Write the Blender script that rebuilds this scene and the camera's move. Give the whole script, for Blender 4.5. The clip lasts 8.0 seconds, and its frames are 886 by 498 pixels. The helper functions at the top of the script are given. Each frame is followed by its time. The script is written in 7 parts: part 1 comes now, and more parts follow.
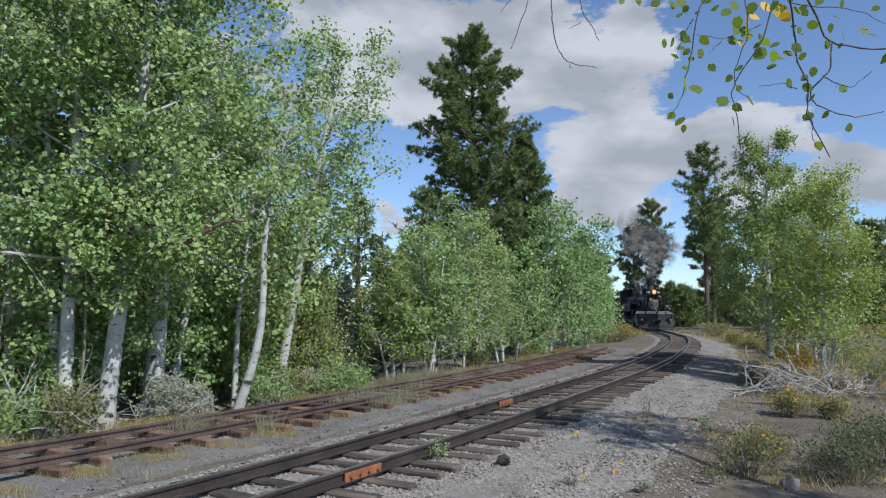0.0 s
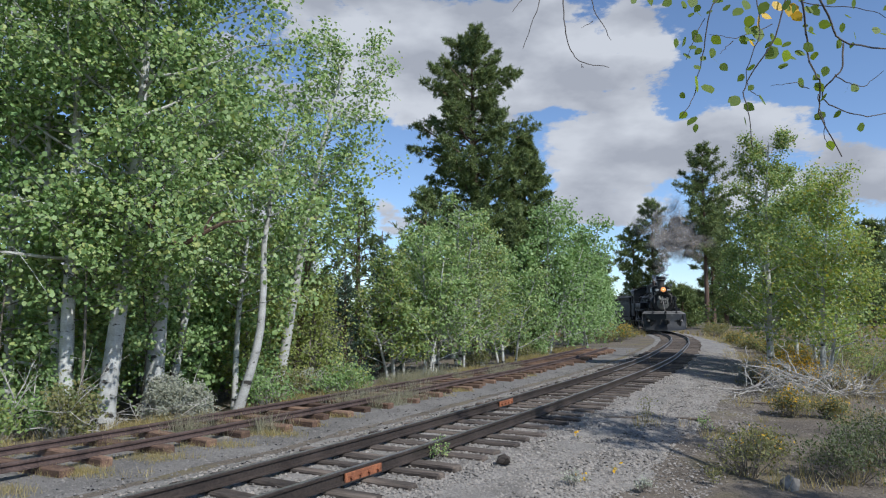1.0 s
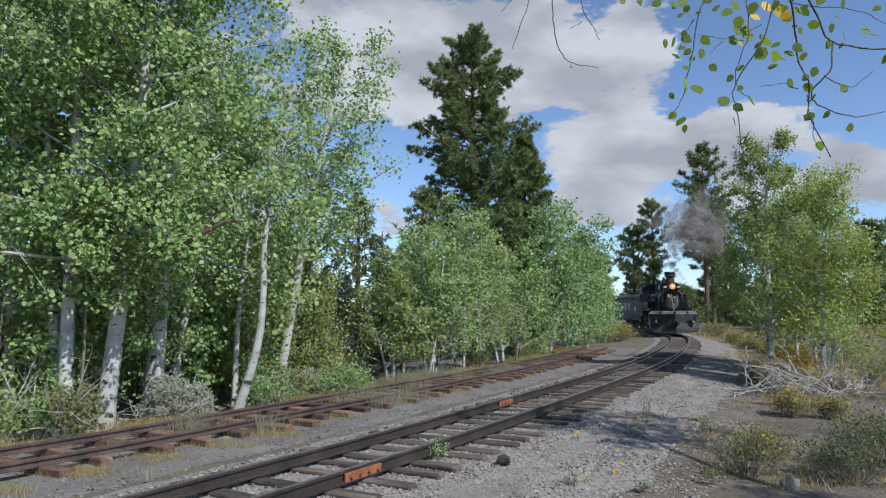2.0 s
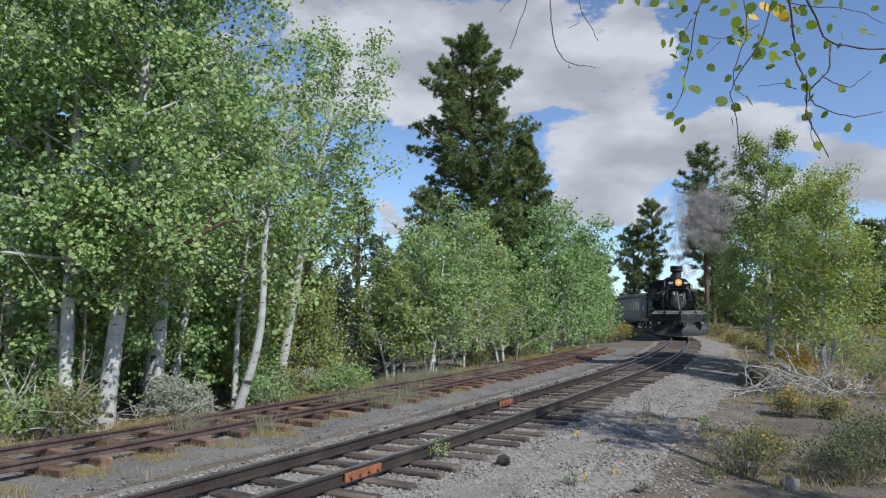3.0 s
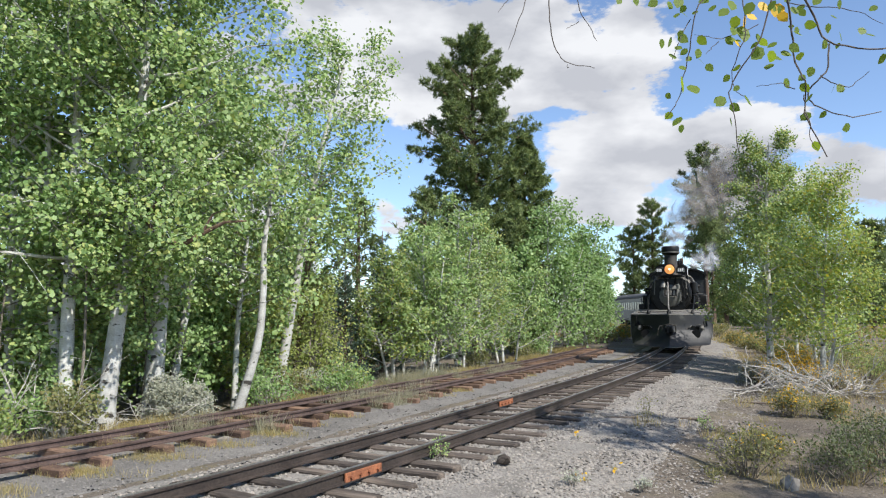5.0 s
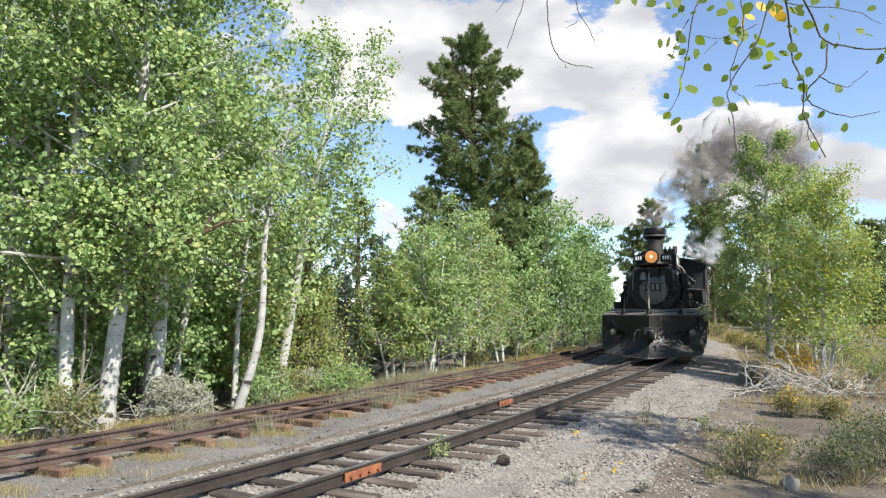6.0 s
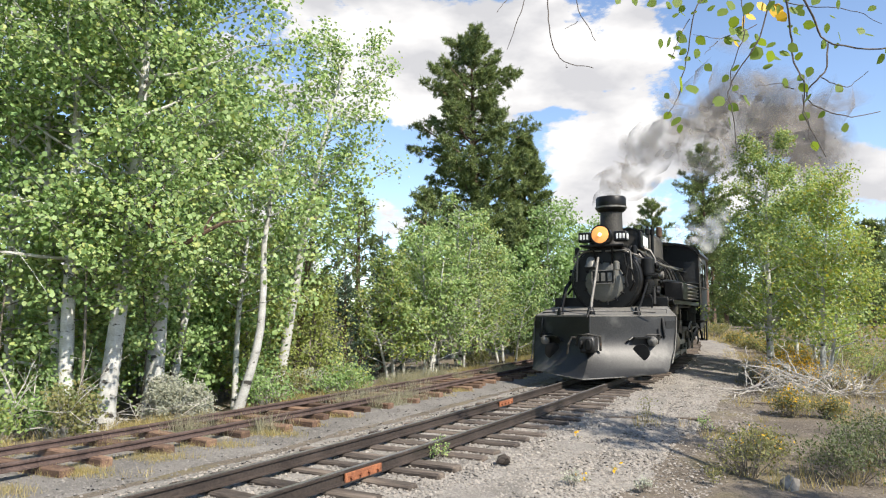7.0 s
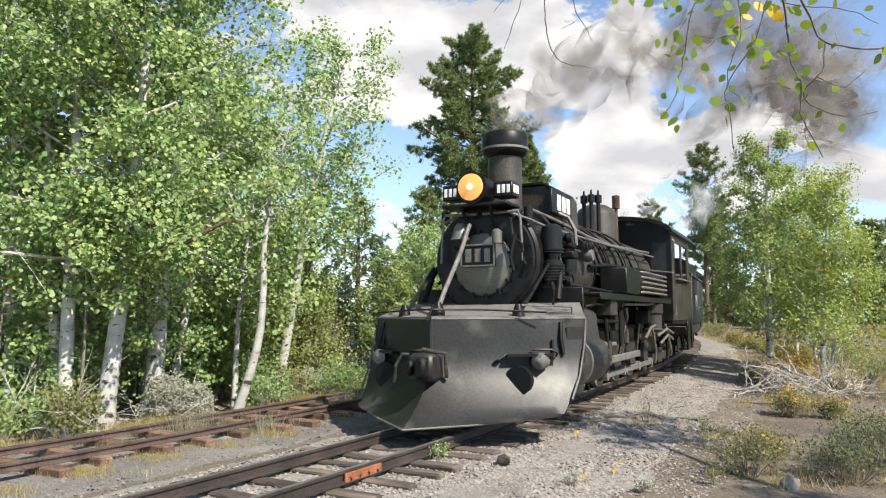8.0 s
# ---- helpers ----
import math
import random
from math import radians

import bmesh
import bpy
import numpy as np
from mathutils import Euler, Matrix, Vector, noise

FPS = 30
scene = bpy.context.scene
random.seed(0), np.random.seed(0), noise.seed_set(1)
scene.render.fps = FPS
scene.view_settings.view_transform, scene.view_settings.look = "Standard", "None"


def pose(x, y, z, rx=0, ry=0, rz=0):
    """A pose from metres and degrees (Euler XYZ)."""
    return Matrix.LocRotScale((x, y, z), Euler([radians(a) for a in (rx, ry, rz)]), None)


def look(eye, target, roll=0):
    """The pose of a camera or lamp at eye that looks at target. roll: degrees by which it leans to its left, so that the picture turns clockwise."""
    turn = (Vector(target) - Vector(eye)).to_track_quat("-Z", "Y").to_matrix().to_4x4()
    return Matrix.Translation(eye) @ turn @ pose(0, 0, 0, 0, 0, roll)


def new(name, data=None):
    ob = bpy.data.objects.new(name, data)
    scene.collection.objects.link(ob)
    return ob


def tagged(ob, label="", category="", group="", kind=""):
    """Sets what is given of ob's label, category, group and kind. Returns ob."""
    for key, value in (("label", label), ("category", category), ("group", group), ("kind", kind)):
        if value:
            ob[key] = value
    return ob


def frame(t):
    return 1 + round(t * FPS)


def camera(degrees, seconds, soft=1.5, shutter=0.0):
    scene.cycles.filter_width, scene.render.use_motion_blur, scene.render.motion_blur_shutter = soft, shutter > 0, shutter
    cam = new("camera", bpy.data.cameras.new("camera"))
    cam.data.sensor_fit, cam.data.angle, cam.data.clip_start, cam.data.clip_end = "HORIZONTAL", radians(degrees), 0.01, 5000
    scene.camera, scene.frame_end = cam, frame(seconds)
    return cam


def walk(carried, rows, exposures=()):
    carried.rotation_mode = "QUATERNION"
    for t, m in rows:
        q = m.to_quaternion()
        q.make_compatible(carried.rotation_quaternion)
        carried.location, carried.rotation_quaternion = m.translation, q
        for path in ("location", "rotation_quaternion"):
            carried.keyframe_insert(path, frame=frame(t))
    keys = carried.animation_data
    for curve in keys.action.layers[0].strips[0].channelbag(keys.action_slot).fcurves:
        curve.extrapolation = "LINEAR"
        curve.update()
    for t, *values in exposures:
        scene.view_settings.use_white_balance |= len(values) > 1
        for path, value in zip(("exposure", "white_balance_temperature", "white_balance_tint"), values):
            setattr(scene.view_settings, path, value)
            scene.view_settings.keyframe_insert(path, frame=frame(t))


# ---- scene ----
cam = camera(64.06, 8.0, soft=1.15)
CAM_POSE = pose(0, 0, 1.529, 95.426, 0, 0)
walk(cam, [(0, CAM_POSE), (8, CAM_POSE)],
     exposures=[(0, 0.0, 5850, 10), (3.3, 0.06, 5950, 10), (4.8, 0.47, 6250, 10), (6.3, 0.8, 6600, 10), (8, 0.84, 6750, 10)])

# ---- world and sun ----
SUN_EL, SUN_AZ = radians(46), radians(136)      # azimuth clockwise from +y
world = bpy.data.worlds.new("sky")
scene.world = world
world.use_nodes = True


def make_world():
    nt = world.node_tree
    nt.nodes.clear()
    N, L = nt.nodes.new, nt.links.new
    sky = N("ShaderNodeTexSky")
    sky.sky_type, sky.sun_disc = "NISHITA", False
    sky.sun_elevation, sky.sun_rotation = SUN_EL, SUN_AZ
    sky.altitude, sky.dust_density, sky.ozone_density = 2400, 1.5, 1.0
    bg = N("ShaderNodeBackground")
    bg.inputs["Strength"].default_value = 0.15
    L(sky.outputs[0], bg.inputs["Color"])
    tc = N("ShaderNodeTexCoord")

    def math_node(op, a, b=None, c=None, clamp=False):
        n = N("ShaderNodeMath")
        n.operation, n.use_clamp = op, clamp
        for i, v in enumerate((a, b, c)):
            if v is None:
                continue
            if isinstance(v, (int, float)):
                n.inputs[i].default_value = v
            else:
                L(v, n.inputs[i])
        return n.outputs[0]

    # cumulus: fractal noise plus the broad masses of the afternoon's clouds
    mp = N("ShaderNodeMapping")
    mp.inputs["Scale"].default_value = (1.0, 1.0, 2.2)
    mp.inputs["Location"].default_value = (0.31, 0.2, 0.05)
    L(tc.outputs["Generated"], mp.inputs["Vector"])
    n1 = N("ShaderNodeTexNoise")
    n1.inputs["Scale"].default_value, n1.inputs["Detail"].default_value = 7.5, 10
    n1.inputs["Roughness"].default_value = 0.60
    L(mp.outputs[0], n1.inputs["Vector"])
    total = math_node("SUBTRACT", math_node("MULTIPLY", n1.outputs[0], 1.5), 0.31)
    for az, el, wide, high, gain in CLOUDS:
        d = (math.sin(radians(az)) * math.cos(radians(el)), math.cos(radians(az)) * math.cos(radians(el)), math.sin(radians(el)))
        sub = N("ShaderNodeVectorMath")
        sub.operation = "SUBTRACT"
        L(tc.outputs["Generated"], sub.inputs[0])
        sub.inputs[1].default_value = d
        sc = N("ShaderNodeVectorMath")
        sc.operation = "MULTIPLY"
        L(sub.outputs[0], sc.inputs[0])
        sc.inputs[1].default_value = (1 / radians(wide), 1 / radians(wide), 1 / radians(high))
        ln = N("ShaderNodeVectorMath")
        ln.operation = "LENGTH"
        L(sc.outputs[0], ln.inputs[0])
        lobe = math_node("SUBTRACT", 1.0, ln.outputs["Value"], clamp=True)
        total = math_node("ADD", total, math_node("MULTIPLY", lobe, gain))
    cover = N("ShaderNodeMapRange")
    cover.interpolation_type = "SMOOTHSTEP"
    cover.inputs["From Min"].default_value, cover.inputs["From Max"].default_value = 0.555, 0.665
    L(total, cover.inputs["Value"])
    # shaded cloud bellies
    n2 = N("ShaderNodeTexNoise")
    n2.inputs["Scale"].default_value, n2.inputs["Detail"].default_value = 7.0, 8
    L(mp.outputs[0], n2.inputs["Vector"])
    ramp = N("ShaderNodeValToRGB")
    ramp.color_ramp.elements[0].position, ramp.color_ramp.elements[0].color = 0.38, (0.60, 0.61, 0.65, 1)
    ramp.color_ramp.elements[1].position, ramp.color_ramp.elements[1].color = 0.60, (0.95, 0.95, 0.96, 1)
    L(n2.outputs[0], ramp.inputs[0])
    cl = N("ShaderNodeBackground")
    L(ramp.outputs[0], cl.inputs["Color"])
    cl.inputs["Strength"].default_value = 0.67
    mix = N("ShaderNodeMixShader")
    L(cover.outputs[0], mix.inputs[0])
    L(bg.outputs[0], mix.inputs[1])
    L(cl.outputs[0], mix.inputs[2])
    out = N("ShaderNodeOutputWorld")
    L(mix.outputs[0], out.inputs["Surface"])


# azimuth, elevation, half width, half height (degrees) and gain of the cloud masses
CLOUDS = [(-5, 20, 17, 6.5, 0.42), (8, 20, 12, 6.5, 0.42), (15, 19.5, 5, 4, 0.32), (13, 13.5, 9, 4, 0.44), (20, 13.2, 10, 4, 0.44), (11.5, 8.8, 3.6, 2.6, 0.36),
          (31, 9.5, 7, 4, 0.4), (-17, 14, 5, 3, 0.36), (-16, 7, 6, 3, 0.36), (15, 8.5, 5, 2.4, 0.32), (33, 23, 4, 3, 0.24), (-30, 22, 14, 8, 0.3), (23, 8.5, 6, 2.5, 0.3),
          (27, 20, 8, 5, -0.45), (-4.5, 13.0, 5, 2.0, -0.4), (20.5, 17.6, 3.5, 1.4, -0.3), (9, 16.0, 3, 0.8, -0.25)]
make_world()
sun = new("sun", bpy.data.lights.new("sun", "SUN"))
sun.data.energy, sun.data.angle, sun.data.color = 5.0, radians(0.6), (1.0, 0.95, 0.87)
SUN_DIR = Vector((math.sin(SUN_AZ) * math.cos(SUN_EL), math.cos(SUN_AZ) * math.cos(SUN_EL), math.sin(SUN_EL)))
sun.matrix_world = look(SUN_DIR * 60, (0, 0, 0))


# ---- materials ----
def surface(name, dark, light, rough=0.8, metal=0.0, scale=6.0, fine=60.0, bump=0.3, depth=0.01, stain=None, stain_at=(0.55, 0.72), stain_scale=2.0, spread=0.0, stretch=(1, 1, 1), spec=0.4):
    """A weathered surface: two colours by two noises, an optional stain, bump, and a shade of its own for each object."""
    m = bpy.data.materials.new(name)
    m.use_nodes = True
    nt = m.node_tree
    N, L = nt.nodes.new, nt.links.new
    b = nt.nodes["Principled BSDF"]
    b.inputs["Roughness"].default_value, b.inputs["Metallic"].default_value = rough, metal
    b.inputs["Specular IOR Level"].default_value = spec
    tc = N("ShaderNodeTexCoord")
    mp = N("ShaderNodeMapping")
    mp.inputs["Scale"].default_value = stretch
    L(tc.outputs["Object"], mp.inputs["Vector"])
    src = mp.outputs[0]
    if spread:
        oi = N("ShaderNodeObjectInfo")
        add = N("ShaderNodeVectorMath")
        add.operation = "MULTIPLY_ADD"
        cmb = N("ShaderNodeCombineXYZ")
        for i in range(3):
            L(oi.outputs["Random"], cmb.inputs[i])
        L(cmb.outputs[0], add.inputs[0])
        add.inputs[1].default_value = (37, 19, 53)
        L(src, add.inputs[2])
        src = add.outputs[0]
    n1, n2 = N("ShaderNodeTexNoise"), N("ShaderNodeTexNoise")
    n1.inputs["Scale"].default_value, n1.inputs["Detail"].default_value = scale, 5
    n2.inputs["Scale"].default_value, n2.inputs["Detail"].default_value = fine, 4
    L(src, n1.inputs["Vector"])
    L(src, n2.inputs["Vector"])
    avg = N("ShaderNodeMath")
    avg.operation = "MULTIPLY_ADD"
    L(n2.outputs[0], avg.inputs[0])
    avg.inputs[1].default_value = 0.5
    half = N("ShaderNodeMath")
    half.operation = "MULTIPLY"
    L(n1.outputs[0], half.inputs[0])
    half.inputs[1].default_value = 0.5
    L(half.outputs[0], avg.inputs[2])
    ramp = N("ShaderNodeValToRGB")
    ramp.color_ramp.elements[0].position, ramp.color_ramp.elements[0].color = 0.36, (*dark, 1)
    ramp.color_ramp.elements[1].position, ramp.color_ramp.elements[1].color = 0.64, (*light, 1)
    L(avg.outputs[0], ramp.inputs[0])
    col = ramp.outputs[0]
    if spread:
        hsv = N("ShaderNodeHueSaturation")
        mr = N("ShaderNodeMapRange")
        mr.inputs["To Min"].default_value, mr.inputs["To Max"].default_value = 1 - spread, 1 + spread
        L(oi.outputs["Random"], mr.inputs["Value"])
        L(mr.outputs[0], hsv.inputs["Value"])
        L(col, hsv.inputs["Color"])
        col = hsv.outputs[0]
    if stain:
        n3 = N("ShaderNodeTexNoise")
        n3.inputs["Scale"].default_value, n3.inputs["Detail"].default_value = stain_scale, 6
        L(src, n3.inputs["Vector"])
        mr2 = N("ShaderNodeMapRange")
        mr2.inputs["From Min"].default_value, mr2.inputs["From Max"].default_value = stain_at
        L(n3.outputs[0], mr2.inputs["Value"])
        mx = N("ShaderNodeMix")
        mx.data_type = "RGBA"
        L(mr2.outputs[0], mx.inputs["Factor"])
        L(col, mx.inputs[6])
        mx.inputs[7].default_value = (*stain, 1)
        col = mx.outputs[2]
    L(col, b.inputs["Base Color"])
    bp = N("ShaderNodeBump")
    bp.inputs["Strength"].default_value, bp.inputs["Distance"].default_value = bump, depth
    L(avg.outputs[0], bp.inputs["Height"])
    L(bp.outputs[0], b.inputs["Normal"])
    return m


def foliage(name, shades, through_light=0.4, gloss=0.35):
    """Leaves: a shade of its own for each leaf, light passing through, a waxy gloss."""
    m = bpy.data.materials.new(name)
    m.use_nodes = True
    nt = m.node_tree
    N, L = nt.nodes.new, nt.links.new
    b = nt.nodes["Principled BSDF"]
    geo = N("ShaderNodeNewGeometry")
    ramp = N("ShaderNodeValToRGB")
    els = ramp.color_ramp.elements
    while len(els) < len(shades):
        els.new(0.5)
    for i, c in enumerate(shades):
        els[i].position, els[i].color = i / (len(shades) - 1), (*c, 1)
    L(geo.outputs["Random Per Island"], ramp.inputs[0])
    L(ramp.outputs[0], b.inputs["Base Color"])
    b.inputs["Roughness"].default_value = 0.55
    b.inputs["Specular IOR Level"].default_value = gloss
    tr = N("ShaderNodeBsdfTranslucent")
    hsv = N("ShaderNodeHueSaturation")
    hsv.inputs["Hue"].default_value, hsv.inputs["Saturation"].default_value, hsv.inputs["Value"].default_value = 0.485, 1.15, 2.1
    L(ramp.outputs[0], hsv.inputs["Color"])
    L(hsv.outputs[0], tr.inputs["Color"])
    mix = N("ShaderNodeMixShader")
    mix.inputs[0].default_value = through_light
    L(b.outputs[0], mix.inputs[1])
    L(tr.outputs[0], mix.inputs[2])
    L(mix.outputs[0], nt.nodes["Material Output"].inputs["Surface"])
    return m


def birchy(name):
    """Aspen bark: chalky white, black scars lying across, darker at the scars' edges."""
    m = surface(name, (0.30, 0.295, 0.265), (0.54, 0.535, 0.50), 0.85, 0, 3, 40, 0.4, 0.01, stain=(0.04, 0.036, 0.03), stain_at=(0.585, 0.65), stain_scale=4.0, spread=0.12, stretch=(1, 1, 2.2))
    return m


def glowing(name, color, strength):
    m = bpy.data.materials.new(name)
    m.use_nodes = True
    b = m.node_tree.nodes["Principled BSDF"]
    b.inputs["Base Color"].default_value = (*color, 1)
    b.inputs["Emission Color"].default_value = (*color, 1)
    b.inputs["Emission Strength"].default_value = strength
    return m


def veil(name, color, thick):
    """Smoke or steam: a thin scattering film, dense where the mesh's density is high, broken into wisps."""
    m = bpy.data.materials.new(name)
    m.use_nodes = True
    nt = m.node_tree
    nt.nodes.clear()
    N, L = nt.nodes.new, nt.links.new
    out, both, film = N("ShaderNodeOutputMaterial"), N("ShaderNodeMixShader"), N("ShaderNodeMixShader")
    dull, back, clear = N("ShaderNodeBsdfDiffuse"), N("ShaderNodeBsdfTranslucent"), N("ShaderNodeBsdfTransparent")
    dull.inputs["Color"].default_value = back.inputs["Color"].default_value = (*color, 1)
    both.inputs[0].default_value = 0.5
    at, tc, wisp = N("ShaderNodeAttribute"), N("ShaderNodeTexCoord"), N("ShaderNodeTexNoise")
    at.attribute_name = "wisp_core"
    wisp.inputs["Scale"].default_value, wisp.inputs["Detail"].default_value = 2.2, 6
    L(tc.outputs["Object"], wisp.inputs["Vector"])
    span = N("ShaderNodeMapRange")
    span.inputs["From Min"].default_value, span.inputs["From Max"].default_value = 0.12, 0.85
    L(wisp.outputs[0], span.inputs["Value"])
    bell = N("ShaderNodeMath")
    bell.operation = "SMOOTH_MIN"
    bell.inputs[1].default_value, bell.inputs[2].default_value = 0.75, 0.3
    L(at.outputs["Fac"], bell.inputs[0])
    mul = N("ShaderNodeMath")
    mul.operation = "MULTIPLY"
    L(bell.outputs[0], mul.inputs[0])
    L(span.outputs[0], mul.inputs[1])
    amt = N("ShaderNodeMath")
    amt.operation, amt.use_clamp = "MULTIPLY", True
    amt.inputs[1].default_value = thick
    L(mul.outputs[0], amt.inputs[0])
    for x, y in ((dull.outputs[0], both.inputs[1]), (back.outputs[0], both.inputs[2]), (amt.outputs[0], film.inputs[0]), (clear.outputs[0], film.inputs[1]), (both.outputs[0], film.inputs[2]), (film.outputs[0], out.inputs["Surface"])):
        L(x, y)
    return m


M = {}
M["ground"] = surface("dry_soil", (0.072, 0.058, 0.044), (0.18, 0.148, 0.112), 0.95, 0, 1.1, 26, 1.0, 0.06, stain=(0.15, 0.125, 0.06), stain_at=(0.52, 0.66), stain_scale=0.45)
M["cinder"] = surface("cinder_gravel", (0.085, 0.078, 0.070), (0.20, 0.185, 0.165), 0.95, 0, 1.2, 45, 0.9, 0.03, stain=(0.28, 0.255, 0.22), stain_at=(0.55, 0.75), stain_scale=22)
M["ballast"] = surface("ballast_gravel", (0.125, 0.114, 0.098), (0.30, 0.275, 0.24), 0.92, 0, 2.0, 38, 1.0, 0.04, stain=(0.13, 0.115, 0.10), stain_at=(0.55, 0.75), stain_scale=1.1)
M["stone"] = surface("ballast_stone", (0.12, 0.108, 0.092), (0.25, 0.225, 0.19), 0.9, 0, 3.0, 30, 0.4, 0.01)
M["tie"] = surface("weathered_tie_wood", (0.035, 0.027, 0.022), (0.125, 0.10, 0.08), 0.9, 0, 4, 30, 0.9, 0.02, stain=(0.17, 0.135, 0.105), stain_at=(0.52, 0.7), stain_scale=2.5, spread=0.45, stretch=(0.25, 2, 2))
M["old_tie"] = surface("rotten_tie_wood", (0.06, 0.034, 0.024), (0.20, 0.125, 0.08), 0.95, 0, 4, 30, 0.9, 0.02, spread=0.45, stretch=(0.25, 2, 2))
M["rail"] = surface("brown_rail_steel", (0.025, 0.020, 0.017), (0.085, 0.066, 0.055), 0.55, 0.35, 2, 40, 0.3, 0.004)
M["rail_top"] = surface("worn_rail_head", (0.16, 0.15, 0.14), (0.30, 0.285, 0.27), 0.4, 0.6, 2, 60, 0.1, 0.002)
M["rust_rail"] = surface("rusted_rail", (0.042, 0.028, 0.024), (0.125, 0.086, 0.072), 0.8, 0.2, 3, 40, 0.5, 0.004)
M["rust"] = surface("orange_rust", (0.13, 0.045, 0.022), (0.34, 0.13, 0.06), 0.9, 0.1, 8, 60, 0.6, 0.004)
M["black"] = surface("sooty_black_paint", (0.004, 0.004, 0.004), (0.012, 0.0115, 0.011), 0.42, 0.1, 3, 40, 0.25, 0.004, stain=(0.035, 0.033, 0.03), stain_at=(0.58, 0.8), stain_scale=2.2, spec=0.25)
M["plow"] = surface("scuffed_plow_steel", (0.008, 0.008, 0.008), (0.027, 0.0265, 0.025), 0.45, 0.2, 1.2, 30, 0.1, 0.003, stain=(0.13, 0.125, 0.115), stain_at=(0.55, 0.85), stain_scale=1.4)
M["dusty"] = surface("dusty_grey_jacket", (0.018, 0.0172, 0.0155), (0.062, 0.057, 0.048), 0.55, 0.1, 2, 30, 0.25, 0.004, stain=(0.15, 0.085, 0.05), stain_at=(0.66, 0.74), stain_scale=3.5, spec=0.25)
M["pipe"] = surface("dull_grey_pipe", (0.10, 0.095, 0.085), (0.24, 0.225, 0.20), 0.5, 0.4, 8, 40, 0.2, 0.003)
M["soot"] = surface("soot_black_iron", (0.003, 0.003, 0.003), (0.009, 0.009, 0.0085), 0.6, 0.1, 5, 50, 0.3, 0.004, spec=0.2)
M["deck"] = surface("dusty_deck_steel", (0.10, 0.095, 0.085), (0.19, 0.18, 0.16), 0.75, 0.1, 1.5, 30, 0.2, 0.003, stain=(0.05, 0.048, 0.044), stain_at=(0.55, 0.8), stain_scale=2.5)
M["silver"] = surface("smokebox_graphite", (0.10, 0.10, 0.088), (0.17, 0.165, 0.145), 0.5, 0.4, 4, 40, 0.2, 0.003)
M["white"] = surface("chalky_white_paint", (0.55, 0.55, 0.53), (0.8, 0.8, 0.78), 0.7)
M["lamp_glow"] = glowing("headlight_glow", (1.0, 0.40, 0.11), 0.20)
M["bulb"] = glowing("headlight_bulb", (1.0, 0.75, 0.42), 1.2)
M["glass"] = surface("dark_glass", (0.012, 0.012, 0.013), (0.03, 0.03, 0.03), 0.25, 0, 2, 9, 0.02, 0.001, spec=0.35)
M["coach"] = surface("coach_maroon_black", (0.022, 0.018, 0.018), (0.05, 0.042, 0.04), 0.45, 0, 3, 30, 0.1, 0.003)
M["coach_roof"] = surface("coach_roof_grey", (0.05, 0.048, 0.045), (0.10, 0.095, 0.09), 0.8)
M["smoke"] = veil("coal_smoke", (0.34, 0.312, 0.285), 1.15)
M["steam"] = veil("white_steam", (0.80, 0.80, 0.82), 0.9)
M["aspen_bark"] = birchy("aspen_bark")
M["twig"] = surface("grey_twig_bark", (0.10, 0.085, 0.068), (0.24, 0.21, 0.17), 0.9, scale=5, spread=0.2)
M["dark_twig"] = surface("dark_twig_bark", (0.045, 0.038, 0.032), (0.12, 0.10, 0.085), 0.85, scale=20, spread=0.2)
M["dead"] = surface("bleached_dead_wood", (0.26, 0.24, 0.21), (0.50, 0.47, 0.42), 0.9, scale=8, spread=0.15)
M["pine_bark"] = surface("pine_bark", (0.05, 0.033, 0.024), (0.17, 0.11, 0.075), 0.95, 0, 6, 40, 1.0, 0.03, stretch=(1, 1, 0.3))
M["brown_bark"] = surface("brown_bark", (0.10, 0.07, 0.05), (0.25, 0.185, 0.135), 0.95, 0, 6, 40, 0.8, 0.02, stretch=(1, 1, 0.3))
M["aspen"] = foliage("aspen_leaves", [(0.105, 0.165, 0.055), (0.155, 0.235, 0.075), (0.215, 0.31, 0.11), (0.285, 0.37, 0.16), (0.33, 0.37, 0.12)], 0.3, 0.42)
M["aspen_deep"] = foliage("deep_green_leaves", [(0.09, 0.15, 0.045), (0.135, 0.22, 0.068), (0.19, 0.285, 0.10), (0.26, 0.345, 0.14)], 0.3, 0.42)
M["aspen_lime"] = foliage("lime_leaves", [(0.10, 0.155, 0.045), (0.145, 0.21, 0.06), (0.19, 0.26, 0.085), (0.24, 0.30, 0.11), (0.30, 0.28, 0.06)], 0.33, 0.5)
M["aspen_gold"] = foliage("yellowing_leaves", [(0.115, 0.18, 0.045), (0.16, 0.225, 0.058), (0.205, 0.265, 0.07), (0.24, 0.28, 0.075), (0.33, 0.30, 0.05)], 0.33, 0.42)
M["willow"] = foliage("willow_leaves", [(0.16, 0.20, 0.055), (0.21, 0.25, 0.075), (0.27, 0.30, 0.10)], 0.4, 0.4)
M["needle"] = foliage("pine_needles", [(0.06, 0.09, 0.035), (0.105, 0.145, 0.052), (0.15, 0.195, 0.07), (0.205, 0.24, 0.09)], 0.2, 0.3)
M["needle_blue"] = foliage("spruce_needles", [(0.05, 0.08, 0.055), (0.08, 0.12, 0.085), (0.11, 0.155, 0.11)], 0.15, 0.25)
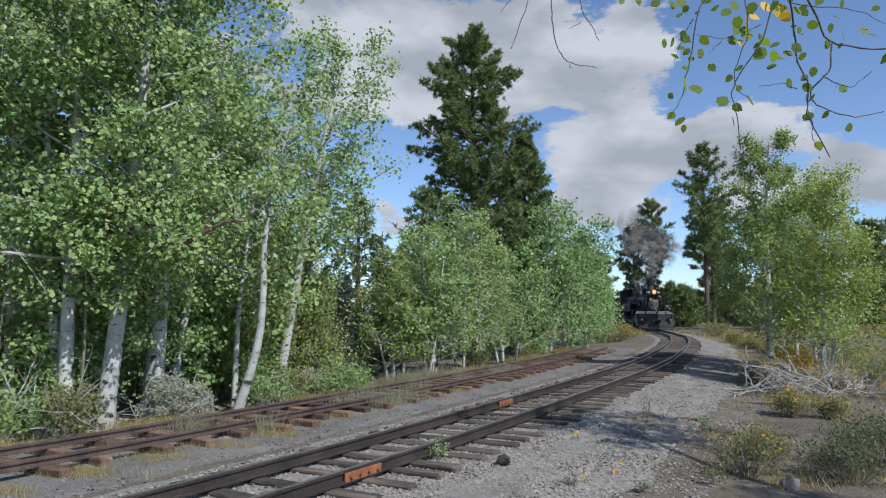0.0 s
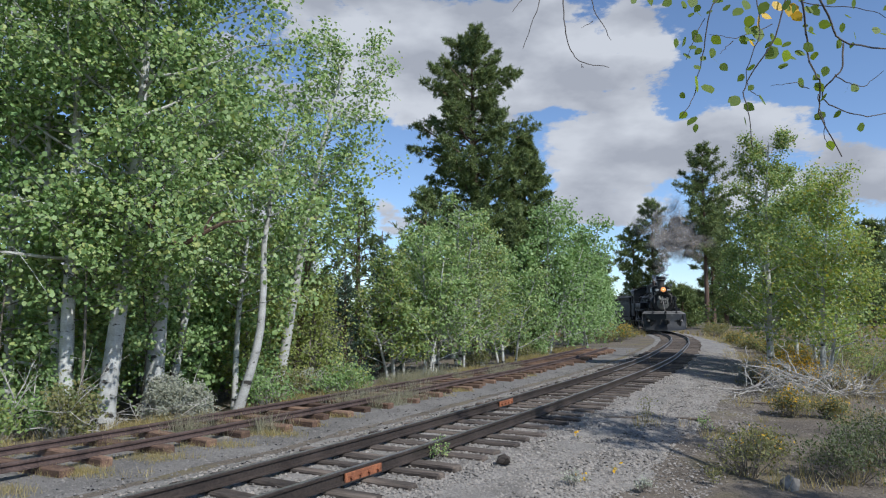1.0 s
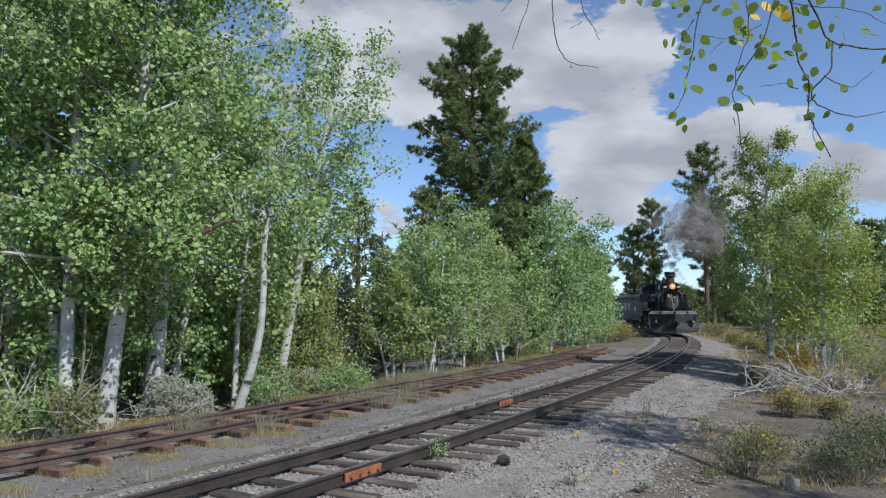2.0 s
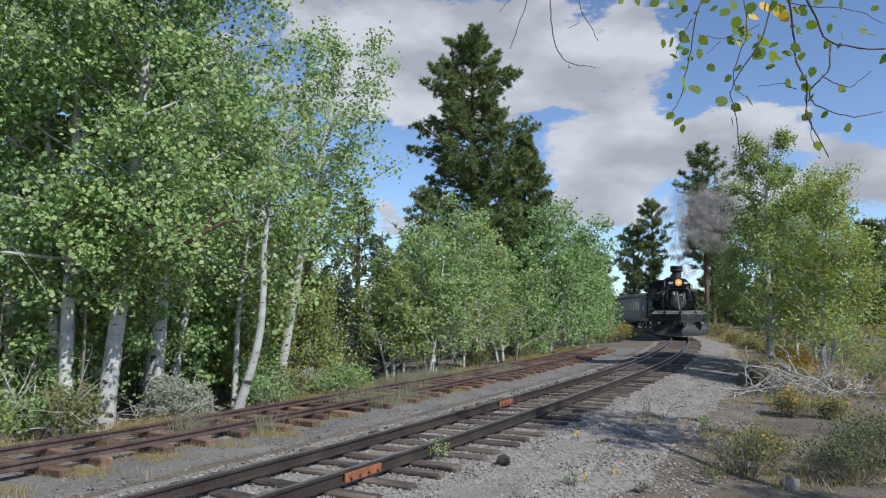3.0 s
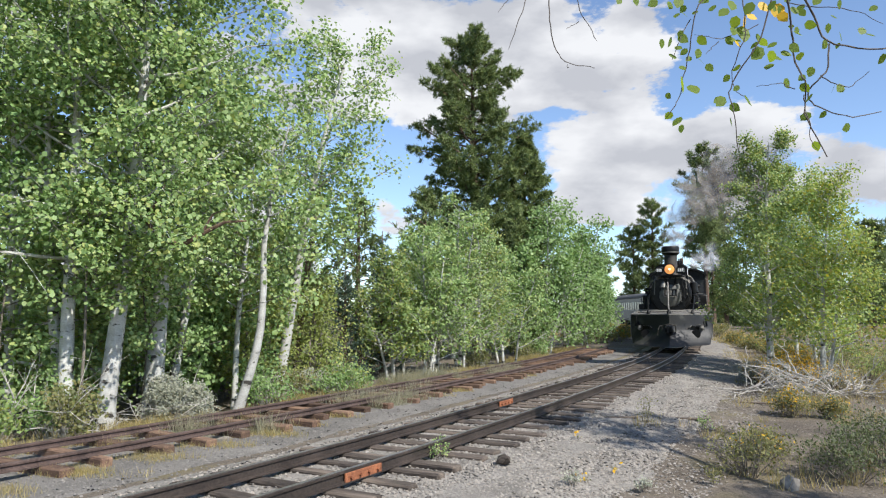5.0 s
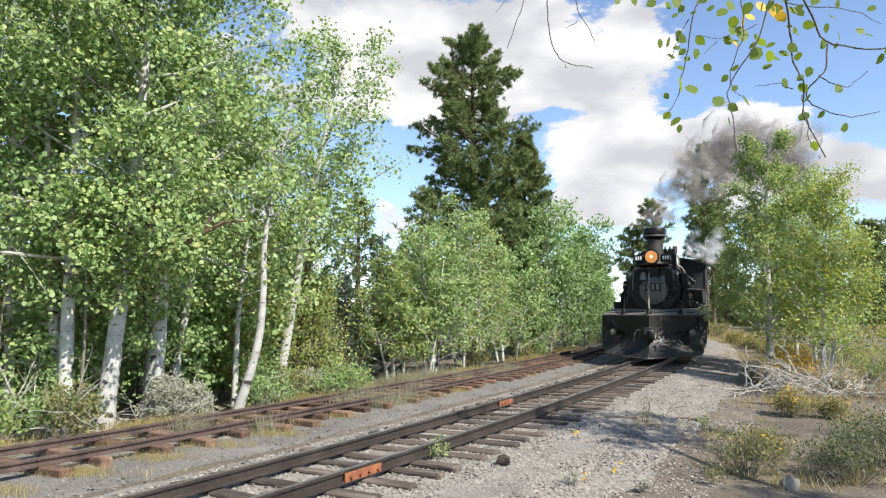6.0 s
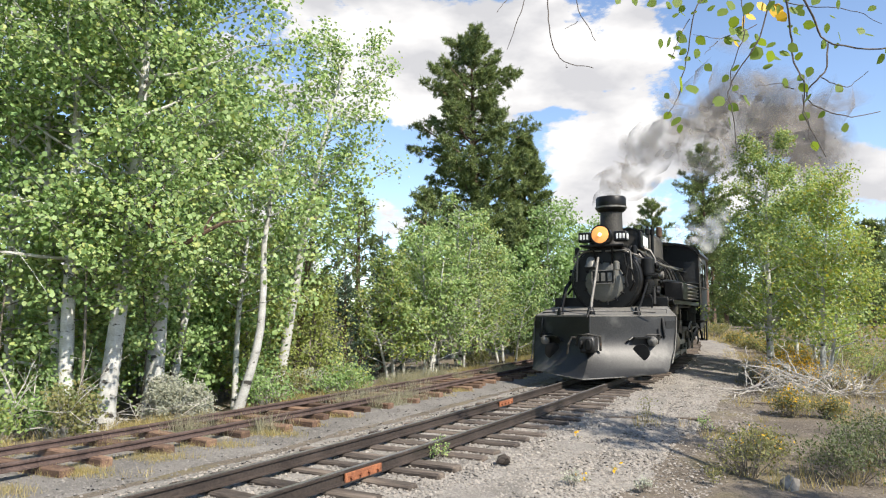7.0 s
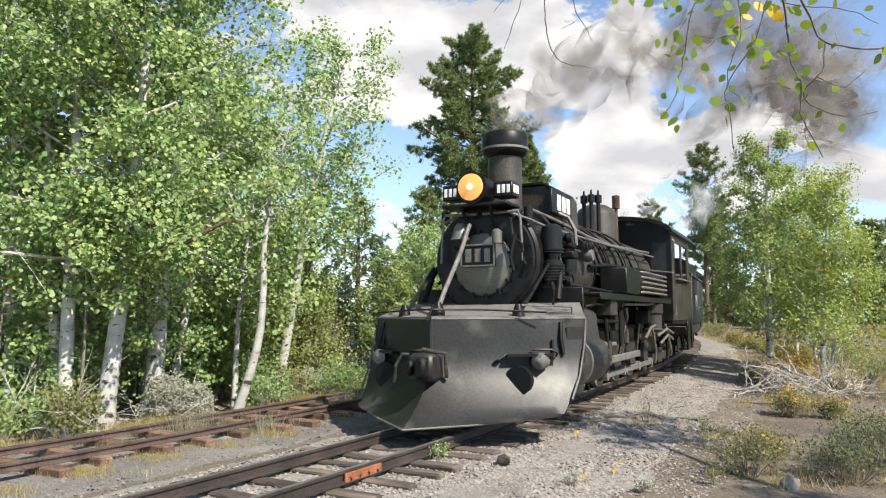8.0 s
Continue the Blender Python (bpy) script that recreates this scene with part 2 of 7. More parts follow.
M["sage"] = foliage("sage_leaves", [(0.19, 0.20, 0.15), (0.26, 0.27, 0.205), (0.33, 0.33, 0.26)], 0.25)
M["scrub"] = foliage("scrub_leaves", [(0.045, 0.06, 0.024), (0.075, 0.095, 0.038), (0.11, 0.125, 0.05)], 0.3)
M["olive"] = foliage("olive_leaves", [(0.08, 0.095, 0.03), (0.13, 0.14, 0.05), (0.18, 0.18, 0.07), (0.22, 0.20, 0.08)], 0.35)
M["branch_leaf"] = foliage("round_leaves", [(0.08, 0.13, 0.025), (0.13, 0.19, 0.035), (0.19, 0.25, 0.05)], 0.5)
M["dead_litter"] = foliage("dry_litter", [(0.03, 0.024, 0.018), (0.10, 0.08, 0.055), (0.24, 0.20, 0.14), (0.06, 0.05, 0.04)], 0.1)
M["yellow"] = foliage("yellow_blossom", [(0.42, 0.27, 0.01), (0.55, 0.36, 0.02), (0.48, 0.25, 0.01)], 0.3)
M["straw"] = foliage("dry_grass", [(0.28, 0.22, 0.09), (0.38, 0.31, 0.14), (0.20, 0.19, 0.06), (0.46, 0.39, 0.22)], 0.35)
M["pale_grass"] = foliage("grey_grass", [(0.22, 0.21, 0.14), (0.33, 0.31, 0.22), (0.17, 0.18, 0.10)], 0.35)


# ---- geometry tools ----
class Geo:
    """Collects verts and faces of one mesh."""

    def __init__(self):
        self.v, self.f, self.n = [], [], 0

    def add(self, v, f):
        self.v.append(np.asarray(v, float).reshape(-1, 3))
        k = self.n
        self.f += [tuple(i + k for i in q) for q in f]
        self.n += len(self.v[-1])
        return self

    def box(self, x0, x1, y0, y1, z0, z1, c=0.012):
        """A box with chamfered edges."""
        lo, hi = np.minimum((x0, y0, z0), (x1, y1, z1)), np.maximum((x0, y0, z0), (x1, y1, z1))
        c = min(c, *(0.4 * (hi - lo)))
        v, idx = [], {}
        for sx in (0, 1):
            for sy in (0, 1):
                for sz in (0, 1):
                    sgn = np.array((sx, sy, sz))
                    corner = np.where(sgn, hi, lo)
                    for ax in range(3):
                        p = corner + np.where(sgn, -c, c)
                        p[ax] = corner[ax]
                        idx[sx, sy, sz, ax] = len(v)
                        v.append(p)
        f = []
        for ax in range(3):
            a, b = [i for i in range(3) if i != ax]
            for s in (0, 1):
                q = []
                for u, w in ((0, 0), (1, 0), (1, 1), (0, 1)):
                    k = [0, 0, 0]
                    k[ax], k[a], k[b] = s, u, w
                    q.append(idx[(*k, ax)])
                f.append(tuple(q))
            for u in (0, 1):
                for w in (0, 1):
                    k0, k1 = [0, 0, 0], [0, 0, 0]
                    k0[a] = k1[a] = u
                    k0[b] = k1[b] = w
                    k1[ax] = 1
                    f.append((idx[(*k0, a)], idx[(*k1, a)], idx[(*k1, b)], idx[(*k0, b)]))
        for sx in (0, 1):
            for sy in (0, 1):
                for sz in (0, 1):
                    f.append(tuple(idx[sx, sy, sz, ax] for ax in range(3)))
        return self.add(v, f)

    def tube(self, pts, radius, n=8, cap=True):
        pts = np.asarray(pts, float)
        r = np.broadcast_to(np.asarray(radius, float), (len(pts),))
        d = np.gradient(pts, axis=0)
        d /= np.linalg.norm(d, axis=1)[:, None] + 1e-9
        ref = np.array((0.0, 0, 1)) if abs(d[0][2]) < 0.8 else np.array((1.0, 0, 0))
        a = np.cross(d, ref)
        a /= np.linalg.norm(a, axis=1)[:, None] + 1e-9
        b = np.cross(d, a)
        t = np.arange(n) * 2 * np.pi / n
        v = pts[:, None] + r[:, None, None] * (np.cos(t)[None, :, None] * a[:, None] + np.sin(t)[None, :, None] * b[:, None])
        m = len(pts)
        f = [(i * n + j, i * n + (j + 1) % n, (i + 1) * n + (j + 1) % n, (i + 1) * n + j) for i in range(m - 1) for j in range(n)]
        if cap:
            f += [tuple(range(n))[::-1], tuple((m - 1) * n + j for j in range(n))]
        return self.add(v.reshape(-1, 3), f)

    def lathe(self, origin, axis, profile, n=32):
        """A solid of turning about axis 'x', 'y' or 'z': profile of (along, radius)."""
        t = np.arange(n) * 2 * np.pi / n
        v = []
        for h, r in profile:
            p = {"x": (np.full(n, h), r * np.cos(t), r * np.sin(t)), "y": (r * np.cos(t), np.full(n, h), r * np.sin(t)),
                 "z": (r * np.cos(t), r * np.sin(t), np.full(n, h))}[axis]
            v.append(np.stack(p, 1))
        v = np.concatenate(v) + np.asarray(origin, float)
        m = len(profile)
        f = [(i * n + j, i * n + (j + 1) % n, (i + 1) * n + (j + 1) % n, (i + 1) * n + j) for i in range(m - 1) for j in range(n)]
        f += [tuple(range(n))[::-1], tuple((m - 1) * n + j for j in range(n))]
        return self.add(v, f)

    def prism(self, outline, axis, a, b):
        """An outline of 2D points pushed from a to b along an axis."""
        o = np.asarray(outline, float)
        n = len(o)
        v = []
        for h in (a, b):
            k = np.full(n, h)
            v.append(np.stack({"x": (k, o[:, 0], o[:, 1]), "y": (o[:, 0], k, o[:, 1]), "z": (o[:, 0], o[:, 1], k)}[axis], 1))
        f = [(j, (j + 1) % n, n + (j + 1) % n, n + j) for j in range(n)] + [tuple(range(n))[::-1], tuple(range(n, 2 * n))]
        return self.add(np.concatenate(v), f)

    def mesh(self, name, materials, smooth=True, pick=None):
        me = bpy.data.meshes.new(name)
        me.from_pydata(np.concatenate(self.v).tolist(), [], self.f)
        for m in materials if isinstance(materials, (list, tuple)) else [materials]:
            me.materials.append(m)
        bm = bmesh.new()
        bm.from_mesh(me)
        bmesh.ops.recalc_face_normals(bm, faces=bm.faces)
        bm.to_mesh(me)
        bm.free()
        if smooth:
            me.shade_smooth()
            me.set_sharp_from_angle(angle=radians(38))
        return me


def part(name, geo, material, parent=None, label="", smooth=True):
    ob = new(name, geo.mesh(name, material, smooth) if isinstance(geo, Geo) else geo)
    if parent:
        ob.parent = parent
    return tagged(ob, label)


def flakes(name, centre, a, b, material, corners=4):
    """Many small flat leaves: centres and two half axes each, in one mesh."""
    k = len(centre)
    if corners == 4:
        v = np.stack([centre - a, centre + b - 0.15 * a, centre + a, centre - b - 0.15 * a], 1).reshape(-1, 3)
    elif corners == 6:
        ring = [(-1, 0), (-0.45, 0.85), (0.4, 0.75), (1.1, 0), (0.4, -0.75), (-0.45, -0.85)]
        v = np.stack([centre + p * a + q * b for p, q in ring], 1).reshape(-1, 3)
    elif corners == 3:
        v = np.stack([centre - b, centre + b, centre + a], 1).reshape(-1, 3)
    else:
        ring = [(-1, 0), (-0.6, 0.8), (0.1, 0.95), (0.65, 0.55), (1.1, 0), (0.65, -0.55), (0.1, -0.95), (-0.6, -0.8)]
        v = np.stack([centre + p * a + q * b for p, q in ring], 1).reshape(-1, 3)
        corners = 8
    me = bpy.data.meshes.new(name)
    me.vertices.add(k * corners)
    me.vertices.foreach_set("co", v.astype(np.float32).ravel())
    me.loops.add(k * corners)
    me.loops.foreach_set("vertex_index", np.arange(k * corners, dtype=np.int32))
    me.polygons.add(k)
    me.polygons.foreach_set("loop_start", np.arange(0, k * corners, corners, dtype=np.int32))
    me.update(calc_edges=True)
    me.materials.append(material)
    return me


def unit(v):
    return v / (np.linalg.norm(v, axis=-1, keepdims=True) + 1e-9)


# ---- the line of the track ----
KNOTS = [0, 10, 20, 30, 45, 60, 66, 75, 100]
BENDS = [-0.0127, -0.0014, -0.0093, -0.0014, -0.0107, -0.002, -0.016, -0.03, -0.02]
GRADE = 0.0045
STEP = 0.25
RUN = np.arange(-16, 150 + STEP, STEP)


def lay_line():
    k = np.interp(RUN, KNOTS, BENDS)
    k[RUN < 0] = 0
    head = np.concatenate([[0], np.cumsum((k[1:] + k[:-1]) / 2 * STEP)])
    mid = (head[1:] + head[:-1]) / 2
    x = np.concatenate([[0], np.cumsum(np.sin(mid) * STEP)])
    y = np.concatenate([[0], np.cumsum(np.cos(mid) * STEP)])
    i0 = int(16 / STEP)
    head = head - head[i0] + 0.5451
    mid = (head[1:] + head[:-1]) / 2
    x = np.concatenate([[0], np.cumsum(np.sin(mid) * STEP)])
    y = np.concatenate([[0], np.cumsum(np.cos(mid) * STEP)])
    return x - x[i0] - 2.3467, y - y[i0] + 5.8908, head


LX, LY, LH = lay_line()


def on_line(s, off=0.0, z=0.0):
    """The place at s metres along the track, off metres to its right, z above the rails."""
    x, y, h = np.interp(s, RUN, LX), np.interp(s, RUN, LY), np.interp(s, RUN, LH)
    return np.array((x + off * np.cos(h), y - off * np.sin(h), z + GRADE * np.clip(s, -16, 90)))


def near_line(x, y):
    """Offset from the track's middle (right positive) and metres along it."""
    x, y = np.atleast_1d(np.asarray(x, float)), np.atleast_1d(np.asarray(y, float))
    off, along = np.empty_like(x), np.empty_like(x)
    for i in range(0, len(x), 4000):
        dx, dy = x[i:i + 4000, None] - LX[None, ::2], y[i:i + 4000, None] - LY[None, ::2]
        j = np.argmin(dx ** 2 + dy ** 2, 1)
        k = np.arange(len(j))
        h = LH[::2][j]
        off[i:i + 4000] = dx[k, j] * np.cos(h) - dy[k, j] * np.sin(h)
        along[i:i + 4000] = RUN[::2][j]
        far = np.hypot(dx[k, j], dy[k, j])
        o = off[i:i + 4000]
        off[i:i + 4000] = np.where(far > np.abs(o) + 1, np.sign(o) * far, o)
    return off, along


def bumps(x, y, size, seed=0.0):
    return np.array([noise.noise((a / size + seed, b / size, seed)) for a, b in zip(x, y)])


def ground_z(x, y, rough=True):
    x, y = np.atleast_1d(np.asarray(x, float)), np.atleast_1d(np.asarray(y, float))
    off, along = near_line(x, y)
    z = np.interp(off, [-60, -14, -7, -5, -2, -1.6, 1.5, 2.6, 3.4, 6, 9, 14, 60], [-0.3, -0.75, -0.5, -0.3, -0.25, -0.22, -0.22, -0.34, -0.42, -0.44, -0.36, -0.3, 0.2])
    z = z + GRADE * np.clip(along, -16, 90)
    if rough:
        amp = np.interp(np.abs(off), [1.8, 3.5, 8], [0.01, 0.04, 0.12])
        z = z + amp * bumps(x, y, 1.3) + 0.4 * amp * bumps(x, y, 0.35, 3.1)
    return z


def gz(x, y):
    return float(ground_z(x, y)[0])


def build_ground():
    u = np.linspace(-1, 1, 190)
    xs = 3 + 26 * u + 700 * np.sign(u) * np.abs(u) ** 7
    w = np.linspace(0, 1, 230)
    ys = -14 + 62 * w + 1600 * w ** 8
    X, Y = np.meshgrid(xs, ys)
    z = ground_z(X.ravel(), Y.ravel())
    v = np.stack([X.ravel(), Y.ravel(), z], 1)
    nx = len(xs)
    g = Geo()
    g.add(v, [(j * nx + i, j * nx + i + 1, (j + 1) * nx + i + 1, (j + 1) * nx + i) for j in range(len(ys) - 1) for i in range(nx - 1)])
    tagged(part("ground", g, M["ground"]), "dry brown soil with sparse grass beside the railway", "ground", kind="structure")

    def strip(name, s0, s1, offs, zs, material, label, wav, ds=0.4):
        ss = np.arange(s0, s1, ds)
        vv = []
        for s in ss:
            for k, (o, zz) in enumerate(zip(offs, zs)):
                edge = k in (0, len(offs) - 1)
                o2 = o + (wav * noise.noise((s * 0.7, o, 2.0)) + 0.4 * wav * noise.noise((s * 2.9, o, 5.0)) if edge else 0)
                p = on_line(s, o2)
                vv.append((p[0], p[1], zz + GRADE * np.clip(s, -16, 90) + (0 if edge else 0.022 * noise.noise((s * 3.1, o * 3.1, 7)))))
        m = len(offs)
        g = Geo()
        g.add(vv, [(i * m + j, i * m + j + 1, (i + 1) * m + j + 1, (i + 1) * m + j) for i in range(len(ss) - 1) for j in range(m - 1)])
        tagged(part(name, g, material), label, "railway bed", kind="structure")

    offs = [-1.75, -1.5, -1.2, -0.9, -0.5, 0, 0.5, 0.9, 1.2, 1.5, 1.8, 2.1, 2.4, 2.8, 3.1]
    zs = [-0.34, -0.215, -0.20, -0.19, -0.185, -0.18, -0.185, -0.19, -0.195, -0.205, -0.23, -0.265, -0.30, -0.36, -0.50]
    strip("ballast_bed", -15.5, 110, offs, zs, M["ballast"], "pale grey crushed stone ballast under the main track", 0.7)
    offs = [-4.9, -4.6, -4.2, -3.8, -3.4, -3.0, -2.6, -2.2, -1.8, -1.5]
    zs = [-0.42, -0.26, -0.235, -0.225, -0.22, -0.22, -0.22, -0.225, -0.23, -0.30]
    strip("cinder_bed", -15.5, 33, offs, zs, M["cinder"], "dark grey cinder gravel between the two tracks", 0.2)


def rock_mesh(seed, size, flat=0.75):
    rnd = random.Random(seed)
    bm = bmesh.new()
    bmesh.ops.create_icosphere(bm, subdivisions=1, radius=1)
    for v in bm.verts:
        v.co *= rnd.uniform(0.72, 1.15)
    v = np.array([v.co for v in bm.verts]) * size * np.array((1.2, 0.9, flat))
    f = [tuple(q.index for q in p.verts) for p in bm.faces]
    bm.free()
    return v, f


def scatter_stones(name, n, s0, s1, o0, o1, z_of, sizes, material, label, seed):
    """Loose stones as one mesh; low five-sided lumps."""
    rs = np.random.RandomState(seed)
    s = s0 + (s1 - s0) * rs.rand(n) ** 1.5
    o = rs.uniform(o0, o1, n)
    x, y, h = np.interp(s, RUN, LX), np.interp(s, RUN, LY), np.interp(s, RUN, LH)
    x, y = x + o * np.cos(h), y - o * np.sin(h)
    z = z_of(o) + GRADE * np.clip(s, -16, 90)
    r = rs.uniform(sizes[0], sizes[1], n) * np.interp(s, [s0, s1], [1, 1.35])
    base = np.array([(1, 0, -0.1), (0.3, 0.95, -0.1), (-0.8, 0.6, -0.1), (-0.8, -0.55, 0.1), (0.35, -0.95, -0.05), (0.1, 0.1, 0.8)])
    faces = np.array([(0, 1, 5), (1, 2, 5), (2, 3, 5), (3, 4, 5), (4, 0, 5)])
    jit = base[None] * rs.uniform(0.65, 1.25, (n, 6, 1))
    t = rs.rand(n) * 6.28
    tl = rs.normal(0, 0.5, n)
    c, si = np.cos(t)[:, None], np.sin(t)[:, None]
    X, Y, Z = jit[..., 0], jit[..., 1], jit[..., 2]
    Y, Z = Y * np.cos(tl)[:, None] - Z * np.sin(tl)[:, None], Y * np.sin(tl)[:, None] + Z * np.cos(tl)[:, None]
    v = np.stack([X * c - Y * si, X * si + Y * c, Z * 0.8], -1) * r[:, None, None] + np.stack([x, y, z + 0.25 * r], 1)[:, None]
    f = (faces[None] + 6 * np.arange(n)[:, None, None]).reshape(-1, 3)
    me = bpy.data.meshes.new(name)
    me.vertices.add(n * 6)
    me.vertices.foreach_set("co", v.astype(np.float32).ravel())
    me.loops.add(len(f) * 3)
    me.loops.foreach_set("vertex_index", f.astype(np.int32).ravel())
    me.polygons.add(len(f))
    me.polygons.foreach_set("loop_start", np.arange(0, len(f) * 3, 3, dtype=np.int32))
    me.update(calc_edges=True)
    me.materials.append(material)
    return tagged(new(name, me), label, "gravel", kind="stuff")


def islands(name, shades, rough=0.9):
    """A plain mineral surface with a shade for each loose piece."""
    m = surface(name, shades[0], shades[-1], rough, 0, 9, 60, 0.4, 0.006)
    nt = m.node_tree
    geo, ramp = nt.nodes.new("ShaderNodeNewGeometry"), nt.nodes.new("ShaderNodeValToRGB")
    els = ramp.color_ramp.elements
    while len(els) < len(shades):
        els.new(0.5)
    for i, c in enumerate(shades):
        els[i].position, els[i].color = i / (len(shades) - 1), (*c, 1)
    nt.links.new(geo.outputs["Random Per Island"], ramp.inputs[0])
    old = nt.nodes["Principled BSDF"].inputs["Base Color"].links[0].from_socket
    mx = nt.nodes.new("ShaderNodeMix")
    mx.data_type = "RGBA"
    mx.inputs["Factor"].default_value = 0.75
    nt.links.new(old, mx.inputs[6])
    nt.links.new(ramp.outputs[0], mx.inputs[7])
    nt.links.new(mx.outputs[2], nt.nodes["Principled BSDF"].inputs["Base Color"])
    return m


def build_stones():
    pale = islands("crushed_stone", [(0.115, 0.104, 0.090), (0.205, 0.188, 0.164), (0.265, 0.243, 0.212), (0.33, 0.302, 0.262), (0.22, 0.188, 0.155)])
    dark = islands("cinder_stone", [(0.07, 0.065, 0.06), (0.15, 0.14, 0.125), (0.20, 0.185, 0.165), (0.26, 0.24, 0.215)])

    def shoulder(o):
        return np.interp(o, [-1.7, -1.3, 0, 1.3, 2.1, 3.1, 4], [-0.26, -0.20, -0.18, -0.20, -0.265, -0.40, -0.42])
    scatter_stones("ballast_stones", 52000, -1.5, 30, 0.55, 2.75, shoulder, (0.011, 0.026), pale, "crushed pale grey stones along the track shoulder", 1)
    scatter_stones("crib_stones", 12000, -2, 26, -1.5, 0.6, shoulder, (0.012, 0.028), pale, "crushed stones lying between the ties", 2)
    scatter_stones("strewn_stones", 8000, -1.5, 24, 2.45, 3.6, lambda o: np.interp(o, [2.4, 3.2, 3.6], [-0.315, -0.405, -0.425]), (0.008, 0.024), pale, "loose pebbles strewn on the dirt path", 3)
    scatter_stones("path_pebbles", 5000, -1.5, 24, 3.4, 6.5, lambda o: np.full(len(o), -0.43), (0.005, 0.018), pale, "small pebbles trodden into the dirt path", 5)
    scatter_stones("cinder_stones", 5000, -1, 22, -4.6, -1.5, lambda o: np.full(len(o), -0.225), (0.008, 0.022), dark, "small dark cinders between the tracks", 4)


def rail_profile(h=0.132):
    return [(-0.05, -h), (0.05, -h), (0.05, -h + 0.012), (0.012, -h + 0.026), (0.010, -0.04), (0.031, -0.03), (0.032, -0.008), (0.024, 0.0), (-0.024, 0.0), (-0.032, -0.008), (-0.031, -0.03), (-0.010, -0.04), (-0.012, -h + 0.026), (-0.05, -h + 0.012)]


def build_track(name, mid, s0, s1, rail_mat, head_mat, tie_mat, dz, label, tie_gap, tie_jit, seed):
    rnd = random.Random(seed)
    root = tagged(new(name), label, "railway track", kind="structure")
    for side in (-1, 1):
        ss = np.arange(s0, s1, 0.5)
        prof = rail_profile(0.132 if seed < 5 else 0.096)
        n = len(prof)
        v = []
        for s in ss:
            w = 0.012 * noise.noise((s * 0.3, side, seed)) if seed > 5 else 0
            for px, pz in prof:
                v.append(on_line(s, mid + side * 0.489 + px + w, dz + pz + w))
        g = Geo()
        g.add(v, [(i * n + j, i * n + (j + 1) % n, (i + 1) * n + (j + 1) % n, (i + 1) * n + j) for i in range(len(ss) - 1) for j in range(n)])
        g.f += [tuple(range(n)), tuple((len(ss) - 1) * n + j for j in range(n))]
        me = g.mesh("rail", [rail_mat, head_mat])
        for p in me.polygons:
            if p.normal.z > 0.9 and p.center.z > dz - 0.02 + GRADE * -4:
                p.material_index = 1
        r = part("rail", me, None, root)
    meshes = []
    for k in range(6):
        g = Geo()
        g.box(-1.10, 1.10, -0.095, 0.095, -0.16, 0, 0.018)
        v = g.v[0]
        for i in range(len(v)):
            v[i] += 0.016 * np.array((noise.noise(v[i] * 3 + k * 7), noise.noise(v[i] * 4 + k * 9), 0.6 * noise.noise(v[i] * 5 + k * 3)))
        meshes.append(g.mesh("tie", tie_mat, smooth=False))
    s = s0 + 0.3
    while s < min(s1, 100):
        t = new("tie", meshes[rnd.randrange(6)])
        t.parent = root
        p = on_line(s, mid + rnd.uniform(-tie_jit, tie_jit), dz - (0.134 if seed < 5 else 0.098) - rnd.uniform(0, 0.012 if seed < 5 else 0.004))
        h = float(np.interp(s, RUN, LH))
        t.matrix_basis = Matrix.LocRotScale(p, Euler((0, rnd.uniform(-0.006, 0.006), -h + rnd.uniform(-0.05, 0.05) * (1 if seed < 5 else 1.8))), (rnd.uniform(0.93, 1.05) * (1 if seed < 5 else 0.84), rnd.uniform(0.8, 1.1), 1))
        s += tie_gap * rnd.uniform(0.8, 1.2)
    return root


def fishplate(root, s, off, dz, side):
    """A bolted joint bar on the side of a rail."""
    g = Geo()
    g.box(-0.31, 0.31, -0.012, 0.012, -0.047, 0.047, 0.006)
    for i in range(4):
        x = -0.23 + i * 0.153
        g.lathe((x, -0.012, 0), "y", [(-0.026, 0.0), (-0.026, 0.017), (0, 0.019), (0, 0.0)], 6)
    ob = part("fishplate", g, M["rust"], root, "rust-orange bolted joint bar")
    h = float(np.interp(s, RUN, LH))
    p = on_line(s, off, dz - 0.078)
    x_axis = Vector((math.sin(h), math.cos(h), 0))
    y_axis = Vector((-math.cos(h), math.sin(h), 0)) * side
    z_axis = x_axis.cross(y_axis)
    m = Matrix((x_axis, y_axis, z_axis)).transposed().to_4x4()
    m.translation = p
    ob.matrix_basis = m


build_ground()
build_stones()
main_track = build_track("main_track", 0.0, -15, 110, M["rail"], M["rail_top"], M["tie"], 0.0, "narrow-gauge main track with brown steel rails on dark weathered ties", 0.53, 0.06, 2)
siding = build_track("siding_track", -3.42, -15, 30, M["rust_rail"], M["rust_rail"], M["old_tie"], -0.03, "old rusted siding track on rotten uneven ties", 0.68, 0.16, 9)


# ---- the train ----
# Each vehicle's own space: y forwards, x to its right, z up from the rail heads.
def lettering(parent, boxes, material, label, dy=0.0):
    """Numerals that stand as plain bars."""
    for b in boxes:
        part("numeral_bar", Geo().box(b[0], b[1], b[2] + dy, b[3] + dy, b[4], b[5], 0.003), material, parent, label)


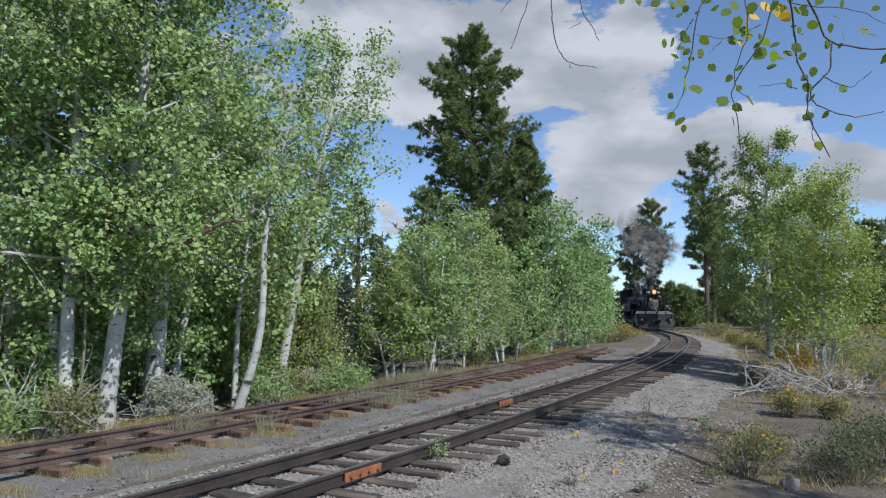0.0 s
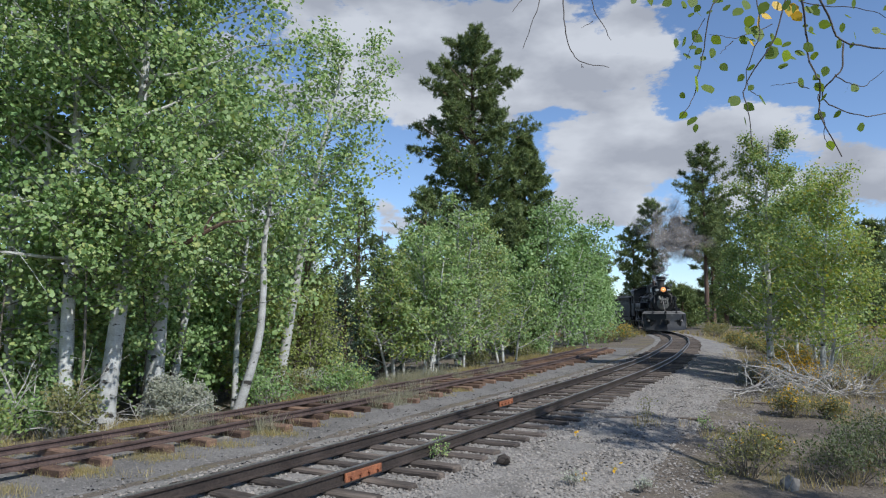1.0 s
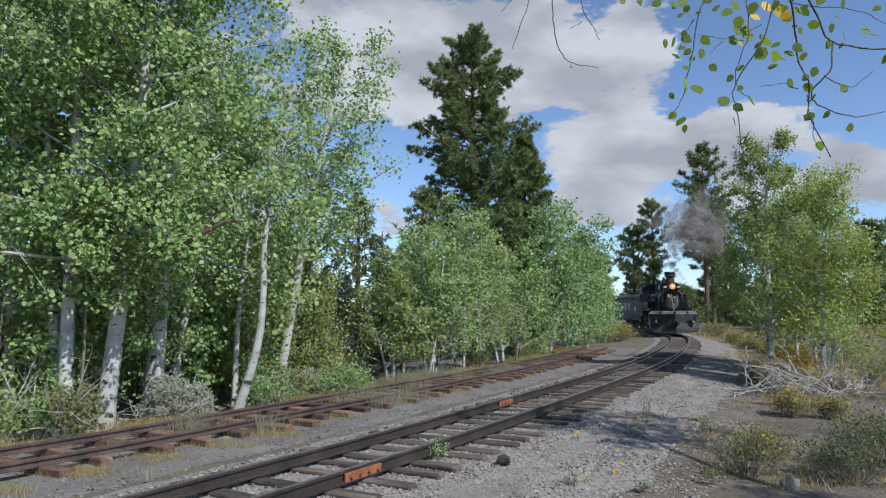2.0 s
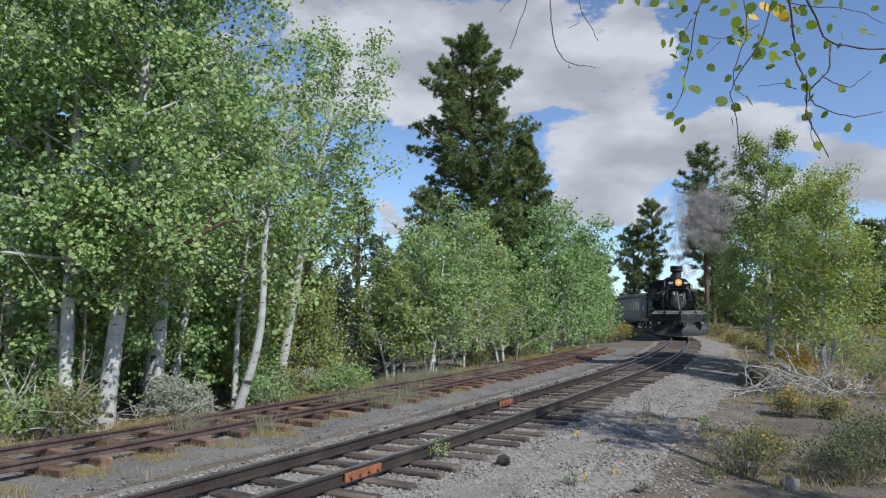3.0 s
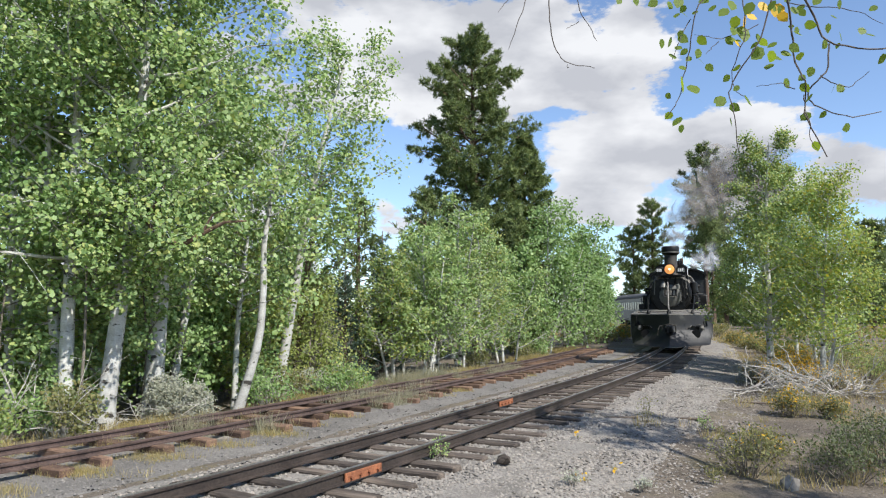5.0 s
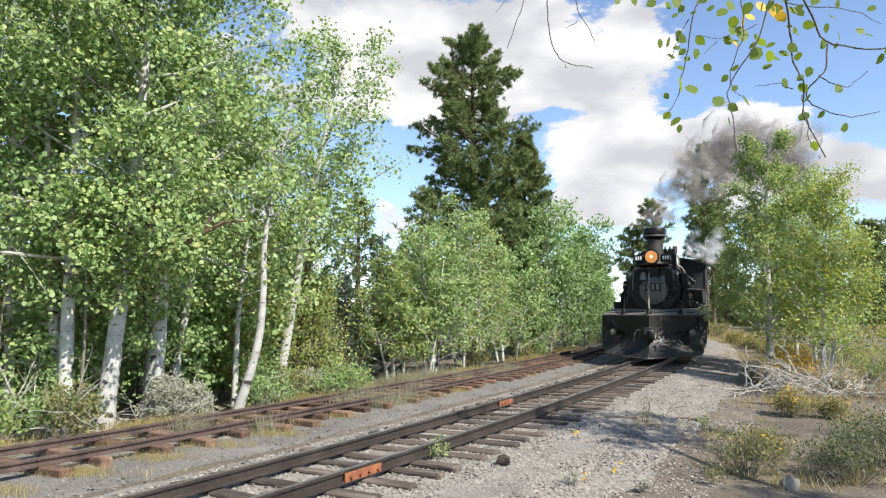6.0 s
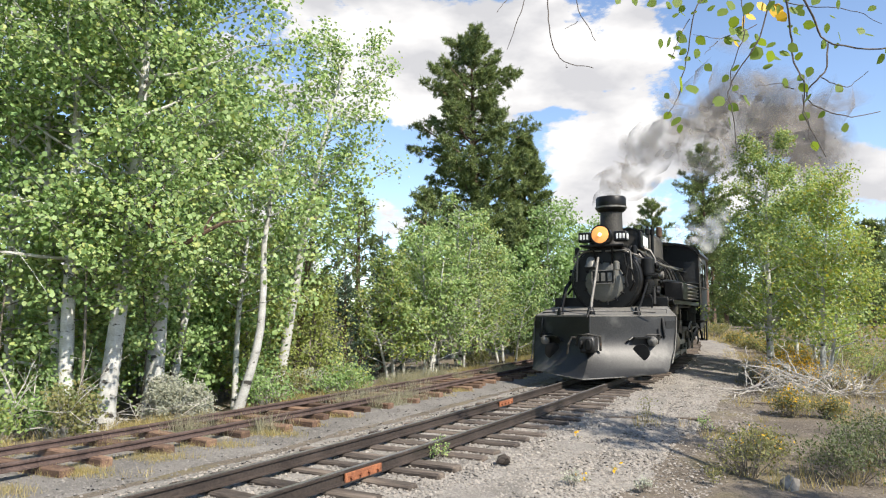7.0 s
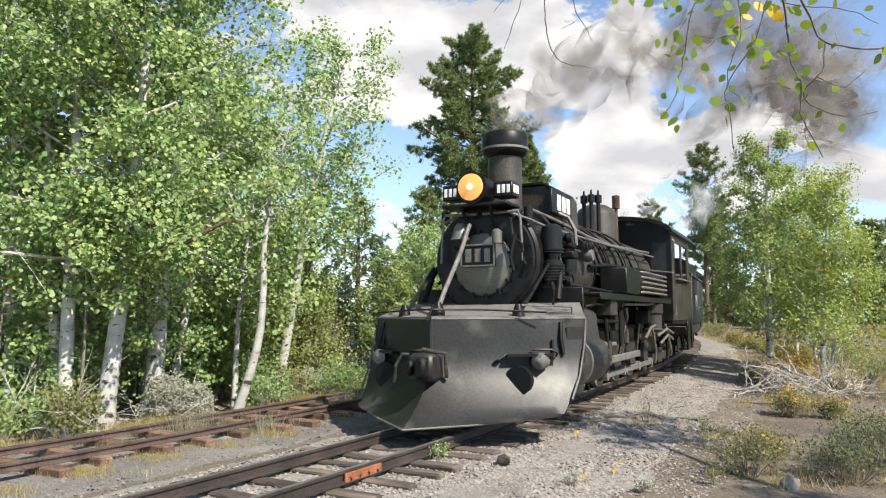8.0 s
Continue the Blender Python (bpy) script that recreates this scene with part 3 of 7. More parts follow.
def wheelset(name, parent, y, r, gauge_half, tread, material, crank=False):
    """One axle with two spoked wheels; it turns about its own x."""
    holder = new(name)
    holder.parent = parent
    for sx in (-1, 1):
        g = Geo()
        g.lathe((sx * gauge_half, 0, 0), "x", [(-tread / 2, r - 0.09), (-tread / 2, r), (tread / 2 - 0.02, r + 0.0), (tread / 2, r - 0.09), (-tread / 2, r - 0.09)], 28)
        part("tyre", g, M["pipe"], holder)
        g = Geo()
        g.lathe((sx * gauge_half, 0, 0), "x", [(-0.07, 0.0), (-0.07, 0.11), (0.07, 0.11), (0.07, 0.0)], 14)
        for k in range(10):
            a = k * math.pi / 5
            g.tube([(sx * gauge_half, 0.09 * math.cos(a), 0.09 * math.sin(a)), (sx * gauge_half, (r - 0.08) * math.cos(a), (r - 0.08) * math.sin(a))], 0.03, 6)
        part("wheel_center", g, M["black"], holder)
        if crank:
            g = Geo()
            g.lathe((sx * 0.93, 0, 0), "x", [(-0.05, 0.0), (-0.05, 0.34), (0.05, 0.34), (0.05, 0.0)], 20)
            g.v[-1][:, 2] = np.where(g.v[-1][:, 2] > 0.06, 0.06, g.v[-1][:, 2])
            g.lathe((sx * 0.98, 0, 0.27), "x", [(-0.09, 0.0), (-0.09, 0.06), (0.10, 0.06), (0.10, 0.0)], 10)
            g.box(sx * 0.88, sx * 0.98, -0.11, 0.11, 0, 0.34, 0.03)
            part("counterweight", g, M["dusty"], holder)
    g = Geo()
    g.tube([(-gauge_half, 0, 0), (gauge_half, 0, 0)], 0.07, 10)
    part("axle", g, M["black"], holder)
    return holder


def plow_shell():
    """A V-shaped pilot plow with hollow faces, flared towards the rails; its ridge leads."""
    rows, cols = 13, 12
    front, back = [], []
    for side in (-1, 1):
        for i in range(rows):
            w = i / (rows - 1)                      # 0 at the top, 1 at the bottom
            z = 1.47 - 1.36 * w
            hollow = 0.95 * max(0.0, w - 0.30) ** 2 / 0.49
            for j in range(cols):
                u = j / (cols - 1)
                cut = 0.10 * max(0.0, u - 0.82) / 0.18 * max(0.0, w - 0.6) / 0.4
                x = side * u * (1.73 - cut - 0.05 * w)
                y = 2.67 - 1.37 * u ** 1.1 * (1 - 0.25 * w) + 0.82 * hollow * (1 - 0.42 * u)
                front.append((x, y, z + (0.09 * u if w > 0.99 else 0)))
                back.append((x, y - 0.03, z + (0.09 * u if w > 0.99 else 0)))
    g = Geo()
    n = rows * cols
    f = []
    for s in (0, 1):
        for i in range(rows - 1):
            for j in range(cols - 1):
                a = s * n + i * cols + j
                f.append((a, a + 1, a + cols + 1, a + cols))
    g.add(front, f)
    g.add(back, f)
    # rims
    rim = []
    for s in (0, 1):
        for j in range(cols - 1):
            a, b = s * n + j, s * n + (rows - 1) * cols + j
            rim += [(a, a + 1, a + 1 + 2 * n, a + 2 * n), (b, b + 1, b + 1 + 2 * n, b + 2 * n)]
        for i in range(rows - 1):
            a = s * n + i * cols + cols - 1
            rim.append((a, a + cols, a + cols + 2 * n, a + 2 * n))
    g.f += rim
    return g


UNSTRETCHED = ("plow", "plow_ridge", "pilot_deck", "side_rod", "plow_bracket", "plow_step", "step_lamp", "plow_shadow_disc", "coupler_box", "knuckle", "coupler_shroud", "air_hose", "plow_patch", "plow_rim")


def along_engine(y):
    """Places along the engine, set out at the wheelbase of a narrow-gauge 2-8-2."""
    return np.interp(y, [-9.0, -0.8, 0.3, 0.74, 0.94, 1.2, 2.42, 3.2], [-11.45, -0.8, 0.3, 0.86, 1.14, 1.5, 2.68, 3.42])


def build_locomotive():
    root = tagged(new("steam_locomotive"), "sooty black steam locomotive with lit headlight and pilot plow", "locomotive")

    def p(name, g, m, label="", parent=None):
        """A part, set out on the engine's true length: short ones shift whole, long ones stretch."""
        if name not in UNSTRETCHED:
            v = np.concatenate(g.v)
            lo, hi = v[:, 1].min(), v[:, 1].max()
            for q in g.v:
                q[:, 1] += along_engine((lo + hi) / 2) - (lo + hi) / 2 if hi - lo < 1.3 else along_engine(q[:, 1]) - q[:, 1]
        if parent and parent.name.startswith("cab"):
            for q in g.v:
                q[:, 2] += np.where(q[:, 2] > 3.1, 0.2, 0.0)
        return part(name, g, M[m], parent or root, label)
    ZC = 2.40
    # boiler, smokebox
    p("boiler", Geo().lathe((0, 0, ZC), "y", [(-6.05, 0.0), (-6.05, 1.0), (-4.2, 0.98), (-2.9, 0.90), (-1.0, 0.88), (-1.0, 0.0)], 48), "dusty", "dusty grey boiler jacket")
    p("smokebox", Geo().lathe((0, 0, ZC), "y", [(-1.02, 0.0), (-1.02, 0.90), (0.70, 0.90), (0.74, 0.86), (0.74, 0.0)], 48), "black")
    for y in (-1.05, -2.0, -2.95, -3.9, -4.9):
        r = float(np.interp(-y, [1, 2.9, 4.2, 6], [0.885, 0.91, 0.985, 1.0]))
        p("boiler_band", Geo().lathe((0, 0, ZC), "y", [(y - 0.03, r - 0.03), (y - 0.03, r + 0.012), (y + 0.03, r + 0.012), (y + 0.03, r - 0.03)], 40), "black")
    g = Geo().lathe((0, 0, ZC), "y", [(0.74, 0.0), (0.74, 0.84), (0.78, 0.82), (0.79, 0.60), (0.79, 0.0)], 40)
    for k in range(24):
        a = k * math.pi / 12
        g.lathe((0.80 * math.cos(a), 0.78, ZC + 0.80 * math.sin(a)), "y", [(0, 0.022), (0.03, 0.02), (0.03, 0.0)], 6)
    p("smokebox_front", g, "black")
    g = Geo().lathe((0, 0, ZC - 0.08), "y", [(0.79, 0.0), (0.79, 0.50), (0.83, 0.48), (0.88, 0.36), (0.91, 0.2), (0.92, 0.0)], 40)
    p("smokebox_door", g, "silver", "greyish smokebox door ringed with lugs")
    for k in range(14):
        a = k * 2 * math.pi / 14 + 0.1
        c, s = math.cos(a), math.sin(a)
        p("door_lug", Geo().tube([(0.47 * c, 0.84, ZC - 0.08 + 0.47 * s), (0.56 * c, 0.84, ZC - 0.08 + 0.56 * s)], 0.028, 6), "black")
    # front plate
    plate = p("front_plate", Geo().box(-0.29, 0.29, 0.92, 0.96, ZC - 0.13, ZC + 0.22, 0.01), "black", "rectangular plate with raised pale bars")
    p("plate_rim", Geo().box(-0.29, 0.29, 0.955, 0.975, ZC + 0.195, ZC + 0.22, 0.004).box(-0.29, 0.29, 0.955, 0.975, ZC - 0.13, ZC - 0.105, 0.004).box(-0.29, -0.265, 0.955, 0.975, ZC - 0.13, ZC + 0.22, 0.004).box(0.265, 0.29, 0.955, 0.975, ZC - 0.13, ZC + 0.22, 0.004), "pipe", "", plate)
    lettering(plate, [(x - 0.05, x + 0.05, 0.955, 0.97, ZC - 0.06, ZC + 0.15) for x in (-0.16, 0.0, 0.16)], M["pipe"], "pale raised bar", 0.20)
    # headlight and its side boxes
    p("headlight_bracket", Geo().box(-0.55, 0.55, 0.55, 1.15, 3.20, 3.25).tube([(0.25, 1.1, 3.22), (0.2, 0.8, 2.9)], 0.025).tube([(-0.25, 1.1, 3.22), (-0.2, 0.8, 2.9)], 0.025), "black")
    hl = p("headlight", Geo().lathe((0, 0, 3.48), "y", [(0.62, 0.0), (0.62, 0.17), (0.70, 0.22), (1.12, 0.235), (1.20, 0.255), (1.20, 0.222), (1.13, 0.21), (1.06, 0.06), (1.06, 0.0)], 32), "black", "round headlight glowing warm orange")
    p("lens", Geo().lathe((0, 0, 3.48), "y", [(1.135, 0.0), (1.135, 0.21), (1.15, 0.205), (1.165, 0.1), (1.168, 0.0)], 28), "lamp_glow", "lit amber lens", hl)
    p("bulb", Geo().lathe((0, 1.165, 3.48), "y", [(-0.0, 0.0), (0.0, 0.05), (0.02, 0.035), (0.025, 0.0)], 16), "bulb", "bright filament", hl)
    for sx in (-1, 1):
        bx = p("number_box", Geo().box(sx * 0.28, sx * 0.60, 0.72, 1.02, 3.33, 3.58, 0.02), "black", "small box with white bars beside the headlight")
        lettering(bx, [(sx * (0.35 + 0.08 * i), sx * (0.40 + 0.08 * i), 1.018, 1.03, 3.39, 3.52) for i in range(3)], M["white"], "white bar", float(along_engine(0.87)) - 0.87)
        lettering(bx, [(sx * 0.598, sx * 0.61, 0.77 + 0.08 * i, 0.82 + 0.08 * i, 3.39, 3.52) for i in range(3)], M["white"], "white bar", float(along_engine(0.87)) - 0.87)
    # stack
    st = p("smokestack", Geo().lathe((0, 0, 0), "z", [(3.10, 0.0), (3.10, 0.46), (3.22, 0.42), (3.30, 0.33), (3.36, 0.295), (4.30, 0.285), (4.30, 0.22), (3.6, 0.2), (3.6, 0.0)], 32), "dusty", "straight smokestack with a capped rim")
    p("stack_cap", Geo().lathe((0, 0, 0), "z", [(4.20, 0.29), (4.26, 0.37), (4.30, 0.40), (4.57, 0.40), (4.62, 0.37), (4.60, 0.33), (4.30, 0.31), (4.20, 0.29)], 16), "black", "", st)
    p("cap_band", Geo().lathe((0, 0, 0), "z", [(4.32, 0.39), (4.32, 0.415), (4.36, 0.415), (4.36, 0.39)], 24), "pipe", "", st)
    # sand box with number boards, domes, whistle, safety valves
    out = [(-0.58, 3.18), (-0.62, 3.70), (-0.50, 3.78), (0.50, 3.78), (0.62, 3.70), (0.58, 3.18)]
    sb = p("sand_box", Geo().prism(out, "y", -1.75, -0.48), "dusty", "long grey sand box behind the stack")
    p("box_lid", Geo().prism([(-0.66, 3.70), (-0.5, 3.80), (0.5, 3.80), (0.66, 3.70), (0.66, 3.74), (0.5, 3.84), (-0.5, 3.84), (-0.66, 3.74)], "y", -1.72, -0.44), "black", "", sb)
    for sx in (-1, 1):
        bd = p("number_board", Geo().box(sx * 0.64, sx * 0.70, -1.52, -0.36, 3.28, 3.70, 0.01), "black", "board with three white bars", sb)
        lettering(sb, [(sx * 0.698, sx * 0.71, -1.42 + 0.27 * i, -1.23 + 0.27 * i, 3.35, 3.63) for i in range(3)], M["white"], "white bar")
    p("sand_dome", Geo().lathe((0, -2.25, 0), "z", [(3.1, 0.0), (3.1, 0.56), (3.3, 0.47), (3.78, 0.45), (3.90, 0.38), (3.97, 0.2), (3.99, 0.0)], 28), "dusty")
    p("steam_dome", Geo().lathe((0, -4.75, 0), "z", [(3.15, 0.0), (3.15, 0.62), (3.32, 0.51), (3.92, 0.50), (4.08, 0.42), (4.18, 0.24), (4.21, 0.0)], 32), "dusty", "rounded dusty steam dome")
    for dx, dy in ((-0.18, -3.92), (0.02, -4.0), (-0.3, -4.05)):
        p("safety_valve", Geo().lathe((dx, dy, 0), "z", [(3.2, 0.0), (3.2, 0.05), (4.1, 0.05), (4.11, 0.085), (4.28, 0.085), (4.30, 0.03), (4.40, 0.02), (4.40, 0.0)], 12), "black")
    p("whistle", Geo().lathe((-0.25, -5.55, 0), "z", [(3.2, 0.0), (3.2, 0.045), (4.22, 0.045), (4.23, 0.10), (4.56, 0.10), (4.58, 0.03), (4.58, 0.0)], 12), "old_tie", "brown whistle on a thin pipe")
    p("generator", Geo().lathe((0.35, -5.3, 3.5), "y", [(-0.25, 0.0), (-0.25, 0.16), (0.25, 0.16), (0.25, 0.0)], 16), "black")
    # handrails and piping along both flanks
    for sx in (-1, 1):
        p("handrail", Geo().tube([(sx * 0.45, 0.80, 3.12), (sx * 0.80, 0.75, 2.98), (sx * 0.92, 0.4, 2.90), (sx * 0.98, -2.5, 2.92), (sx * 1.06, -5.9, 2.98)], 0.022, 8), "pipe", "worn grey handrail")
        for y in (0.0, -1.4, -2.8, -4.2, -5.5):
            p("handrail_post", Geo().tube([(sx * 0.82, y, 2.82), (sx * float(np.interp(y, [-5.9, 0], [1.05, 0.95])), y, 2.92)], 0.018, 6), "black")
        for k, (y0, y1) in enumerate(((-1.5, -1.9), (-1.7, -2.2), (-2.5, -2.6), (-3.0, -3.3))):
            pts = [(sx * (0.97 * math.cos(a)) * 1.0, y0 + (y1 - y0) * i / 6, ZC + 0.97 * math.sin(a)) for i, a in enumerate(np.linspace(1.15, -0.1, 7))]
            p("sand_pipe", Geo().tube(pts, 0.028, 8), "black")
        p("long_pipe", Geo().tube([(sx * 0.55, 0.3, 3.25), (sx * 0.72, -0.5, 3.15), (sx * 0.80, -2.0, 3.02), (sx * 0.86, -3.2, 2.98), (sx * 0.9, -4.6, 3.04), (sx * 0.92, -6.0, 3.1)], 0.03, 8), "pipe", "grey pipe run")
        p("injector_pipe", Geo().tube([(sx * 0.95, -5.9, 2.6), (sx * 1.0, -4.0, 2.55), (sx * 0.98, -2.4, 2.5), (sx * 0.93, -1.6, 2.42)], 0.04, 8), "black")
        p("front_grab_iron", Geo().tube([(sx * 0.05, 0.9, 3.1), (sx * 0.62, 0.86, 3.12), (sx * 0.66, 0.86, 3.05), (sx * 0.70, 0.86, 2.35)], 0.022, 8), "pipe", "bent grey grab iron")
        # diagonal braces from smokebox to deck
        p("side_brace", Geo().tube([(sx * 1.0, 0.5, 2.3), (sx * 0.97, 1.0, 1.95), (sx * 0.92, 1.52, 1.56)], 0.026, 8), "black")
        p("brace_foot", Geo().lathe((sx * 0.92, 1.54, 0), "z", [(1.48, 0.0), (1.48, 0.10), (1.58, 0.08), (1.68, 0.04), (1.68, 0.0)], 12), "black")
        # running boards, steps
        p("running_board", Geo().box(sx * 0.86, sx * 1.46, -6.0, -0.6, 1.86, 1.90, 0.008).box(sx * 1.42, sx * 1.46, -6.0, -0.6, 1.78, 1.88, 0.008), "black")
        p("side_apron", Geo().box(sx * 0.55, sx * 1.45, 0.35, 0.42, 1.50, 1.95, 0.01), "black")
        # cylinders and valve chests
        cy = p("cylinder", Geo().lathe((sx * 1.18, 0, 0.80), "y", [(-0.72, 0.0), (-0.72, 0.36), (-0.68, 0.40), (0.36, 0.40), (0.40, 0.36), (0.44, 0.28), (0.44, 0.0)], 30), "dusty", "grey piston cylinder")
        p("cylinder_ring", Geo().lathe((sx * 1.18, 0, 0.80), "y", [(0.37, 0.33), (0.37, 0.415), (0.42, 0.405), (0.42, 0.33)], 30), "pipe", "bright worn ring", cy)
        p("valve_chest", Geo().lathe((sx * 1.12, 0, 1.42), "y", [(-0.80, 0.0), (-0.80, 0.22), (0.46, 0.24), (0.50, 0.2), (0.54, 0.1), (0.54, 0.0)], 24), "dusty")
        p("cylinder_saddle", Geo().prism([(sx * 0.4, 0.45), (sx * 1.35, 0.62), (sx * 1.44, 1.0), (sx * 1.36, 1.5), (sx * 1.0, 1.72), (sx * 0.5, 1.8)], "y", -0.62, 0.28), "dusty")
        p("piston_rod", Geo().tube([(sx * 1.18, -0.7, 0.80), (sx * 1.18, -1.7, 0.80)], 0.045, 10), "pipe")
        p("crosshead_guide", Geo().box(sx * 1.10, sx * 1.26, -2.1, -0.75, 0.93, 1.0).box(sx * 1.10, sx * 1.26, -2.1, -0.75, 0.62, 0.69), "pipe", "worn steel guide bars")
        p("valve_gear", Geo().tube([(sx * 1.2, -0.8, 1.42), (sx * 1.2, -2.4, 1.38)], 0.035).tube([(sx * 1.24, -2.4, 1.6), (sx * 1.24, -2.45, 0.9), (sx * 1.24, -2.3, 0.7)], 0.045).tube([(sx * 1.28, -1.5, 0.9), (sx * 1.28, -1.4, 1.45)], 0.035).box(sx * 1.12, sx * 1.22, -2.75, -2.2, 1.2, 1.62), "black", "oily black valve gear")
        p("frame_plate", Geo().box(sx * 0.80, sx * 0.86, -6.6, -0.9, 0.55, 1.25, 0.01), "black")
        for k in range(4):
            y = -1.95 - 1.12 * k
            p("axle_box", Geo().box(sx * 0.84, sx * 0.92, y - 0.16, y + 0.16, 0.38, 0.78), "dusty")
        p("spring_rigging", Geo().box(sx * 0.84, sx * 0.92, -5.6, -1.6, 1.18, 1.28).box(sx * 0.84, sx * 0.95, -3.2, -2.7, 1.0, 1.2).box(sx * 0.84, sx * 0.95, -4.4, -3.9, 1.0, 1.2), "black")
        p("ash_pan", Geo().box(sx * 0.9, sx * 1.25, -6.0, -4.6, 1.30, 1.62, 0.02), "black")
    for sx in (-1, 1):
        for k in range(4):
            y = -1.45 - 1.12 * k
            p("brake_hanger", Geo().box(sx * 0.60, sx * 0.72, y - 0.03, y + 0.03, 0.35, 1.1).box(sx * 0.44, sx * 0.58, y - 0.06, y + 0.0, 0.38, 0.75, 0.02), "black")
            p("sand_spout", Geo().tube([(sx * 0.95, y + 0.2, 1.8), (sx * 1.0, y + 0.15, 1.3), (sx * 0.9, y + 0.05, 0.6), (sx * 0.6, y, 0.2)], 0.022, 6), "pipe")
        p("lubricator", Geo().box(sx * 1.12, sx * 1.4, -1.75, -1.4, 1.5, 1.8, 0.02).tube([(sx * 1.25, -1.4, 1.7), (sx * 1.3, -0.8, 1.7), (sx * 1.25, -0.4, 1.66)], 0.018, 6), "dusty")
        p("relief_valve", Geo().lathe((sx * 1.28, 0.1, 0), "z", [(1.6, 0.0), (1.6, 0.05), (1.72, 0.05), (1.74, 0.08), (1.86, 0.07), (1.9, 0.0)], 12), "pipe")
        p("reverse_rod", Geo().tube([(sx * 1.3, -2.5, 1.72), (sx * 1.34, -4.2, 1.74), (sx * 1.3, -6.0, 1.85)], 0.03, 6), "pipe", "long pale reverse rod")
        p("radius_link", Geo().tube([(sx * 1.3, -2.52 - 0.12 * math.cos(a), 1.30 + 0.36 * math.sin(a)) for a in np.linspace(-1.4, 1.4, 7)], 0.045, 6), "dusty")
        p("drain_cock", Geo().tube([(sx * 1.2, 0.3, 0.42), (sx * 1.24, 0.3, 0.28), (sx * 1.3, 0.2, 0.24)], 0.025, 6), "black")
        p("drain_cock", Geo().tube([(sx * 1.2, -0.55, 0.42), (sx * 1.24, -0.55, 0.28)], 0.025, 6), "black")
        p("foundation_ring", Geo().box(sx * 0.9, sx * 1.02, -6.2, -4.7, 0.95, 1.1, 0.02), "dusty")
        p("trailing_frame", Geo().box(sx * 0.8, sx * 0.95, -7.5, -6.1, 0.3, 0.5).box(sx * 0.82, sx * 0.98, -6.95, -6.55, 0.25, 0.62), "dusty")
        p("hose_loop", Geo().tube([(sx * 1.2, -8.2, 0.9), (sx * 1.24, -8.45, 0.55), (sx * 1.22, -8.7, 0.5), (sx * 1.2, -8.9, 0.8)], 0.035, 8), "black")
    # reservoir, cooling coils and pump on the fireman's flank; reservoir on the other
    for sx in (-1, 1):
        p("air_reservoir", Geo().lathe((sx * 1.2, 0, 2.2), "y", [(-5.4, 0.0), (-5.4, 0.22), (-5.3, 0.29), (-2.7, 0.29), (-2.6, 0.22), (-2.6, 0.0)], 24), "black")
        p("step_box", Geo().box(sx * 0.98, sx * 1.5, -3.1, -1.9, 1.92, 2.42, 0.02), "black")
        for k in range(5):
            z = 1.98 + 0.105 * k
            p("cooling_pipe", Geo().tube([(sx * 1.44, -3.2, z), (sx * 1.5, -3.25, z), (sx * 1.52, -3.4, z), (sx * 1.52, -5.2, z), (sx * 1.46, -5.35, z)], 0.026, 8), "pipe", "pale grey cooling coil")
        p("lower_pump", Geo().lathe((sx * 1.25, -4.9, 0), "z", [(1.10, 0.0), (1.10, 0.20), (1.16, 0.25), (1.2, 0.21), (1.5, 0.21), (1.55, 0.25), (1.75, 0.25), (1.8, 0.15), (1.8, 0.0)], 20), "dusty", "ribbed grey steam pump")
        p("feed_piping", Geo().tube([(sx * 1.3, -5.1, 1.0), (sx * 1.38, -5.8, 1.15), (sx * 1.35, -6.6, 1.02)], 0.035).tube([(sx * 1.3, -5.4, 0.8), (sx * 1.36, -6.0, 1.0), (sx * 1.3, -6.8, 0.85)], 0.03).tube([(sx * 1.3, -6.0, 1.25), (sx * 1.36, -6.3, 0.6), (sx * 1.3, -6.5, 0.45)], 0.03), "pipe", "pale bent feed pipes")
    pump = p("air_pump", Geo().lathe((-0.98, 0.45, 0), "z", [(2.0, 0.0), (2.0, 0.15), (2.36, 0.17), (2.40, 0.1), (2.48, 0.1), (2.52, 0.17), (2.9, 0.16), (2.95, 0.08), (2.95, 0.0)], 20), "black", "black air pump on the smokebox flank")
    for k in range(8):
        p("pump_fin", Geo().lathe((-0.98, 0.45, 0), "z", [(2.06 + 0.045 * k + (0.16 if k > 5 else 0), 0.15), (2.06 + 0.045 * k + (0.16 if k > 5 else 0), 0.2), (2.08 + 0.045 * k + (0.16 if k > 5 else 0), 0.2), (2.08 + 0.045 * k + (0.16 if k > 5 else 0), 0.15)], 16), "black", "", pump)
    p("pump_piping", Geo().tube([(-0.98, 0.45, 2.9), (-0.8, 0.4, 3.1), (-0.6, -0.4, 3.2)], 0.03).tube([(-1.1, 0.5, 2.2), (-1.2, 0.3, 2.0), (-1.2, -2.0, 1.95)], 0.03).tube([(-0.62, 0.95, 2.75), (-0.55, 0.95, 2.4), (-0.6, 0.95, 2.2)], 0.03), "black")
    p("bell", Geo().lathe((0.30, 0.95, 0), "z", [(2.70, 0.0), (2.70, 0.16), (2.76, 0.13), (2.9, 0.10), (2.96, 0.05), (2.96, 0.0)], 16), "silver")
    p("classification_lamp", Geo().lathe((-0.34, 0.98, 0), "z", [(2.62, 0.0), (2.62, 0.08), (2.80, 0.08), (2.84, 0.03), (2.84, 0.0)], 12), "silver")
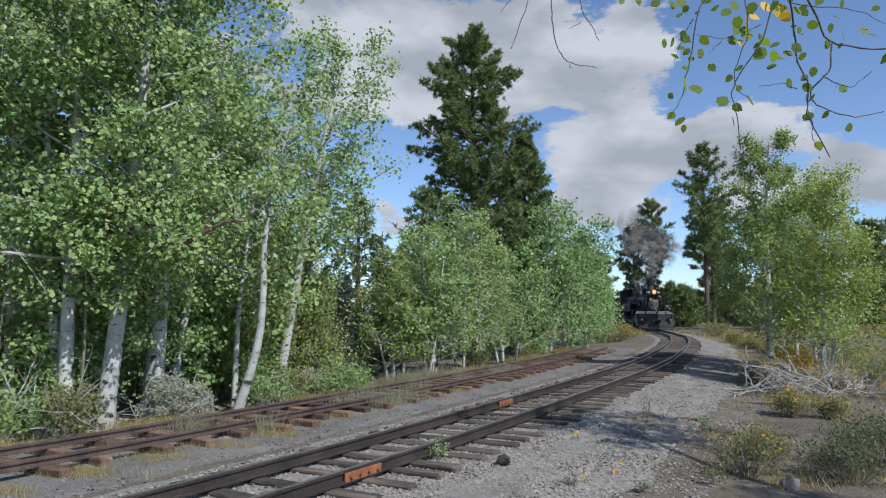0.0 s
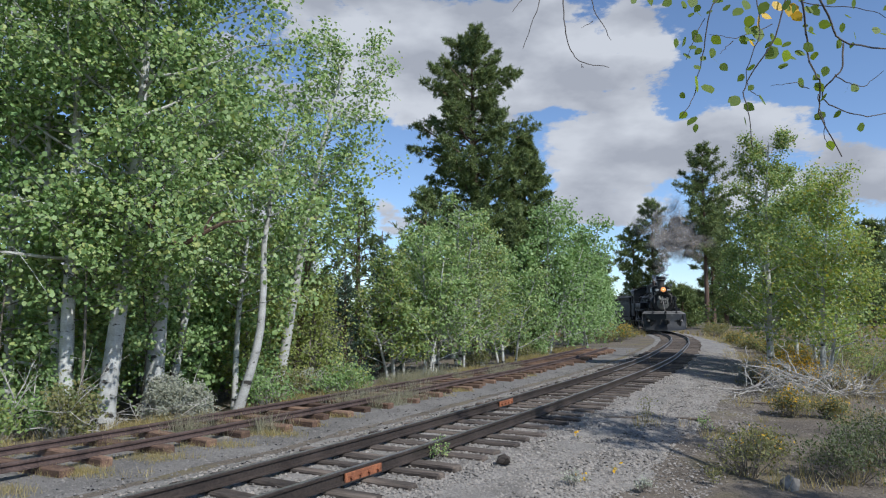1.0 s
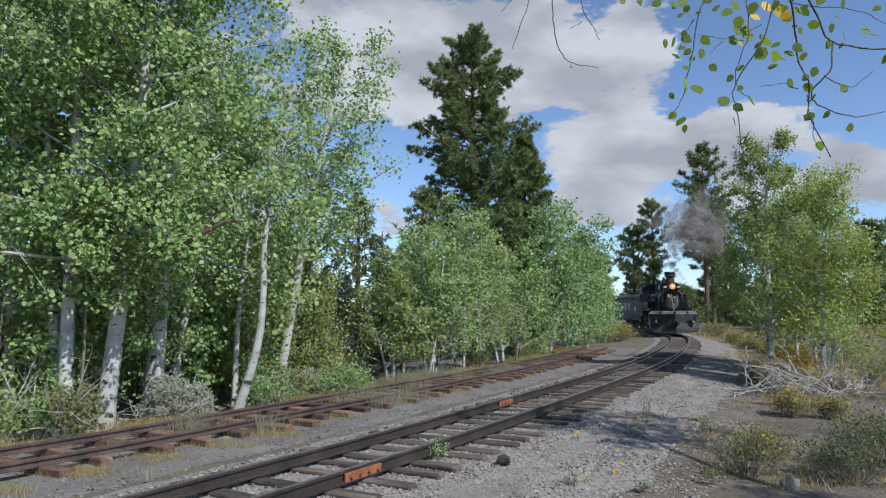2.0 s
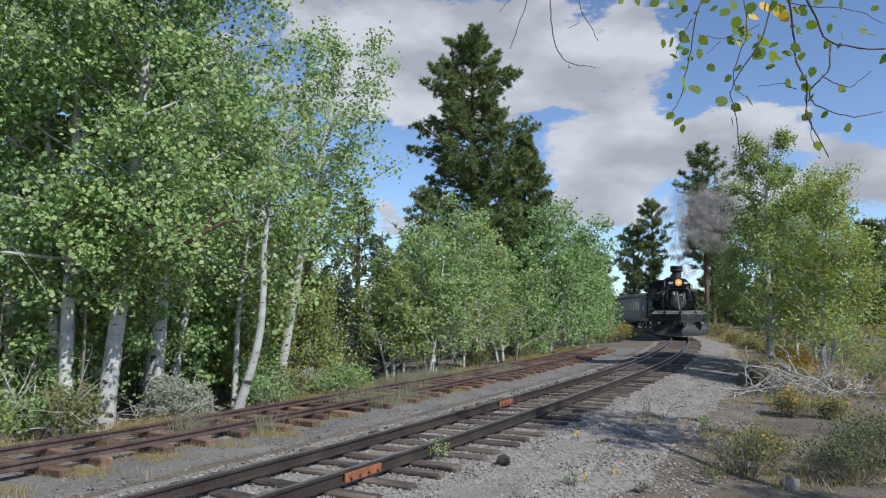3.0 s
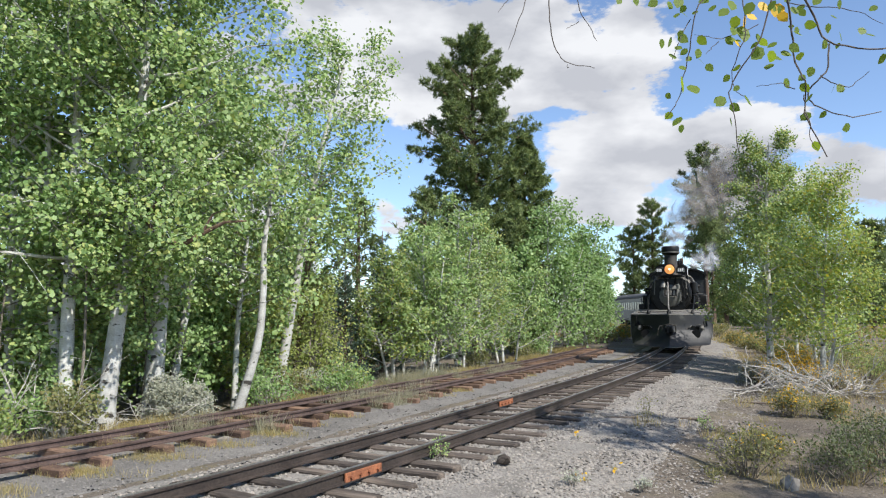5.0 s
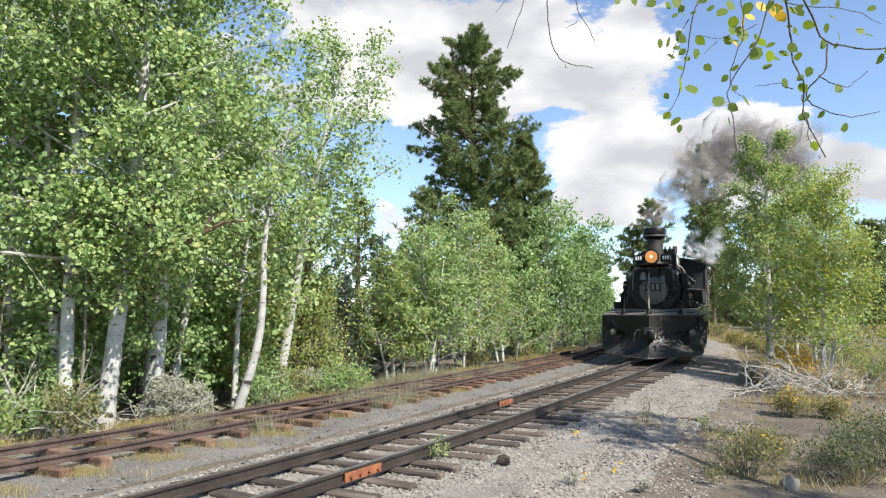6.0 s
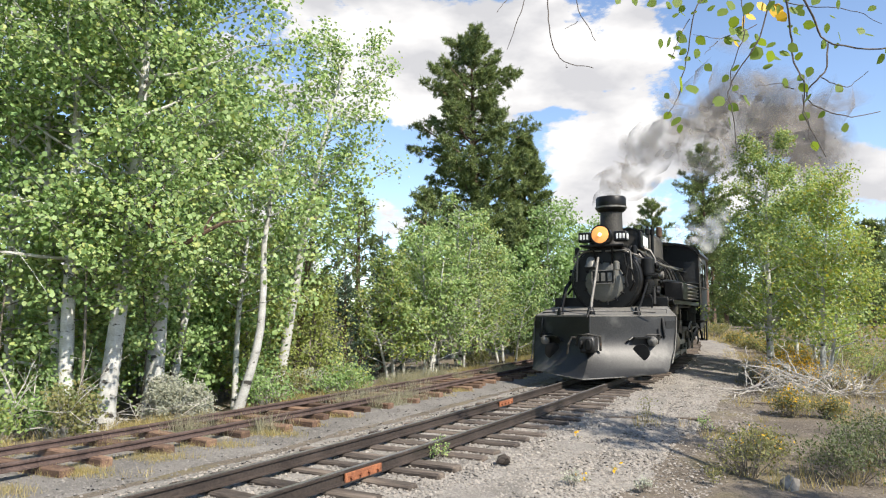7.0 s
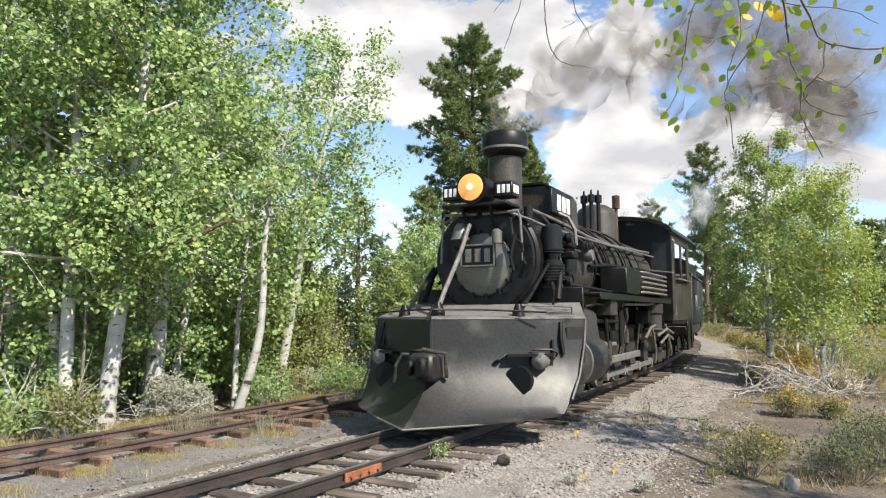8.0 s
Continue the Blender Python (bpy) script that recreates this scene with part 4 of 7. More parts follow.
    p("smokebox_brace", Geo().tube([(0.10, 0.95, 2.92), (0.08, 1.35, 2.42), (0.05, 1.9, 1.88), (0.02, 2.18, 1.60)], 0.034, 8), "pipe", "pale worn brace rod")
    p("brace_foot", Geo().lathe((0.02, 2.2, 0), "z", [(1.48, 0.0), (1.48, 0.11), (1.60, 0.09), (1.70, 0.045), (1.70, 0.0)], 12), "black")
    # tangle of small pipes and valves round the smokebox front
    p("crossover_pipe", Geo().tube([(-0.62, 0.85, 2.1), (-0.75, 0.95, 2.3), (-0.70, 0.95, 2.6), (-0.55, 0.92, 2.72), (-0.5, 0.90, 3.0), (-0.62, 0.6, 3.2)], 0.028), "black")
    p("drain_pipe", Geo().tube([(-1.05, 0.6, 2.0), (-1.12, 0.75, 1.9), (-1.12, 0.8, 1.6), (-1.2, 0.7, 1.45)], 0.028), "black")
    p("sander_pipe", Geo().tube([(-0.66, -0.2, 3.1), (-0.9, -0.1, 2.75), (-0.98, 0.1, 2.4), (-1.02, 0.15, 1.9)], 0.03), "pipe", "grey bent sander pipe")
    p("sander_pipe", Geo().tube([(0.66, -0.2, 3.1), (0.9, -0.1, 2.75), (0.98, 0.1, 2.4), (1.02, 0.15, 1.9)], 0.03), "pipe", "grey bent sander pipe")
    for dy, dz in ((0.30, 2.05), (0.12, 2.15), (0.2, 2.75)):
        p("valve_body", Geo().lathe((-1.16, dy, dz), "x", [(-0.07, 0.0), (-0.07, 0.07), (0.0, 0.09), (0.07, 0.05), (0.07, 0.0)], 12), "black")
    for k in range(7):
        p("check_valve_rib", Geo().lathe((-1.0, -0.9 - 0.07 * k, 2.75), "y", [(-0.02, 0.0), (-0.02, 0.09), (0.02, 0.09), (0.02, 0.0)], 12), "black")
    p("marker_lamp", Geo().lathe((-0.72, 0.72, 0), "z", [(3.02, 0.0), (3.02, 0.07), (3.2, 0.07), (3.24, 0.03), (3.24, 0.0)], 12), "black")
    p("marker_lamp", Geo().lathe((0.72, 0.72, 0), "z", [(3.02, 0.0), (3.02, 0.07), (3.2, 0.07), (3.24, 0.03), (3.24, 0.0)], 12), "black")
    for sx in (-1, 1):
        for k, y0 in enumerate((-1.9, -2.15, -2.4, -3.3, -3.9)):
            r = 0.95 + 0.02 * k
            p("sand_pipe", Geo().tube([(sx * r * math.cos(a), y0 - 0.35 * i / 7 - 0.10 * math.sin(i * 0.9), ZC + (r + 0.03) * math.sin(a)) for i, a in enumerate(np.linspace(1.3, 0.0, 8))], 0.026, 7), "soot", "black pipe looping down the boiler")
        p("check_valve", Geo().lathe((sx * 0.98, -1.35, 2.60), "x", [(-0.12, 0.0), (-0.12, 0.10), (0.0, 0.13), (0.12, 0.09), (0.12, 0.0)], 14), "pipe")
        p("valve_manifold", Geo().box(sx * 0.90, sx * 1.14, -0.35, 0.05, 2.62, 2.72, 0.02).box(sx * 0.92, sx * 1.18, -0.3, 0.0, 2.44, 2.56, 0.02).box(sx * 0.94, sx * 1.04, -0.22, -0.08, 2.2, 2.8, 0.02), "soot", "stacked black valve block")
        p("bracket_arm", Geo().tube([(sx * 0.95, 0.2, 2.55), (sx * 1.12, 0.5, 2.20), (sx * 1.16, 0.75, 1.75)], 0.05, 8).tube([(sx * 1.0, 0.0, 2.3), (sx * 1.12, 0.3, 2.05)], 0.03, 6), "soot")
        p("bent_grab", Geo().tube([(sx * 0.70, -0.75, 3.30), (sx * 0.86, -0.8, 3.22), (sx * 0.97, -0.82, 3.0), (sx * 0.99, -0.82, 2.72)], 0.035, 8), "pipe", "thick bent grey pipe")
        p("gear_lever", Geo().tube([(sx * 1.34, -3.9, 1.0), (sx * 1.36, -4.3, 1.22), (sx * 1.34, -4.8, 1.26), (sx * 1.3, -5.2, 1.05)], 0.03, 7), "pipe", "pale bent lever")
        p("gear_lever", Geo().tube([(sx * 1.36, -4.4, 1.2), (sx * 1.4, -4.55, 0.7), (sx * 1.34, -4.7, 0.4)], 0.028, 7), "pipe", "pale bent lever")
        p("crosshead", Geo().box(sx * 1.08, sx * 1.30, -1.75, -1.35, 0.58, 1.04, 0.03), "dusty", "greasy grey crosshead")
        p("main_rod", Geo().box(sx * 1.24, sx * 1.30, -3.6, -1.5, 0.62, 0.76, 0.02), "pipe", "worn steel main rod")
    # pilot deck and plow
    g = Geo()
    rim = [(-1.72, 1.30), (0, 2.69), (1.72, 1.30), (1.45, 0.62), (-1.45, 0.62)]
    top = [1.50, 1.50, 1.50, 1.71, 1.71]
    g.add([(x, y, z) for (x, y), z in zip(rim, top)] + [(x, y, z - 0.03) for (x, y), z in zip(rim, top)] + [(0, 1.25, 1.66), (0, 1.25, 1.63)],
          [(0, 1, 10), (1, 2, 10), (2, 3, 10), (3, 4, 10), (4, 0, 10), (5, 6, 11), (6, 7, 11), (7, 8, 11), (8, 9, 11), (9, 5, 11)] + [(i, (i + 1) % 5, 5 + (i + 1) % 5, 5 + i) for i in range(5)])
    p("pilot_deck", g, "deck", "dusty grey sloping deck plate")
    p("pilot_beam", Geo().box(-1.35, 1.35, 0.9, 1.25, 0.95, 1.46, 0.02), "black")
    pl = p("plow", plow_shell(), "plow", "scuffed steel pilot plow, ridge leading")
    p("plow_ridge", Geo().tube([(0, 2.69, 1.47), (0, 2.70, 1.1), (0, 2.80, 0.75)], 0.028, 8), "plow", "", pl)
    for sx in (-1, 1):
        face = lambda u, z, out: (sx * 1.73 * u, 2.67 - 1.37 * u ** 1.1 * (1 - 0.25 * (1.47 - z) / 1.36) + 0.78 * max(0.0, (1.47 - z) / 1.36 - 0.3) ** 2 / 0.49 * (1 - 0.42 * u) + out, z)
        p("plow_rim", Geo().tube([face(1.0, 1.46, 0.01), face(1.0, 1.1, 0.01), face(0.99, 0.7, 0.01), face(0.97, 0.4, 0.01)], 0.016, 6).tube([face(u, 1.475, 0.0) for u in (0.02, 0.25, 0.5, 0.75, 1.0)], 0.014, 6), "deck", "worn paler plow edge", pl)
        p("plow_bracket", Geo().tube([face(0.84, 1.42, 0.02), face(0.85, 1.2, 0.05), face(0.87, 0.98, 0.03)], 0.028, 6).tube([face(0.79, 1.18, 0.03), face(0.80, 0.98, 0.03)], 0.018, 6), "black", "", pl)
        p("plow_patch", Geo().prism([(face(0.88, 1.3, 0.02)[0], face(0.88, 1.3, 0.02)[1]), (face(1.0, 1.3, 0.02)[0], face(1.0, 1.3, 0.02)[1]), (face(1.0, 1.3, 0.0)[0], face(1.0, 1.3, 0.0)[1]), (face(0.88, 1.3, 0.0)[0], face(0.88, 1.3, 0.0)[1])], "z", 0.85, 1.36), "plow", "", pl)
        # folding step over a black plate; a black disc stands in for shade below
        a, b, z = face(0.50, 1.0, 0.02), face(0.80, 1.0, 0.02), 1.0
        p("plow_step", Geo().prism([a[:2], b[:2], (b[0] + sx * 0.06, b[1] + 0.15), (a[0] + sx * 0.06, a[1] + 0.15)], "z", 0.965, 1.0).prism([(a[0], a[1]), (b[0], b[1]), (b[0], b[1] + 0.03), (a[0], a[1] + 0.03)], "z", 0.70, 0.965), "black", "dark folding step", pl)
        p("plow_bracket", Geo().tube([face(0.42, 0.88, 0.03), face(0.46, 0.92, 0.1), face(0.5, 0.99, 0.08)], 0.022, 6).tube([face(0.66, 1.05, 0.05), face(0.8, 1.05, 0.12), face(0.84, 1.0, 0.1), face(0.82, 0.96, 0.03)], 0.016, 6), "black", "", pl)
        c = face(0.735, 0.90, 0.06)
        p("step_lamp", Geo().lathe((c[0], c[1], c[2]), "y", [(-0.02, 0.0), (-0.02, 0.11), (0.12, 0.11), (0.13, 0.09), (0.16, 0.0)], 18), "pipe", "small bright round fitting", pl)
        # shadow cast on the plow below the step, modelled as a soot-black disc
        c = face(0.60, 0.62, 0.0)
        p("plow_shadow_disc", Geo().lathe((c[0], c[1], c[2] + 0.03), "y", [(-0.06, 0.0), (-0.06, 0.19), (0.05, 0.19), (0.05, 0.0)], 20), "soot", "round shadow below the step, set as a black disc", pl)
    p("plow_rim", Geo().tube([(1.55, 2.06, 0.20), (1.2, 2.40, 0.17), (0.7, 2.92, 0.14), (0, 3.46, 0.11), (-0.7, 2.92, 0.14), (-1.2, 2.40, 0.17), (-1.55, 2.06, 0.20)], 0.014, 6), "deck", "worn paler plow edge", pl)
    cp = p("coupler_box", Geo().box(-0.17, 0.17, 2.62, 3.02, 0.66, 1.02, 0.04), "plow", "heavy coupler pocket folded against the ridge")
    p("knuckle", Geo().box(-0.14, 0.02, 3.0, 3.16, 0.70, 0.98, 0.04).box(0.08, 0.17, 2.98, 3.1, 0.74, 0.94, 0.03), "soot", "", cp)
    p("coupler_shroud", Geo().tube([(-0.24, 2.72, 0.70), (-0.26, 2.78, 1.02), (0.0, 2.92, 1.07), (0.26, 2.78, 1.04), (0.30, 2.78, 0.8)], 0.03, 8), "dusty", "", cp)
    p("air_hose", Geo().tube([(0.30, 2.60, 0.98), (0.40, 2.80, 1.0), (0.46, 2.86, 0.84), (0.50, 2.82, 0.62)], 0.026, 8), "dusty", "", cp)
    p("uncoupling_rod", Geo().tube([(-1.35, 1.6, 1.56), (-0.5, 1.95, 1.60), (0, 2.36, 1.60), (0.5, 1.95, 1.60), (1.35, 1.6, 1.56)], 0.015, 6).tube([(0, 2.36, 1.66), (0.05, 2.46, 1.45)], 0.02, 6), "black")
    p("deck_grab", Geo().tube([(-0.95, 1.5, 1.5), (-0.95, 1.5, 1.66), (-1.5, 0.9, 1.64), (-1.5, 0.9, 1.5)], 0.014, 6), "pipe")
    p("deck_grab", Geo().tube([(0.95, 1.5, 1.5), (0.95, 1.5, 1.66), (1.5, 0.9, 1.64), (1.5, 0.9, 1.5)], 0.014, 6), "pipe")
    # firebox, cab
    p("firebox", Geo().prism([(-0.95, 0.9), (-1.0, 2.4), (-0.7, 3.1), (0.7, 3.1), (1.0, 2.4), (0.95, 0.9)], "y", -6.3, -4.7), "black")
    arch = [(1.56 * math.cos(a), 3.42 + 0.46 * math.sin(a)) for a in np.linspace(0, math.pi, 17)]
    inner = [(1.50 * math.cos(a), 3.38 + 0.44 * math.sin(a)) for a in np.linspace(math.pi, 0, 17)]
    cab = new("cab")
    cab.parent = root
    p("cab_roof", Geo().prism(arch + inner, "y", -8.75, -5.85), "black", "arched cab roof", cab)
    g = Geo()
    g.prism([(-1.48, 1.35), (1.48, 1.35), (1.48, 2.35), (-1.48, 2.35)], "y", -6.12, -6.08)
    top = [(1.46 * math.cos(a), 3.37 + 0.43 * math.sin(a)) for a in np.linspace(0, math.pi, 13)]
    g.prism([(1.46, 3.18)] + top + [(-1.46, 3.18)], "y", -6.12, -6.08)
    for a, b in ((-1.48, -1.38), (-0.98, 0.98), (1.38, 1.48)):
        g.box(a, b, -6.12, -6.08, 2.35, 3.18, 0.004)
    p("cab_front", g, "black", "cab front with narrow windows", cab)
    for sx in (-1, 1):
        g = Geo().box(sx * 1.44, sx * 1.48, -8.4, -6.12, 1.35, 2.45, 0.006).box(sx * 1.44, sx * 1.48, -8.4, -6.12, 3.2, 3.44, 0.006)
        g.box(sx * 1.44, sx * 1.48, -6.5, -6.12, 2.45, 3.2, 0.006).box(sx * 1.44, sx * 1.48, -7.4, -7.25, 2.45, 3.2, 0.006).box(sx * 1.44, sx * 1.48, -8.4, -8.1, 2.45, 3.2, 0.006)
        p("cab_side", g, "dusty", "worn grey cab side with open windows", cab)
        p("window_visor", Geo().prism([(sx * 0.95, 2.62), (sx * 1.55, 2.55), (sx * 1.55, 2.58), (sx * 0.95, 2.66)], "y", -6.1, -5.75), "deck", "", cab)
        p("arm_rest", Geo().box(sx * 1.46, sx * 1.58, -8.1, -6.5, 2.42, 2.46, 0.008), "pipe", "", cab)
        p("cab_grab", Geo().tube([(sx * 1.5, -6.14, 1.5), (sx * 1.54, -6.14, 1.55), (sx * 1.54, -6.14, 3.2), (sx * 1.5, -6.14, 3.25)], 0.02, 6), "pipe", "", cab)
        p("cab_step", Geo().box(sx * 1.2, sx * 1.48, -8.3, -7.9, 0.5, 0.54).box(sx * 1.44, sx * 1.48, -8.3, -7.9, 0.5, 1.35, 0.006), "black", "", cab)
        p("front_window", Geo().box(sx * 0.98, sx * 1.38, -6.105, -6.095, 2.35, 3.18, 0.002), "glass", "", cab)
    p("cab_floor", Geo().box(-1.46, 1.46, -8.4, -6.1, 1.28, 1.35), "black", "", cab)
    p("backhead", Geo().prism([(-0.85, 1.35), (-0.85, 2.6), (-0.5, 2.95), (0.5, 2.95), (0.85, 2.6), (0.85, 1.35)], "y", -6.5, -6.14), "black", "", cab)
    # running gear
    wheels = []
    for k in range(4):
        y = float(along_engine(-1.95 - 1.12 * k))
        w = wheelset("driving_wheels", root, y, 0.56, 0.51, 0.13, M["black"], crank=True)
        wheels.append((w, (0, y, 0.56), 0.56))
    for y in (0.55, -8.5):
        w = wheelset("guide_wheels", root, y, 0.36, 0.51, 0.12, M["black"])
        wheels.append((w, (0, y, 0.36), 0.36))
    rods = []
    for sx in (-1, 1):
        g = Geo()
        for k in range(4):
            g.lathe((sx * 1.04, 2.182 - 1.4548 * k, 0), "x", [(-0.045, 0.0), (-0.045, 0.10), (0.045, 0.10), (0.045, 0.0)], 14)
        g.box(sx * 1.01, sx * 1.07, -2.182, 2.182, -0.055, 0.055, 0.012)
        rods.append((p("side_rod", g, "pipe", "worn steel side rod"), float(along_engine(-1.95)) - 2.182))
    return root, wheels, rods


def build_tender():
    root = tagged(new("tender"), "black steel tender heaped behind the locomotive cab", "tender")
    part("tank", Geo().box(-1.42, 1.42, -3.2, 3.2, 1.15, 2.75, 0.06), M["dusty"], root, "riveted grey tank")
    part("coal_bunker", Geo().prism([(-1.36, 2.75), (-1.42, 3.1), (-1.2, 3.25), (1.2, 3.25), (1.42, 3.1), (1.36, 2.75)], "y", -0.6, 3.1), M["black"], root)
    for sx in (-1, 1):
        part("rail_iron", Geo().tube([(sx * 1.46, 3.15, 1.2), (sx * 1.48, 3.15, 2.8)], 0.02, 6), M["pipe"], root)
        lettering(root, [(sx * 1.415, sx * 1.43, 0.5 - 0.35 * i, 0.72 - 0.35 * i, 1.75, 2.15) for i in range(3)], M["white"], "white bar")
        part("tank_rim", Geo().box(sx * 1.38, sx * 1.45, -3.22, 3.22, 2.72, 2.79), M["black"], root)
        for y0 in (-1.95, 1.95):
            part("truck_frame", Geo().box(sx * 0.82, sx * 0.92, y0 - 0.95, y0 + 0.95, 0.36, 0.52).box(sx * 0.82, sx * 0.94, y0 - 0.3, y0 + 0.3, 0.3, 0.75), M["black"], root)
        part("tender_step", Geo().box(sx * 1.2, sx * 1.45, 2.75, 3.15, 0.5, 0.54).box(sx * 1.41, sx * 1.45, 2.75, 3.15, 0.5, 1.2), M["black"], root)
    part("underframe", Geo().box(-1.3, 1.3, -3.3, 3.3, 0.85, 1.15, 0.02), M["black"], root)
    wheels = []
    for y in (-2.6, -1.3, 1.3, 2.6):
        wheels.append((wheelset("tender_wheels", root, y, 0.40, 0.51, 0.12, M["black"]), (0, y, 0.40), 0.40))
    return root, wheels


def build_coach():
    root = tagged(new("passenger_coach"), "dark wooden passenger coach with grey arched roof", "coach")
    for sx in (-1, 1):
        g = Geo().box(sx * 1.24, sx * 1.28, -6.2, 6.2, 1.0, 1.85, 0.01).box(sx * 1.24, sx * 1.28, -6.2, 6.2, 2.6, 3.0, 0.01)
        for k in range(14):
            y = -6.2 + 12.4 * k / 13
            g.box(sx * 1.24, sx * 1.28, y - 0.12, y + 0.12, 1.85, 2.6, 0.01)
        part("coach_side", g, M["coach"], root)
        for k in range(13):
            y = -6.2 + 12.4 * (k + 0.5) / 13
            part("window_pane", Geo().box(sx * 1.25, sx * 1.262, y - 0.36, y + 0.36, 1.85, 2.6, 0.002), M["glass"], root)
        part("letter_board", Geo().box(sx * 1.275, sx * 1.30, -6.2, 6.2, 2.68, 2.92, 0.006), M["coach"], root)
        for y0 in (-4.3, 4.3):
            part("truck_frame", Geo().box(sx * 0.82, sx * 0.92, y0 - 1.1, y0 + 1.1, 0.4, 0.6).box(sx * 0.82, sx * 0.95, y0 - 0.25, y0 + 0.25, 0.3, 0.9), M["black"], root)
    for y in (-6.2, 6.2):
        g = Geo().box(-1.26, -0.4, y - 0.03, y + 0.03, 1.0, 3.0).box(0.4, 1.26, y - 0.03, y + 0.03, 1.0, 3.0).box(-0.4, 0.4, y - 0.03, y + 0.03, 2.9, 3.0)
        part("coach_end", g, M["coach"], root)
        part("end_door", Geo().box(-0.4, 0.4, y - 0.02, y + 0.02, 1.0, 2.9), M["coach"], root)
        part("platform", Geo().box(-1.2, 1.2, y, y + math.copysign(0.8, y), 0.95, 1.02), M["black"], root)
    arch = [(1.42 * math.cos(a), 2.98 + 0.5 * math.sin(a)) for a in np.linspace(0, math.pi, 13)]
    part("roof", Geo().prism(arch, "y", -7.0, 7.0), M["coach_roof"], root, "light grey arched roof")
    part("underframe", Geo().box(-1.2, 1.2, -6.9, 6.9, 0.8, 0.98), M["black"], root)
    wheels = []
    for y in (-5.1, -3.5, 3.5, 5.1):
        wheels.append((wheelset("coach_wheels", root, y, 0.40, 0.51, 0.12, M["black"]), (0, y, 0.40), 0.40))
    return root, wheels


LOCO, LOCO_WHEELS, LOCO_RODS = build_locomotive()
TENDER, TENDER_WHEELS = build_tender()
COACHES = [build_coach() for _ in range(2)]
TRAIN_S = [(0, 65.46), (0.5, 61.9), (1, 58.26), (1.5, 54.7), (3, 44.62), (3.5, 40.94), (4.5, 33.56), (6, 22.06), (6.5, 18.51), (7, 14.58), (7.5, 10.79), (8, 6.95)]


def stack_s(t):
    """Metres along the track of the locomotive's stack."""
    ts, ss = np.array(TRAIN_S).T
    c = np.polyfit(ts, ss, 4)
    return float(np.polyval(c, t))


def vehicle_pose(s, ahead, behind):
    """Stands a vehicle on the track: its origin at s, its trucks ahead and behind of it."""
    a, b = on_line(s - ahead), on_line(s + behind)
    f = Vector(a - b).normalized()
    o = Vector(b) + f * behind
    x = f.cross(Vector((0, 0, 1))).normalized()
    m = Matrix((x, f, x.cross(f))).transposed().to_4x4()
    m.translation = o
    return m


def run_train():
    step = 1 / 15
    times = [i * step for i in range(121)]
    coarse = [i * 0.2 for i in range(41)]
    for thing, back, ah, be in [(LOCO, 0, 0.4, 7.6), (TENDER, 14.7, 2, 2)] + [(c[0], 25.9 + 14.8 * i, 4.3, 4.3) for i, c in enumerate(COACHES)]:
        walk(thing, [(t, vehicle_pose(stack_s(t) + back, ah, be)) for t in coarse])
    for wheels in [LOCO_WHEELS, TENDER_WHEELS] + [c[1] for c in COACHES]:
        for w, at, r in wheels:
            walk(w, [(t, Matrix.Translation(at) @ Matrix.Rotation(-(stack_s(0) - stack_s(t)) / r, 4, "X")) for t in times])
    for rod, y in LOCO_RODS:
        rows = []
        for t in times:
            a = -(stack_s(0) - stack_s(t)) / 0.56
            rows.append((t, Matrix.Translation((0, y - 0.27 * math.sin(a), 0.56 + 0.27 * math.cos(a)))))
        walk(rod, rows)


# ---- plants ----
def spread_leaves(rs, tips, n, scatter, size, flat=0.5, lift=0.0):
    """Leaves round the ends of twigs: centres and half axes."""
    k = rs.randint(0, len(tips), n)
    c = tips[k] + rs.normal(0, 1, (n, 3)) * scatter * np.array((1, 1, 0.75))
    c[:, 2] += lift
    face = unit(rs.normal(0, 1, (n, 3)) + np.array((0.65, -0.7, 0.9)))
    d = unit(np.cross(face, rs.normal(0, 1, (n, 3))))
    e = np.cross(face, d)
    s = size * rs.uniform(0.6, 1.25, (n, 1))
    return c, d * s * 0.5, e * s * 0.5


